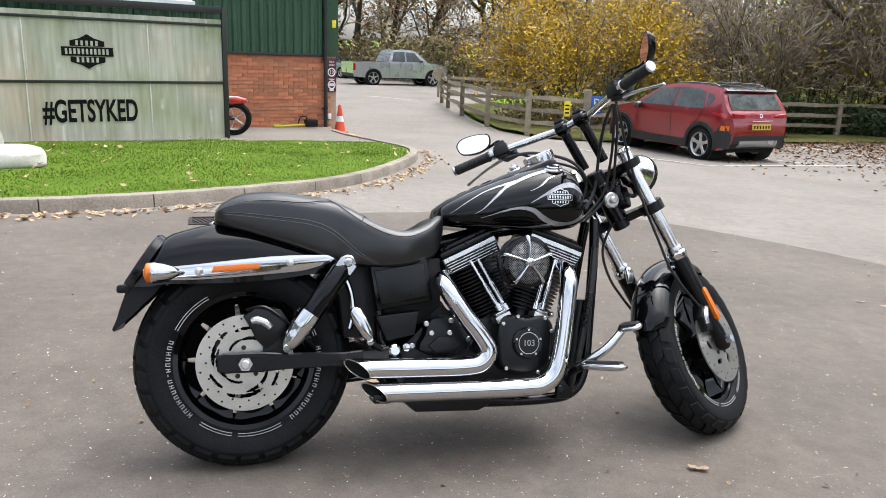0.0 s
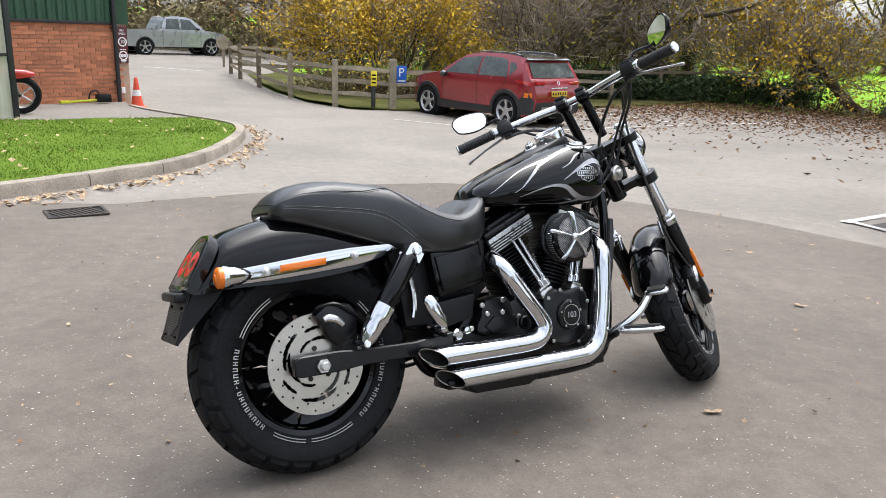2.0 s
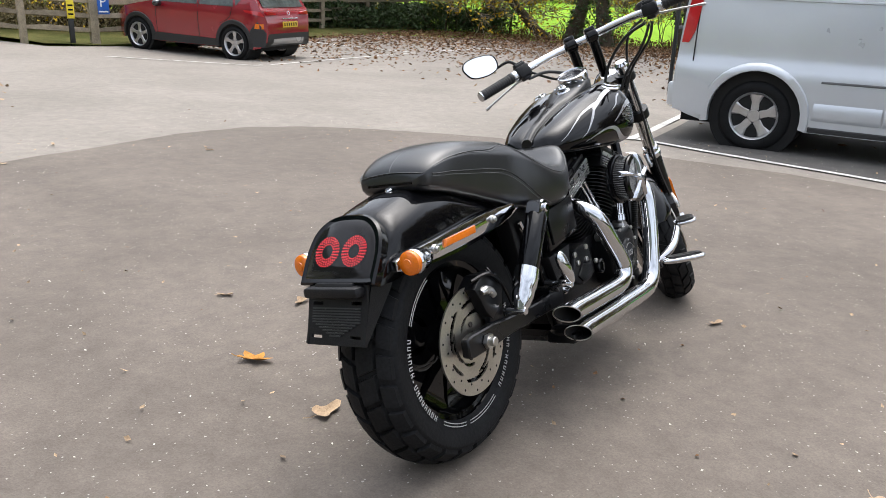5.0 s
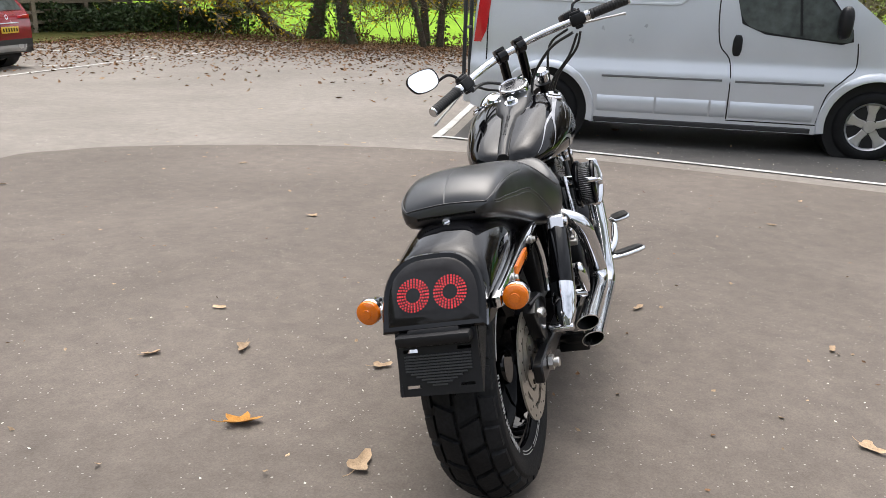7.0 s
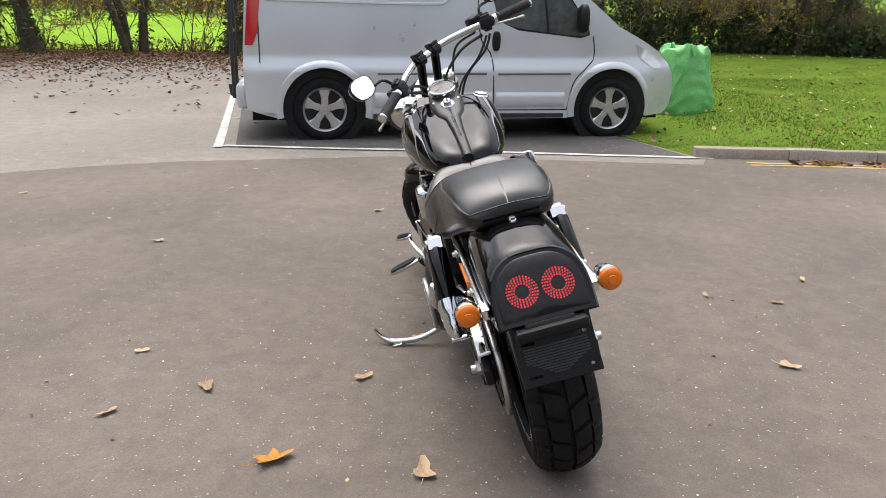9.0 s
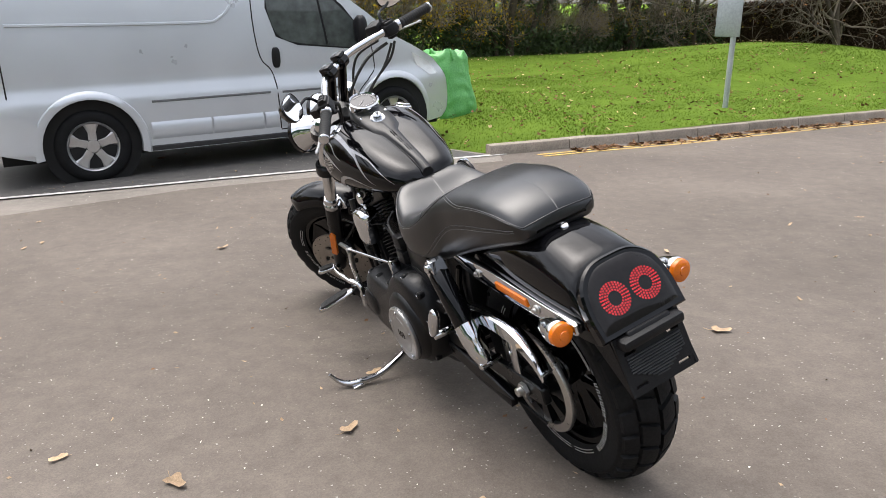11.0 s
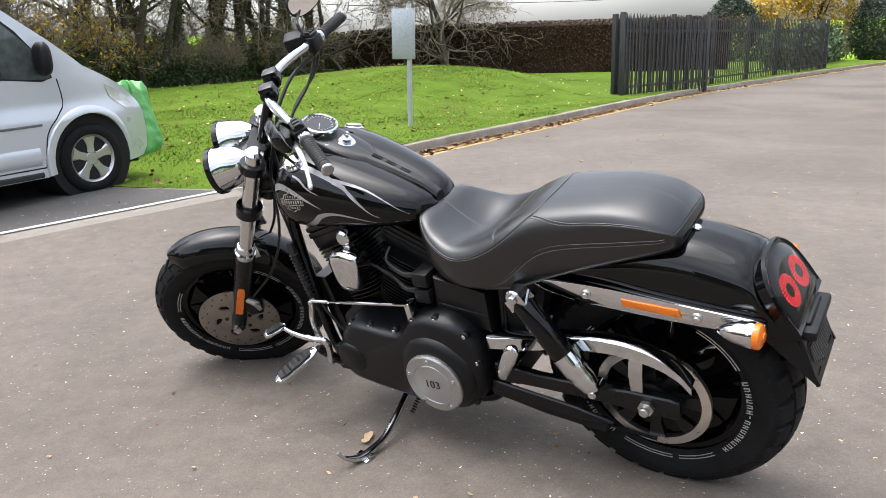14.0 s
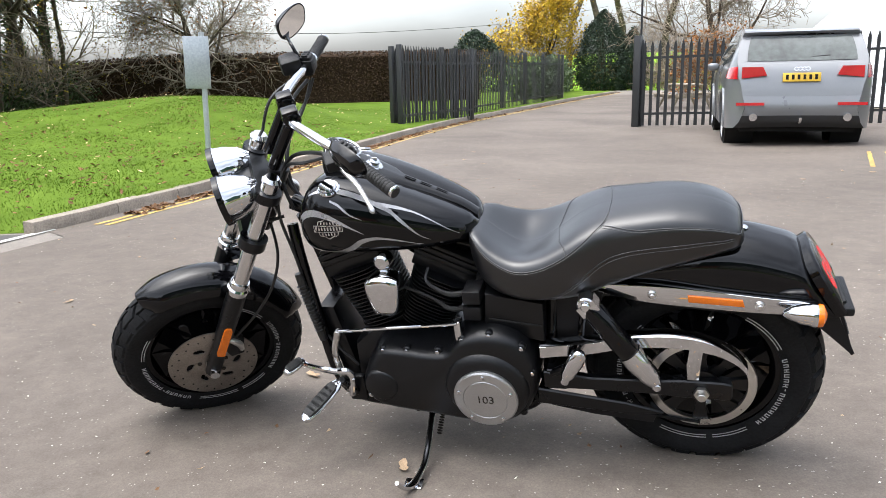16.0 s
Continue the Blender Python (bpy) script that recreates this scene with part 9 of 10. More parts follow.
def rear_plate(parent, x, z, w, h, marks, tilt=0):
    bm = bmesh.new()
    box(bm, -0.008, 0.0, -w / 2, w / 2, -h / 2, h / 2, 0.003, pose(x, 0, z, 0, tilt, 0))
    p = part("number_plate", bm, M["plate_yellow"], parent, "yellow number plate with dark bars")
    bm = bmesh.new()
    for i in range(marks):
        y = -w * 0.38 + w * 0.76 * i / (marks - 1)
        box(bm, -0.011, -0.008, y - w * 0.035, y + w * 0.035, -h * 0.28, h * 0.28, 0, pose(x, 0, z, 0, tilt, 0))
    pieces(part("plate_bar", bm, M["print_black"], p, "dark bars on the plate", smooth=0))


over("rear_window", [(-0.59, 1.075), (-0.49, 1.22), (-0.385, 1.375)], kona_hw, M["car_glass"], kona, "dark rear window", -0.008, k=0.86)
over("skid_plate", [(-0.665, 0.33), (-0.715, 0.40), (-0.725, 0.46)], kona_hw, M["car_silver"], kona, "silver bumper skid plate", -0.010, k=0.72)
for s in (-1, 1):
    bm = bmesh.new()
    loft(bm, [[(x, s * y, z) for y, z in ((0.42, 0.935), (0.70, 0.93), (0.72, 1.00), (0.44, 0.975))] for x in (-0.62, -0.715)])
    part("tail_lamp", bm, M["tail_red"], kona, "thin red tail lamp")
rear_plate(kona, -0.765, 0.74, 0.52, 0.115, 6, 4)
bm = bmesh.new()
tube(bm, [(-0.765, -0.28, 0.86), (-0.768, 0.28, 0.86)], 0.012, 8, 1)
lathe(bm, [(0.03, 0), (0.045, 0), (0.045, 0.008), (0.03, 0.008)], 20, axis_to((-0.715, 0, 0.965), (-1, 0, 0.2)), closed=True)
part("chrome_strip", bm, M["chrome"], kona, "chrome strip and oval emblem")
bm = bmesh.new()
for s in (-1, 1):
    tube(bm, [(-0.1, s * 0.60, 1.52), (0.1, s * 0.62, 1.565), (1.0, s * 0.62, 1.57), (1.2, s * 0.60, 1.53)], 0.014, 8)
pieces(part("roof_rail", bm, M["car_black"], kona, "black roof rail"))


def audi_hw(x, z):
    w = 0.99 - 0.26 * max(0, (z - 1.0) / 0.74) ** 1.25 - 0.05 * max(0, 0.5 - z)
    if x > 3.0:
        w -= 0.2 * ((x - 3.0) / 0.9) ** 2
    if x < -0.4:
        w -= 0.24 * ((-0.4 - x) / 0.6) ** 3
    return max(w, 0.3)


AUDI = dict(hw=audi_hw, paint=M["car_white"], arches=(0.0, 3.0), R=0.375, floor=0.26, flare=0.10, arch_mat=M["car_white"], track=0.86, mirror=(2.1, 1.16), mirror_mat=M["car_white"],
            over=[("diffuser", M["cladding"], [(-0.86, 0.28), (-0.94, 0.36), (-0.98, 0.46)], "dark rear valance"), ("rear_bumper", M["car_white"], [(-0.98, 0.46), (-1.01, 0.58), (-0.98, 0.74)], "white rear bumper"),
                  ("tailgate", M["car_white"], [(-0.98, 0.74), (-0.95, 0.90), (-0.88, 1.10), (-0.82, 1.20)], "white tailgate"), ("rear_pillar", M["car_white"], [(-0.82, 1.20), (-0.66, 1.42), (-0.50, 1.60)], "white rear pillars"),
                  ("roof", M["car_white"], [(-0.50, 1.60), (-0.55, 1.66), (-0.2, 1.71), (0.6, 1.74), (1.4, 1.72), (1.8, 1.64)], "white roof with spoiler"), ("windscreen", M["car_glass"], [(1.8, 1.64), (2.2, 1.42), (2.6, 1.18)], "windscreen"),
                  ("bonnet", M["car_white"], [(2.6, 1.18), (3.2, 1.08), (3.75, 0.92)], "white bonnet"), ("front_bumper", M["car_white"], [(3.75, 0.92), (3.9, 0.65), (3.88, 0.42), (3.75, 0.28)], "white front bumper")],
            panels=[("side_window", [(2.3, 1.18), (1.75, 1.58), (0.95, 1.64), (0.95, 1.18)], M["car_glass"], 0.004, "dark side window"), ("side_window", [(0.88, 1.18), (0.88, 1.64), (0.1, 1.62), (-0.35, 1.50), (-0.45, 1.25)], M["car_glass"], 0.004, "dark rear side window"),
                    ("tail_lamp", [(-0.90, 0.98), (-0.45, 1.00), (-0.55, 1.14), (-0.86, 1.16)], M["tail_red"], 0.006, "red tail lamp corner")],
            seams=[[(0.92, 1.62), (0.92, 0.8), (0.90, 0.42)], [(2.2, 1.15), (2.25, 0.8), (2.2, 0.42)]])
audi = car("large_suv", "silver-white large SUV parked facing the palisade fence", pose(0.58, -8.55, ground_z(0.6, -9.2), 0, 0, -75.0), AUDI)
over("rear_window", [(-0.795, 1.235), (-0.66, 1.42), (-0.535, 1.565)], audi_hw, M["car_glass"], audi, "dark rear window", -0.008, k=0.84)
bm = bmesh.new()
tube(bm, [(-0.75, 0.0, 1.255), (-0.745, -0.2, 1.285), (-0.74, -0.38, 1.30)], 0.012, 6)
part("rear_wiper", bm, M["cladding"], audi, "black rear wiper")
rear_plate(audi, -0.935, 1.00, 0.50, 0.125, 6, 12)
bm = bmesh.new()
for s in (-1, 1):
    loft(bm, [[(x, s * y, z) for y, z in ((0.46, 1.03), (0.80, 0.99), (0.80, 1.15), (0.52, 1.15))] for x in (-0.80, -0.935)])
pieces(part("tail_lamp", bm, M["tail_red"], audi, "large red tail lamp"))
bm = bmesh.new()
for s in (-1, 1):
    tube(bm, [(-0.80, s * 0.62, 0.44), (-1.02, s * 0.62, 0.44)], 0.055, 18, 1)
tube(bm, [(-0.9, 0, 0.36), (-1.06, 0, 0.38), (-1.08, 0, 0.44)], 0.025, 8)
for k in range(4):
    lathe(bm, [(0.022, 0), (0.030, 0), (0.030, 0.006), (0.022, 0.006)], 18, axis_to((-0.925, -0.075 + 0.05 * k, 1.115), (-1, 0, 0.4)), closed=True)
pieces(part("exhaust_tip", bm, M["chrome"], audi, "chrome exhaust tip, tow ball or ring"))
bm = bmesh.new()
for s in (-1, 1):
    box(bm, -1.02, -0.985, min(s * 0.48, s * 0.86), max(s * 0.48, s * 0.86), 0.61, 0.65)
pieces(part("bumper_reflector", bm, M["tail_red"], audi, "red bumper reflector", smooth=0))


def truck_hw(x, z):
    return 0.96 - 0.20 * max(0, (z - 1.15) / 0.75) ** 1.2 - (0.2 * ((x - 3.6) / 0.9) ** 2 if x > 3.6 else 0)


TRUCK = dict(hw=truck_hw, paint=M["car_silver"], arches=(0.0, 3.5), R=0.38, floor=0.38, flare=0.10, arch_mat=M["cladding"], track=0.84, mirror=(2.75, 1.28), mirror_mat=M["car_black"],
             over=[("rear_bumper", M["cladding"], [(-1.10, 0.42), (-1.16, 0.60)], "dark rear bumper"), ("tailgate", M["car_silver"], [(-1.16, 0.60), (-1.14, 1.18)], "silver tailgate"), ("bed_cover", M["car_silver"], [(-1.14, 1.18), (0.3, 1.20), (0.86, 1.22)], "load bed"),
                   ("rear_window", M["car_glass"], [(0.86, 1.22), (1.0, 1.60), (1.15, 1.82)], "cab rear window"), ("roof", M["car_silver"], [(1.15, 1.82), (1.6, 1.88), (2.2, 1.86), (2.5, 1.78)], "silver cab roof"),
                   ("windscreen", M["car_glass"], [(2.5, 1.78), (2.9, 1.45), (3.15, 1.22)], "windscreen"), ("bonnet", M["car_silver"], [(3.15, 1.22), (3.7, 1.16), (4.3, 1.06)], "silver bonnet"), ("front_bumper", M["car_silver"], [(4.3, 1.06), (4.42, 0.8), (4.40, 0.5), (4.3, 0.40)], "front bumper")],
             panels=[("side_window", [(2.85, 1.24), (2.42, 1.70), (1.9, 1.76), (1.9, 1.24)], M["car_glass"], 0.004, "dark side window"), ("side_window", [(1.82, 1.24), (1.82, 1.76), (1.2, 1.74), (1.05, 1.24)], M["car_glass"], 0.004, "dark rear side window"),
                     ("tail_lamp", [(-1.14, 0.75), (-1.02, 0.75), (-1.02, 1.10), (-1.14, 1.10)], M["tail_red"], 0.006, "red tail lamp")],
             seams=[[(1.86, 1.75), (1.86, 0.5)], [(0.92, 1.2), (0.92, 0.5)], [(2.9, 1.2), (2.95, 0.55)]])
tz = ground_z(-3, 44)
truck = car("pickup_truck", "silver grey double cab pickup at the top of the drive", pose(-4.6, 43.0, tz, 0, 0, 27), TRUCK)
truck["category"] = "pickup"


def saloon_hw(x, z):
    return 0.88 - 0.24 * max(0, (z - 0.85) / 0.6) ** 1.2 - (0.2 * ((x - 2.9) / 0.6) ** 2 if x > 2.9 else 0)


SALOON = dict(hw=saloon_hw, paint=M["car_blue"], arches=(0.0, 2.7), R=0.32, floor=0.24, flare=0.08, arch_mat=M["car_blue"], track=0.76, mirror=(1.9, 0.98), mirror_mat=M["car_blue"],
              over=[("rear_bumper", M["car_blue"], [(-0.9, 0.28), (-0.98, 0.6)], "rear bumper"), ("boot", M["car_blue"], [(-0.98, 0.6), (-0.92, 0.92), (-0.4, 0.98)], "boot lid"), ("rear_window", M["car_glass"], [(-0.4, 0.98), (0.1, 1.32)], "rear window"),
                    ("roof", M["car_blue"], [(0.1, 1.32), (0.6, 1.42), (1.2, 1.40)], "roof"), ("windscreen", M["car_glass"], [(1.2, 1.40), (2.0, 0.98)], "windscreen"), ("bonnet", M["car_blue"], [(2.0, 0.98), (2.8, 0.88), (3.4, 0.70)], "bonnet"), ("front_bumper", M["car_blue"], [(3.4, 0.70), (3.5, 0.5), (3.4, 0.28)], "front bumper")],
              panels=[("side_window", [(1.8, 1.0), (1.15, 1.34), (0.75, 1.36), (0.75, 0.98)], M["car_glass"], 0.004, "dark side window"), ("side_window", [(0.68, 0.98), (0.68, 1.36), (0.2, 1.28), (-0.2, 1.0)], M["car_glass"], 0.004, "dark rear side window")],
              seams=[[(0.71, 1.34), (0.71, 0.35)]])
car("saloon_car", "blue grey saloon car parked behind the pickup", pose(-8.6, 53.5, ground_z(-7, 54), 0, 0, -42), SALOON)


# ---- trees and scrub ----
M["twig"] = material("grey_brown_twigs", (0.25, 0.205, 0.155), 0.9, vary=0.3, scale=1.2, fine=14, tint=(0.36, 0.30, 0.23), island=0.25, spec=0.1)


def grow(rng, out, p, d, length, r, lev, top, kids, spread, up, wob=0.16, first=0.34, fine=0.009):
    """One limb as points with radii, and its side limbs."""
    steps = (7, 5, 4, 3, 2)[min(lev, 4)]
    pts, dirs = [(p.copy(), r)], [d.copy()]
    for i in range(steps):
        d = (d + V(rng.gauss(0, wob), rng.gauss(0, wob), rng.gauss(0, wob) + up[min(lev, len(up) - 1)])).normalized()
        p = p + d * (length / steps)
        pts.append((p.copy(), max(fine, r * (1 - 0.72 * (i + 1) / steps))))
        dirs.append(d.copy())
    out.append((lev, pts))
    if lev >= top:
        return
    n = kids[lev]
    for k in range(n):
        f = (first if lev == 0 else 0.2) + ((1 - first) if lev == 0 else 0.8) * (k + rng.random()) / n
        i = min(steps, max(1, round(f * steps)))
        q, rr = pts[i]
        side = dirs[i].orthogonal().normalized()
        side.rotate(Matrix.Rotation(rng.uniform(0, 6.283), 3, dirs[i]))
        a = spread * rng.uniform(0.7, 1.3)
        nd = (dirs[i] * math.cos(a) + side * math.sin(a)).normalized()
        grow(rng, out, q, nd, length * rng.uniform(0.42, 0.68) * (1.25 - 0.55 * f), rr * rng.uniform(0.5, 0.75), lev + 1, top, kids, spread, up, wob * 1.15, first, fine)


def limb_mesh(limbs, vs, fs):
    for lev, pts in limbs:
        k = (8, 5, 4, 3, 3)[min(lev, 4)]
        base, last = len(vs), len(pts) - 1
        for i, (c, r) in enumerate(pts):
            d = (pts[min(i + 1, last)][0] - pts[max(i - 1, 0)][0]).normalized()
            u = d.orthogonal().normalized()
            w = d.cross(u)
            for j in range(k):
                a = 6.2832 * j / k
                vs.append(c + u * (r * math.cos(a)) + w * (r * math.sin(a)))
        for i in range(last):
            for j in range(k):
                a, b = base + i * k + j, base + i * k + (j + 1) % k
                fs.append((a, b, b + k, a + k))
        fs.append(tuple(base + last * k + j for j in range(k)))


def tree(name, label, category, seed, height, r, kids, spread=0.8, up=(0.02, 0.08, 0.06, 0.03), stems=1, lean=(0, 0), leaf=None, leaves=0,
         size=0.06, ivy=0, low=1.0, group="", jitter=0.22, stem_gap=0.25, first=0.34, fine=0.009):
    """Trunk and limbs, twigs, leaves and ivy, each a part, standing at the origin."""
    rng = random.Random(seed)
    ob = thing(name, label, category, group=group)
    limbs = []
    for s in range(stems):
        a = 6.2832 * s / max(stems, 1) + rng.uniform(-0.4, 0.4)
        o = 0 if stems == 1 else stem_gap * rng.uniform(0.4, 1)
        d = V(lean[0] + (0.0 if stems == 1 else 0.35 * low * math.cos(a)), lean[1] + (0.0 if stems == 1 else 0.35 * low * math.sin(a)), 1).normalized()
        grow(rng, limbs, V(o * math.cos(a), o * math.sin(a), -0.15), d, height * rng.uniform(0.75, 1.0) * (0.8 if stems == 1 else 1.0), r * (1 if stems == 1 else rng.uniform(0.5, 0.9)),
             0, len(kids), kids, spread, up, 0.16, first, fine)
    if stems == 1:
        limbs[0][1][0] = (limbs[0][1][0][0], r * 1.45)
    thick = [x for x in limbs if x[0] <= 1]
    thin = [x for x in limbs if x[0] > 1]
    for nm, some, mat in (("trunk", thick, M["bark"]), ("branchwork", thin, M["twig"])):
        if some:
            vs, fs = [], []
            limb_mesh(some, vs, fs)
            o = mesh_of(nm, vs, fs, mat, ob)
            for p in o.data.polygons:
                p.use_smooth = True
    ends = [c for lev, pts in limbs if lev >= len(kids) - 1 for c, _ in pts[1:]]
    if leaves and ends:
        def spot(g):
            c = ends[g.randrange(len(ends))]
            return c.x + g.gauss(0, jitter), c.y + g.gauss(0, jitter), max(0.05, c.z + g.gauss(0, jitter) - 0.04)
        vs, fs = leaf_cloud(spot, leaves, size, seed + 5)
        mesh_of("crown", vs, fs, M[leaf], ob)
    if ivy:
        bark = [(pts[i], pts[i + 1], i) for lev, pts in limbs if lev == 0 for i in range(len(pts) - 1)]

        def climb(g):
            (c0, r0), (c1, r1), i = bark[g.randrange(len(bark))]
            f = g.random()
            c = c0.lerp(c1, f)
            a, q = g.uniform(0, 6.283), (r0 + (r1 - r0) * f) + abs(g.gauss(0, 0.07))
            return c.x + q * math.cos(a), c.y + q * math.sin(a), c.z
        vs, fs = leaf_cloud(climb, ivy, 0.06, seed + 9)
        mesh_of("ivy", vs, fs, M["ivy"], ob)
    return ob


def place(x, y, turn=0.0, size=1.0, z=None):
    return Matrix.Translation((x, y, (ground_z(x, y) if z is None else z) - 0.05)) @ Matrix.Rotation(radians(turn), 4, "Z") @ Matrix.Diagonal((size, size, size, 1))


def stand(ob, spots):
    """The first spot takes the tree itself, the others its copies."""
    x, y, turn, size = spots[0]
    for x2, y2, turn2, size2 in spots[1:]:
        copy_thing(ob, place(x2, y2, turn2, size2, lawn_z(x2, y2) if y2 < 1 and 7 < x2 < 26 else None))
    ob.matrix_world = place(x, y, turn, size, lawn_z(x, y) if y < 1 and 7 < x < 26 else None)


# the row of trees between the car park and the field
stand(tree("ivy_clad_tree", "tall ivy-clad tree with thinning yellow leaves at the car park edge", "tree", 11, 13, 0.23, (7, 6, 5, 4), 0.75, ivy=2600,
           leaf="leaf_olive", leaves=2600, size=0.075, group="trees along the car park edge"),
      [(18.8, 19.3, 0, 1.0), (18.3, 17.3, 140, 0.95), (18.4, 11.3, 250, 1.15), (19.6, 24.4, 70, 0.9), (24.2, -0.2, 30, 1.0), (17.2, 27.5, 200, 1.05), (21.5, 6.5, 300, 1.0)])
stand(tree("multi_stemmed_tree", "several dark tree trunks rising from one stool, few leaves", "tree", 23, 10, 0.2, (6, 5, 5, 4), 0.7, stems=4, low=0.75, first=0.40, ivy=1600,
           leaf="leaf_olive", leaves=2200, size=0.07, group="trees along the car park edge", stem_gap=0.6),
      [(18.9, 14.5, 0, 1.0), (22.6, -4.6, 100, 1.0), (24.6, -9.2, 220, 1.05), (25.6, -12.4, 20, 0.9)])
leaner = tree("leaning_tree", "tree leaning steeply over the leaf-strewn ground with yellow leaves", "tree", 31, 8, 0.2, (8, 6, 5, 4), 0.8, up=(0.015, 0.1, 0.05, 0.03), lean=(-0.85, 0.95),
              leaf="leaf_yellow", leaves=3000, size=0.075)
leaner.matrix_world = place(19.1, 20.4)
oak = tree("oak_tree", "broad old oak with low spreading limbs and olive leaves", "tree", 41, 10, 0.42, (11, 8, 6, 4), 1.05, up=(0.0, 0.0, 0.02, 0.02), leaf="leaf_olive", leaves=6500, size=0.075, ivy=2200, jitter=0.3)
oak.matrix_world = place(14.3, 24.6, 60, 1.0)

# stems and undergrowth behind the verge
stand(tree("slender_tree", "slender dark tree with ivy and few remaining leaves", "tree", 53, 12, 0.17, (11, 7, 5, 3), 0.62, first=0.25, ivy=1800, leaf="leaf_russet", leaves=1100, size=0.06,
           group="trees behind the verge"),
      [(23.5, -6.2, 0, 1.0), (23.2, -2.6, 80, 0.9), (24.2, -7.7, 150, 1.1), (25.4, -10.6, 240, 1.0), (26.2, -13.2, 310, 0.85), (27.5, -9.0, 40, 1.1), (25.5, -4.4, 200, 1.05), (28.0, -12.0, 120, 1.0), (26.6, -1.8, 10, 0.95)])
bare = tree("bare_round_tree", "leafless round-crowned tree with a few russet leaves before the hedge", "tree", 61, 7.6, 0.15, (18, 11, 8, 4), 0.95, up=(0.0, 0.04, 0.03, 0.02), leaf="leaf_russet", leaves=2600, size=0.05, first=0.15, fine=0.007)
bare.matrix_world = place(21.9, -16.3, 30, 1.0)

stand(tree("branchy_tree", "many-branched tree with a haze of olive leaves behind the verge", "tree", 67, 10.5, 0.19, (13, 9, 7, 4), 0.85, first=0.18, ivy=900, leaf="leaf_olive", leaves=4200, size=0.05,
           group="trees behind the verge", jitter=0.4, fine=0.008),
      [(24.6, -3.4, 0, 1.0), (26.4, -6.6, 110, 1.1), (27.2, -10.2, 220, 1.0), (25.2, 1.6, 300, 1.05), (28.6, -13.6, 60, 0.9)])

# bushes
bush = tree("yellow_bush", "large rounded bush full of yellow autumn leaves behind the rail fence", "bush", 71, 3.3, 0.05, (7, 6, 5), 0.6, stems=14, low=2.0, leaf="leaf_yellow", leaves=30000, size=0.047,
            stem_gap=0.9, jitter=0.24)
bush.matrix_world = place(4.2, 24.7)
stand(tree("yellowing_shrub", "thin upright shrub with yellow and olive leaves", "bush", 83, 3.2, 0.03, (6, 5, 4), 0.5, stems=8, low=1.2, leaf="leaf_yellow", leaves=1500, size=0.06, stem_gap=0.5,
           group="shrubs under the trees"),
      [(17.6, 22.6, 0, 1.0), (16.4, 23.3, 90, 1.1), (19.6, 16.1, 200, 0.8), (19.3, 12.9, 40, 0.8), (20.0, 18.6, 300, 0.8), (22.4, -2.9, 120, 0.7), (18.6, 21.9, 10, 0.9), (22.9, -4.2, 250, 0.55), (24.7, -8.6, 160, 0.5), (21.8, -1.2, 60, 0.7)])
stand(tree("bare_shrub", "tangled leafless grey-brown shrub", "bush", 97, 3.6, 0.035, (7, 6, 5), 0.55, stems=10, low=1.6, leaf="leaf_olive", leaves=700, size=0.055, stem_gap=0.7, group="shrubs under the trees"),
      [(7.6, 26.5, 0, 1.0), (9.4, 25.7, 60, 1.1), (11.3, 26.5, 130, 1.2), (12.6, 25.9, 210, 1.0), (14.5, 27.8, 170, 1.2), (20.6, 3.6, 20, 0.9), (22.6, 0.6, 90, 1.0), (23.3, -7.0, 200, 0.45), (25.0, -10.0, 30, 0.5),
       (7.0, 30.5, 220, 1.25), (23.6, -5.6, 140, 0.45), (25.9, -12.6, 280, 0.55)])


def scrub(name, label, line, n, height, width, mat, seed, size=0.09, twigs=0):
    """A belt of undergrowth along a line, ragged on top."""
    def spot(g):
        t = g.random() * (len(line) - 1)
        i = int(t)
        f = t - i
        x = line[i][0] + (line[i + 1][0] - line[i][0]) * f + g.uniform(-width, width)
        y = line[i][1] + (line[i + 1][1] - line[i][1]) * f + g.uniform(-width, width)
        top = height * (0.65 + 0.6 * noise.noise((x * 0.45, y * 0.45, seed)))
        return x, y, ground_z(x, y) + max(0.02, top * g.random() ** 0.7)
    vs, fs = leaf_cloud(spot, n, size, seed)
    g = random.Random(seed + 1)
    for _ in range(twigs):
        x, y, z = spot(g)
        z0 = ground_z(x, y)
        d = V(g.gauss(0, 0.35), g.gauss(0, 0.35), 1).normalized() * (z - z0) * 1.35
        limb_mesh([(4, [(V(x, y, z0), 0.014), (V(x, y, z0) + d * 0.6, 0.010), (V(x, y, z0) + d + V(g.gauss(0, 0.1), g.gauss(0, 0.1), 0), 0.005)])], vs, fs)
    return tagged(mesh_of(name, vs, fs, mat), label, "undergrowth", "", "stuff")


scrub("bramble_thicket", "low dark green ivy and bramble thicket at the edge of the leaves", [(7.5, 25.2), (10, 24.6), (12.6, 24.2), (15.0, 23.9), (17.0, 23.2), (18.2, 22.0)], 17000, 1.25, 0.8, M["ivy"], 3, 0.06)
scrub("undergrowth", "dark green undergrowth at the foot of the trees", [(22.4, 1.5), (22.6, -3.4), (23.6, -6.4), (25.4, -10.2), (26.8, -13.8)], 26000, 2.1, 1.0, M["leaf_green"], 5, 0.065, 500)
scrub("winter_scrub", "brown winter scrub at the wood's edge", [(-14, 57), (-7, 55), (-0.5, 49), (6, 43), (14, 38), (22, 36)], 17000, 3.8, 2.2, M["scrub"], 7, 0.16, 2500)
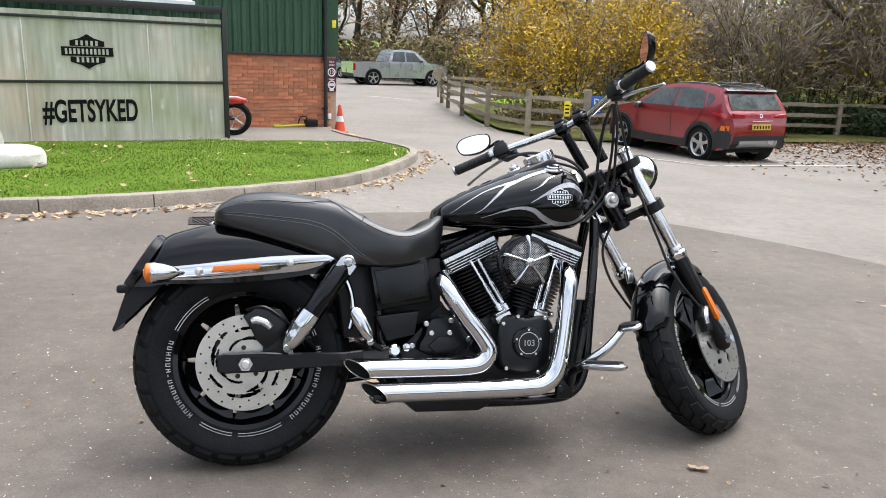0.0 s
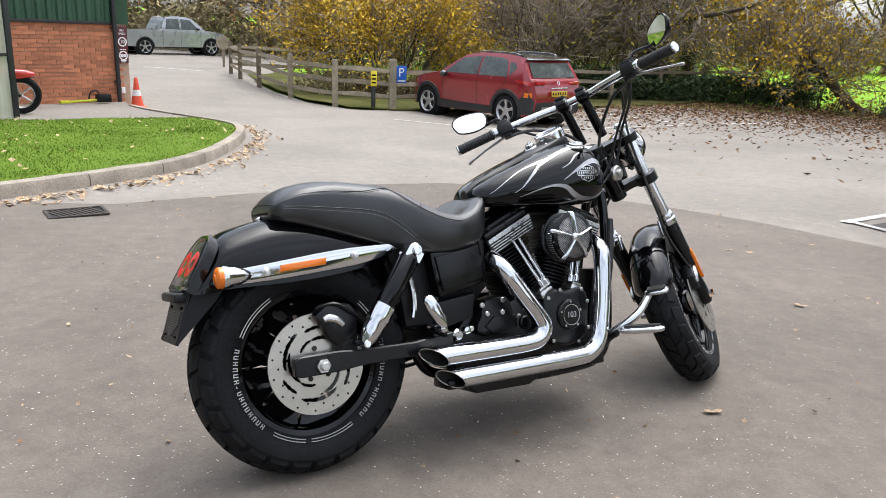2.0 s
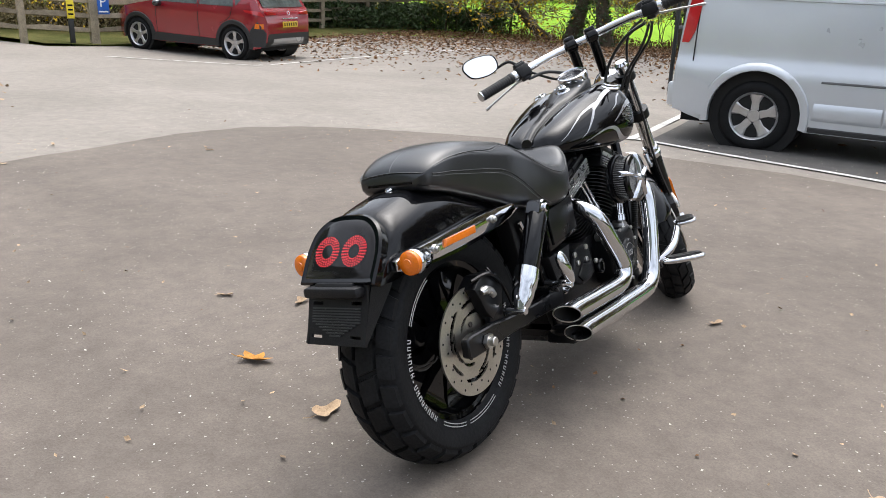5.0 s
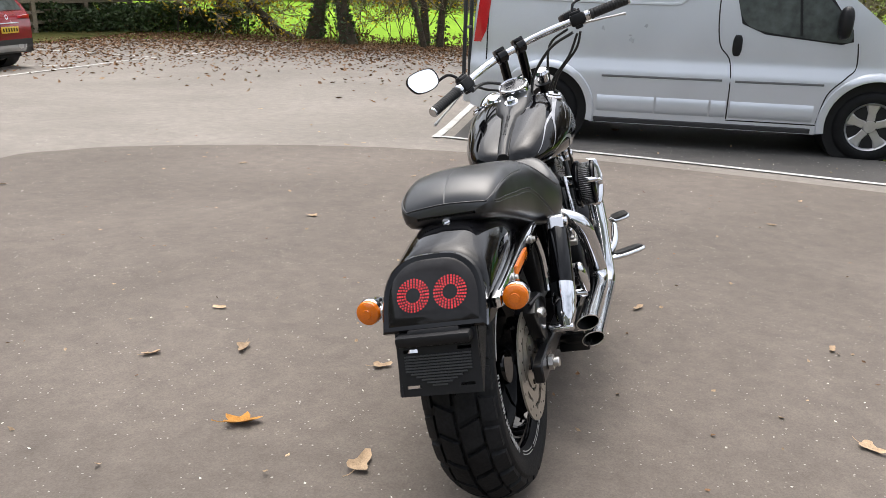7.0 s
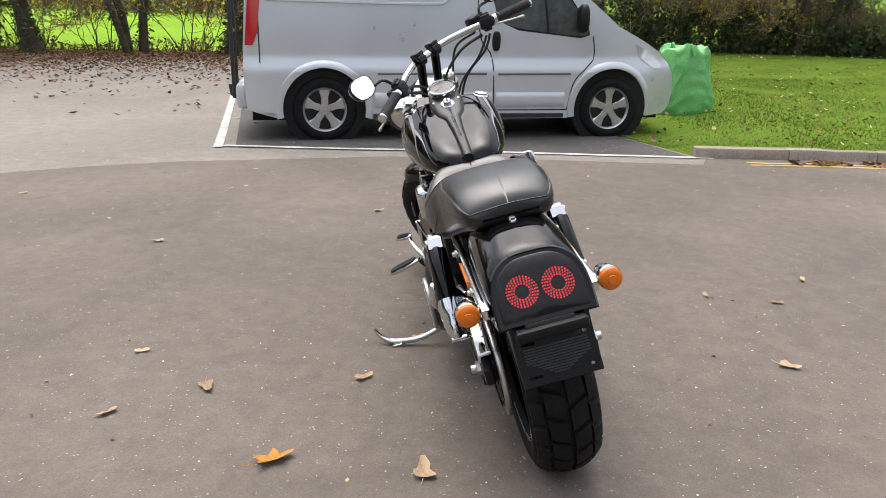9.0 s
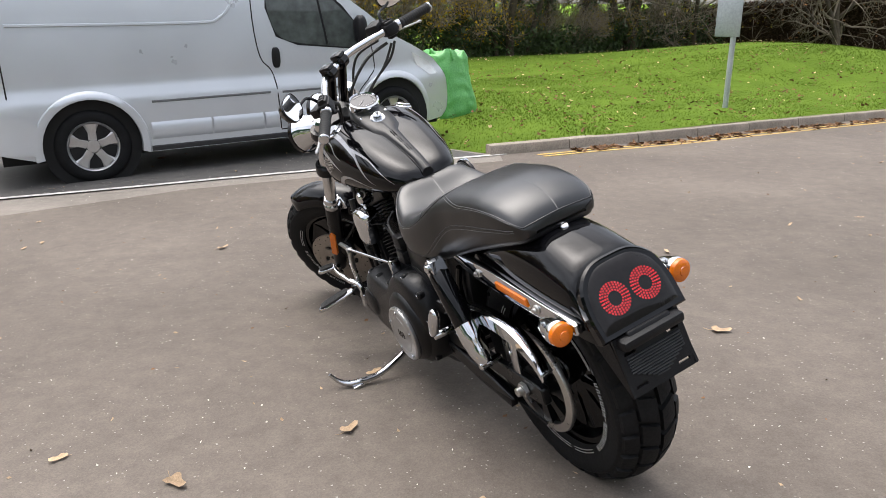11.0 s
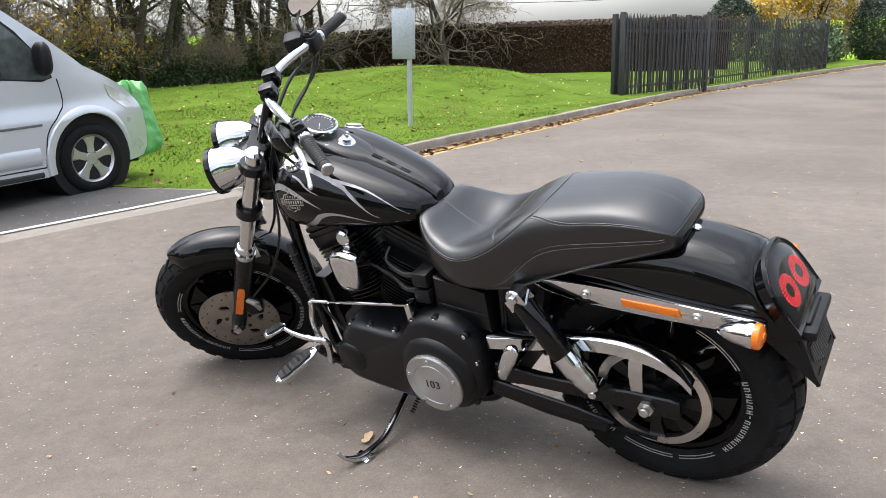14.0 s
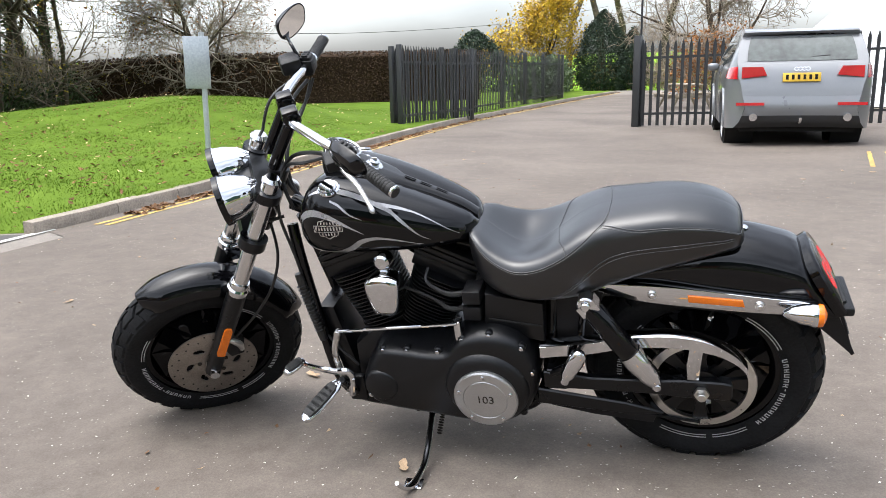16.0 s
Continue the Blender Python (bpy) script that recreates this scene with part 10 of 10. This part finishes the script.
scrub("fence_scrub", "dry brown brambles behind the rail fence", [(1.8, 22.6), (4.0, 23.8), (8, 25.4), (13, 26.5), (18, 25)], 11000, 1.1, 0.7, M["scrub"], 9, 0.05, 500)
scrub("field_edge_scrub", "brown scrub along the far side of the field", [(26, 68), (44, 56), (58, 40), (66, 20), (70, 6)], 11000, 4.5, 3.0, M["scrub"], 13, 0.3, 900)
scrub("field_fringe", "thin brown weeds along the edge of the field", [(17.5, 22.5), (19.6, 19), (19.8, 15.5), (19.2, 11.5), (21, 6), (22, 2)], 1600, 0.55, 0.5, M["leaf_brown"], 15, 0.05, 500)

scrub("lane_hedge", "dark green hedge behind the metal fence", [(12.6, -24.5), (13.8, -29), (15.6, -35), (17.5, -39)], 12000, 2.3, 0.7, M["leaf_green"], 17, 0.09, 300)
scrub("lane_end_scrub", "brown and green scrub at the end of the lane", [(17, -42), (12, -43.5), (7, -41), (1, -37), (-5, -33)], 9000, 2.4, 1.2, M["scrub"], 19, 0.11, 500)

# plain walls, out of direct view, that close the yard and darken reflections: ribbed cladding behind the start of the
# path
M["yard_wall"] = material("grey_green_cladding", (0.13, 0.15, 0.13), 0.5, vary=0.15, scale=0.6, fine=12)
for nm, x0, y0, x1, y1 in (("wall_south", -34, -17.0, -9, -17.0), ("wall_west", -13.0, -17.0, -13.0, 0.5)):
    bm = bmesh.new()
    run = V(x1 - x0, y1 - y0, 0)
    out = V(-run.y, run.x, 0).normalized() * (1 if nm == "wall_south" else -1)
    n = int(run.length / 0.25)
    front, back = [], []
    for i in range(n + 1):
        for f, d in ((0.0, 0.0), (0.15, 0.035), (0.5, 0.035), (0.65, 0.0)):
            p = V(x0, y0, 0) + run * min(1, (i + f) / n) + out * d
            front.append(p)
            back.append(V(x0, y0, 0) + run * min(1, (i + f) / n) - out * 0.25)
    loft(bm, [[V(p.x, p.y, -0.4), V(p.x, p.y, 6.8), V(q.x, q.y, 6.8), V(q.x, q.y, -0.4)] for p, q in zip(front, back)])
    tagged(part(nm, bm, M["yard_wall"], None, smooth=0), "grey-green ribbed cladding wall closing the yard", "wall", "", "structure")

# woods all round
rng = random.Random(5)
wood_spots = [(x + rng.uniform(-1.5, 1.5), 45 - 0.25 * x + rng.uniform(-2.5, 4.5)) for x in range(5, 26, 3)]
wood_spots += [(x + rng.uniform(-1.5, 1.5), 57 - 0.5 * x + rng.uniform(-2, 4.5)) for x in range(-22, 8, 3)]
wood_spots += [(x + rng.uniform(-1.5, 1.5), 66 - 0.4 * x + rng.uniform(-2.5, 3.5)) for x in range(-22, 34, 5)]
for a in range(6, 64, 5):
    q = radians(a + rng.uniform(-2, 2))
    R = 70 + rng.uniform(-3, 12)
    wood_spots.append((R * math.cos(q), R * math.sin(q)))
# unseen trees behind the start, added so gloss and chrome reflect something dark
for a in range(118, 262, 12):
    q = radians(a + rng.uniform(-3, 3))
    R = 36 + rng.uniform(0, 10)
    wood_spots.append((R * math.cos(q), R * math.sin(q)))
kinds = [tree("woodland_tree", "brown leafless woodland tree", "tree", 101, 13, 0.24, (9, 7, 6), 0.75, leaf="leaf_russet", leaves=500, size=0.13, group="woodland trees", jitter=0.4, fine=0.022, first=0.2),
         tree("woodland_tree", "olive woodland tree losing its leaves", "tree", 103, 12, 0.26, (9, 7, 5), 0.8, leaf="leaf_olive", leaves=1500, size=0.15, group="woodland trees", jitter=0.5, fine=0.022, first=0.2),
         tree("woodland_tree", "russet woodland tree losing its leaves", "tree", 107, 11, 0.22, (9, 6, 6), 0.7, leaf="leaf_russet", leaves=1400, size=0.15, group="woodland trees", jitter=0.5, fine=0.022, first=0.2)]
for i, kind in enumerate(kinds):
    stand(kind, [(x, y, rng.uniform(0, 360), rng.uniform(0.85, 1.3)) for x, y in wood_spots[i::3]])


# ---- beyond the gate ----
yellow = tree("yellow_tree", "yellow-leaved tree at the end of the lane", "tree", 113, 6.5, 0.14, (10, 8, 5), 0.75, leaf="leaf_yellow", leaves=14000, size=0.075, jitter=0.3, first=0.15)
yellow.matrix_world = place(18.6, -41, 0, 1.0)
side_tree = tree("yellow_tree", "lower yellow and brown bush by the lane", "tree", 117, 3.6, 0.08, (8, 7, 5), 0.7, stems=4, low=1.4, leaf="leaf_yellow", leaves=2500, size=0.1, jitter=0.3)
side_tree.matrix_world = place(20.8, -39.5, 0, 1.0)
stand(tree("poplar", "tall slim leafless poplar", "tree", 127, 24, 0.35, (16, 7, 5), 0.35, up=(0.0, 0.22, 0.15, 0.1), group="bare poplars", fine=0.03), [(26.0, -62, 0, 1.0), (23.6, -64, 70, 1.05), (21.2, -63, 190, 0.95), (18.6, -66, 250, 1.0)])
big = tree("spreading_bare_tree", "leafless spreading tree beyond the metal fence", "tree", 131, 9.0, 0.22, (14, 9, 7, 4), 1.0, first=0.16, fine=0.012, up=(0.0, 0.02, 0.02, 0.02))
big.matrix_world = place(6.6, -34.5)
ruddy = tree("copper_shrub", "dense copper-brown shrub behind the metal fence", "bush", 137, 2.3, 0.04, (7, 6, 5), 0.6, stems=8, low=1.3, leaf="leaf_russet", leaves=2600, size=0.07, stem_gap=0.4)
ruddy.matrix_world = place(5.4, -27.5)


def evergreen(name, label, x, y, height, width, seed, n=7000, ragged=0.25, top=0.55):
    """A dark evergreen: short trunk and a dense, uneven body of needles."""
    ob = thing(name, label, "tree", place(x, y))
    vs, fs = [], []
    limb_mesh([(0, [(V(0, 0, 0), width * 0.07), (V(0.02, 0, height * 0.5), width * 0.05), (V(0, 0.02, height * 0.93), 0.02)])], vs, fs)
    mesh_of("trunk", vs, fs, M["bark"], ob)

    def spot(g):
        h = g.random()
        a = g.uniform(0, 6.283)
        R = width * (math.sin(math.pi * min(1, (h * 0.9 + 0.1)) ** top)) ** 0.7 * (1 + ragged * noise.noise((3 * math.cos(a), 3 * math.sin(a) + 7 * h, seed))) * g.uniform(0.62, 1.03)
        return R * math.cos(a), R * math.sin(a), h * height + g.gauss(0, 0.06)
    vs, fs = leaf_cloud(spot, 2 * n, 0.065, seed)
    mesh_of("crown", vs, fs, M["conifer"], ob)
    return ob


evergreen("cypress", "dark green column-shaped cypress", 15.2, -41.0, 4.6, 1.7, 3, 9000, 0.2, 0.75)
evergreen("cypress", "smaller dark cypress beside a taller one", 13.7, -42.0, 3.6, 1.0, 5, 4000, 0.2, 0.75)
evergreen("conifer_bush", "dark green conifer bush behind the metal fence", 20.6, -35.0, 3.5, 2.3, 8, 7000, 0.5, 0.6)

# white dome with its grey box
dome = thing("white_dome", "large white sheeted dome beyond the fence", "dome", pose(-2.6, -24.5, ground_z(-2, -24)))
bm = bmesh.new()
lathe(bm, [(5.6, 0.0), (5.55, 0.6), (5.25, 1.5), (4.7, 2.25), (3.8, 2.95), (2.6, 3.45), (1.3, 3.75), (0.0, 3.85)], 40)
part("sheeting", bm, M["white_sheet"], dome)
for k in range(10):
    a = 2 * math.pi * k / 10
    bm = bmesh.new()
    tube(bm, [(r * math.cos(a), r * math.sin(a), h) for r, h in ((5.62, 0), (5.57, 0.6), (5.27, 1.5), (4.72, 2.26), (3.82, 2.97), (2.6, 3.48), (1.3, 3.78))], 0.03, 6, 2)
    part("rib", bm, M["white_sheet"], dome)
bm = bmesh.new()
box(bm, -0.9, 0.6, 4.6, 5.6, 1.9, 2.9, 0.02)
part("vent_box", bm, M["metal_grey"], dome, "grey vent box")

pole = thing("steel_pole", "thin dark steel pole beside the gate post", "pole", pose(4.55, -13.75, ground_z(4.5, -13.7)))
bm = bmesh.new()
cylinder(bm, (0, 0, -0.05), (0, 0, 1), 0.028, 6.0, 10, r2=0.022)
part("shaft", bm, M["black_steel"], pole)
bm = bmesh.new()
cylinder(bm, (0, 0, 0), (0, 0, 1), 0.06, 0.06, 12, 0.01)
part("base_collar", bm, M["black_steel"], pole)

wire = bmesh.new()
tube(wire, [(44.0, 6.0, 5.6), (30.0, -14.0, 3.2), (24.8, -22.2, 3.0), (26.5, -36, 3.6), (24.0, -49, 4.6), (21.0, -58, 6.0)], 0.014, 5, 5)
tagged(part("overhead_cable", wire, M["black_steel"], None), "thin black overhead cable sagging across the sky", "cable", "", "structure")

bench = thing("picnic_table", "weathered wooden picnic table behind the fence", "table", pose(5.2, -20.6, ground_z(5, -20), 0, 0, 35))
for nm, x0, x1, z0, z1 in (("board", -0.36, -0.13, 0.72, 0.76), ("board", -0.115, 0.115, 0.72, 0.76), ("board", 0.13, 0.36, 0.72, 0.76), ("seat_board", -0.8, -0.56, 0.43, 0.47), ("seat_board", 0.56, 0.8, 0.43, 0.47)):
    bm = bmesh.new()
    box(bm, x0, x1, -0.9, 0.9, z0, z1, 0.006)
    part(nm, bm, M["fence_wood"], bench)
for y in (-0.6, 0.6):
    for s in (-1, 1):
        bm = bmesh.new()
        tube(bm, [(s * 0.25, y, 0.72), (s * 0.62, y, 0.0)], 0.045, 4, 1)
        part("leg", bm, M["fence_wood"], bench)
    bm = bmesh.new()
    box(bm, -0.78, 0.78, y + 0.03, y + 0.075, 0.34, 0.425, 0.004)
    part("crossbar", bm, M["fence_wood"], bench)


# ---- grass, leaves and bricks ----
def blades(name, poly, zfun, n, bounds, seed, label, tall=0.055):
    """Tufts of short grass, one narrow leaf each."""
    g = random.Random(seed)
    vs, fs = [], []
    x0, x1, y0, y1 = bounds
    while len(fs) < n:
        x, y = g.uniform(x0, x1), g.uniform(y0, y1)
        if not in_poly(x, y, poly):
            continue
        z, a = zfun(x, y) - 0.005, g.uniform(0, 6.283)
        h, w = tall * g.uniform(0.5, 1.4) * (1 + 0.5 * noise.noise((x, y, 3))), g.uniform(0.004, 0.009)
        lx, ly = g.gauss(0, 0.45) * h, g.gauss(0, 0.45) * h
        k = len(vs)
        vs += [(x - w * math.cos(a), y - w * math.sin(a), z), (x + w * math.cos(a), y + w * math.sin(a), z), (x + lx, y + ly, z + h)]
        fs.append((k, k + 1, k + 2))
    return tagged(mesh_of(name, vs, fs, M["blade"]), label, "grass", "", "stuff")


def island_z(x, y):
    return ground_z(x, y) + 0.10 + 0.02 * noise.noise((x, y, 2)) - 0.012 * clamp((y - 8) / 4, 0, 1)


blades("lawn_grass", island_poly, island_z, 60000, (-9, 0, 3, 15), 21, "short green mown grass inside the kerb", 0.020)
blades("verge_grass", verge_poly, lawn_z, 60000, (5, 13, -9.5, 2.2), 22, "short green grass on the verge", 0.022)
blades("mound_grass", verge_poly, lawn_z, 30000, (9, 22, -17, 2), 23, "grass over the low mound", 0.028)


def litter(name, spots, sizes, mat, label, seed, lift=0.012):
    g = random.Random(seed)
    vs, fs = [], []
    for x, y, z in spots(g):
        s, a = sizes * g.uniform(0.6, 1.4), g.uniform(0, 6.283)
        u, w = V(math.cos(a), math.sin(a), g.gauss(0, 0.25)) * s, V(-math.sin(a), math.cos(a), g.gauss(0, 0.3)) * s * g.uniform(0.45, 0.8)
        c = V(x, y, z + lift + g.uniform(0, 0.012))
        k = len(vs)
        vs += [c - u, c - u * 0.1 + w, c + u + V(0, 0, g.uniform(0, 0.6) * s), c - w + u * 0.1, c - V(0, 0, 0.2 * s)]
        fs += [(k, k + 4, k + 1), (k + 1, k + 4, k + 2), (k + 2, k + 4, k + 3), (k + 3, k + 4, k)]
    return tagged(mesh_of(name, vs, fs, mat), label, "leaf litter", "", "stuff")


EDGE = [(8.0, 24.5), (13.0, 23.4), (17.2, 22.2), (19.3, 19.0), (19.4, 15.0), (19.0, 11.0), (19.5, 6.0)]
edge_line = [(float(p[0]), float(p[1])) for p in smooth_line(EDGE, 8)]


def by_trees(n):
    def spots(g):
        for _ in range(n):
            x, y = edge_line[g.randrange(len(edge_line))]
            d = abs(g.gauss(0, 1)) * 4.3
            a = 0.72 + g.gauss(0, 0.5)
            dx, dy = -math.cos(a), -math.sin(a)
            px, py = x + dx * d + g.gauss(0, 0.5), y + dy * d + g.gauss(0, 0.5)
            if px > 5.3 and py > 4:
                yield px, py, ground_z(px, py)
    return spots


def gutter(line, n, spread, side, i0=0.0, i1=1.0):
    def spots(g):
        for _ in range(n):
            t = (i0 + (i1 - i0) * g.random()) * (len(line) - 1.001)
            i, f = int(t), t - int(t)
            (ax, ay), (bx, by) = line[i][:2], line[i + 1][:2]
            L = math.hypot(bx - ax, by - ay) or 1
            d = side * (0.10 + abs(g.gauss(0, spread)))
            if noise.noise((t * 1.7, 3, n)) < -0.15:
                continue
            x, y = ax + (bx - ax) * f - (by - ay) / L * d, ay + (by - ay) * f + (bx - ax) / L * d
            yield x, y, ground_z(x, y)
    return spots


def on_lawn(poly, zfun, n, bounds):
    def spots(g):
        k = 0
        while k < n:
            x, y = g.uniform(bounds[0], bounds[1]), g.uniform(bounds[2], bounds[3])
            if in_poly(x, y, poly):
                k += 1
                yield x, y, zfun(x, y) + 0.03
    return spots


litter("leaf_litter", by_trees(27000), 0.042, M["leaf_brown"], "carpet of brown fallen leaves under the trees", 31)
litter("leaf_litter", by_trees(5000), 0.036, M["leaf_tan"], "tan fallen leaves strewn over the car park", 32)
litter("gutter_leaves", gutter(verge_line, 2600, 0.10, -1, 0.1, 1), 0.030, M["leaf_brown"], "brown leaves gathered along the kerb", 33)
litter("gutter_leaves", gutter(island_line, 900, 0.14, -1, 0.2, 0.9), 0.030, M["leaf_tan"], "dry leaves gathered along the island kerb", 34)
litter("lawn_leaves", on_lawn(island_poly, island_z, 260, (-9, 0, 3, 15)), 0.030, M["leaf_tan"], "scattered dry leaves on the lawn", 35)
litter("lawn_leaves", on_lawn(verge_poly, lawn_z, 600, (5, 20, -14, 3)), 0.027, M["leaf_tan"], "scattered tan leaves on the verge", 36)
litter("lawn_leaves", on_lawn(verge_poly, lawn_z, 1300, (5, 15, -8, 2.5)), 0.03, M["leaf_brown"], "scattered brown leaves on the verge", 37)


def fallen_leaf(name, mat, seed, label, lobes):
    """A curled dead leaf with a stalk."""
    g = random.Random(seed)
    ob = thing(name, label, "leaf", group="fallen leaves on the tarmac")
    bm = bmesh.new()
    c = bm.verts.new((0, 0, 0.004))
    rim, mid = [], []
    n = 20
    for i in range(n):
        a = 6.2832 * i / n
        r = 0.036 * (1 + 0.30 * math.cos(lobes * a) + g.uniform(-0.1, 0.1)) * (0.62 + 0.38 * abs(math.cos(a)))
        x, y = r * math.cos(a) * 1.25, r * math.sin(a)
        mid.append(bm.verts.new((x * 0.5, y * 0.5, 0.003 + 8 * (y * 0.5) ** 2 + g.uniform(0, 0.002))))
        rim.append(bm.verts.new((x, y, 0.003 + 9 * y * y + 3 * x * x + g.uniform(0, 0.006))))
    for i in range(n):
        j = (i + 1) % n
        bm.faces.new((c, mid[i], mid[j]))
        bm.faces.new((mid[i], rim[i], rim[j], mid[j]))
    part("blade", bm, mat, ob, smooth=60)
    bm = bmesh.new()
    tube(bm, [(-0.03, 0, 0.006), (-0.055, 0.004, 0.004), (-0.078, 0.012, 0.008)], 0.0012, 5, 3)
    part("stalk", bm, mat, ob)
    return ob


shapes = [fallen_leaf("fallen_leaf", M["leaf_orange"], 3, "curled orange-brown dead leaf on the tarmac", 5), fallen_leaf("fallen_leaf", M["leaf_tan"], 5, "curled tan dead leaf on the tarmac", 3),
          fallen_leaf("fallen_leaf", M["leaf_tan"], 8, "small dry pale leaf on the tarmac", 2)]
g = random.Random(77)
spots = [(-0.83, 3.09, 0, 1.15), (-0.81, 2.66, 1, 1.0), (-0.44, 3.47, 1, 0.8), (-0.27, 2.97, 1, 0.7), (0.14, 1.44, 1, 0.8), (1.18, 4.5, 1, 0.7), (0.87, 2.39, 2, 0.6), (2.17, 3.48, 1, 0.7), (0.13, 2.84, 2, 0.6)]
while len(spots) < 75:
    x, y = g.uniform(-4.5, 8.0), g.uniform(-6.0, 8.5)
    inside = in_poly(x, y, island_poly) or in_poly(x, y, verge_poly)
    if not inside and math.hypot(x - 0.1, y - 2.4) > 0.9:
        spots.append((x, y, g.choice((1, 2, 2)), g.uniform(0.3, 0.6)))
homes = {}
for x, y, k, s in spots:
    m = Matrix.Translation((x, y, ground_z(x, y) + 0.011)) @ Matrix.Rotation(g.uniform(0, 6.283), 4, "Z") @ Matrix.Rotation(g.gauss(0, 0.12), 4, "X") @ Matrix.Diagonal((s, s, s, 1))
    if k in homes:
        copy_thing(shapes[k], m)
    homes.setdefault(k, m)
for k, m in homes.items():
    shapes[k].matrix_world = m

# pale crumbs and chips all over the tarmac
M["chip"] = material("pale_stone_chips", (0.55, 0.52, 0.46), 0.8, vary=0.3, scale=20, fine=90, island=0.4)


def crumbs(n):
    def spots(g):
        for _ in range(n):
            r, a = 6.5 * g.random() ** 0.6, g.uniform(0, 6.283)
            x, y = r * math.cos(a) - 0.3, 2.4 + r * math.sin(a)
            if not in_poly(x, y, island_poly) and not in_poly(x, y, verge_poly):
                yield x, y, ground_z(x, y)
    return spots


litter("leaf_crumbs", crumbs(2600), 0.0042, M["chip"], "pale leaf crumbs and stone chips on the tarmac", 41, 0.009)
litter("leaf_crumbs", crumbs(500), 0.010, M["leaf_tan"], "broken bits of dry leaf on the tarmac", 42, 0.009)
litter("leaf_crumbs", crumbs(250), 0.009, M["leaf_brown"], "dark bits of leaf and twig on the tarmac", 43, 0.009)
# bricks of the plinth, in stretcher bond
bm = bmesh.new()
box(bm, -0.1075, 0.1075, 0.0, 0.03, 0.0, 0.065, 0.0)
brick_mesh = bpy.data.meshes.new("brick")
bm.to_mesh(brick_mesh)
bm.free()
brick_mesh.materials.append(M["brick"])
for row in range(21):
    for col in range(12):
        x = -2.62 + 0.2255 * col + (0.11275 if row % 2 else 0.0)
        if x > -0.14:
            continue
        ob = new("brick", brick_mesh)
        ob.parent = building
        ob.matrix_basis = pose(x, 0.002 * noise.noise((row, col, 0)), 0.03 + 0.0765 * row)
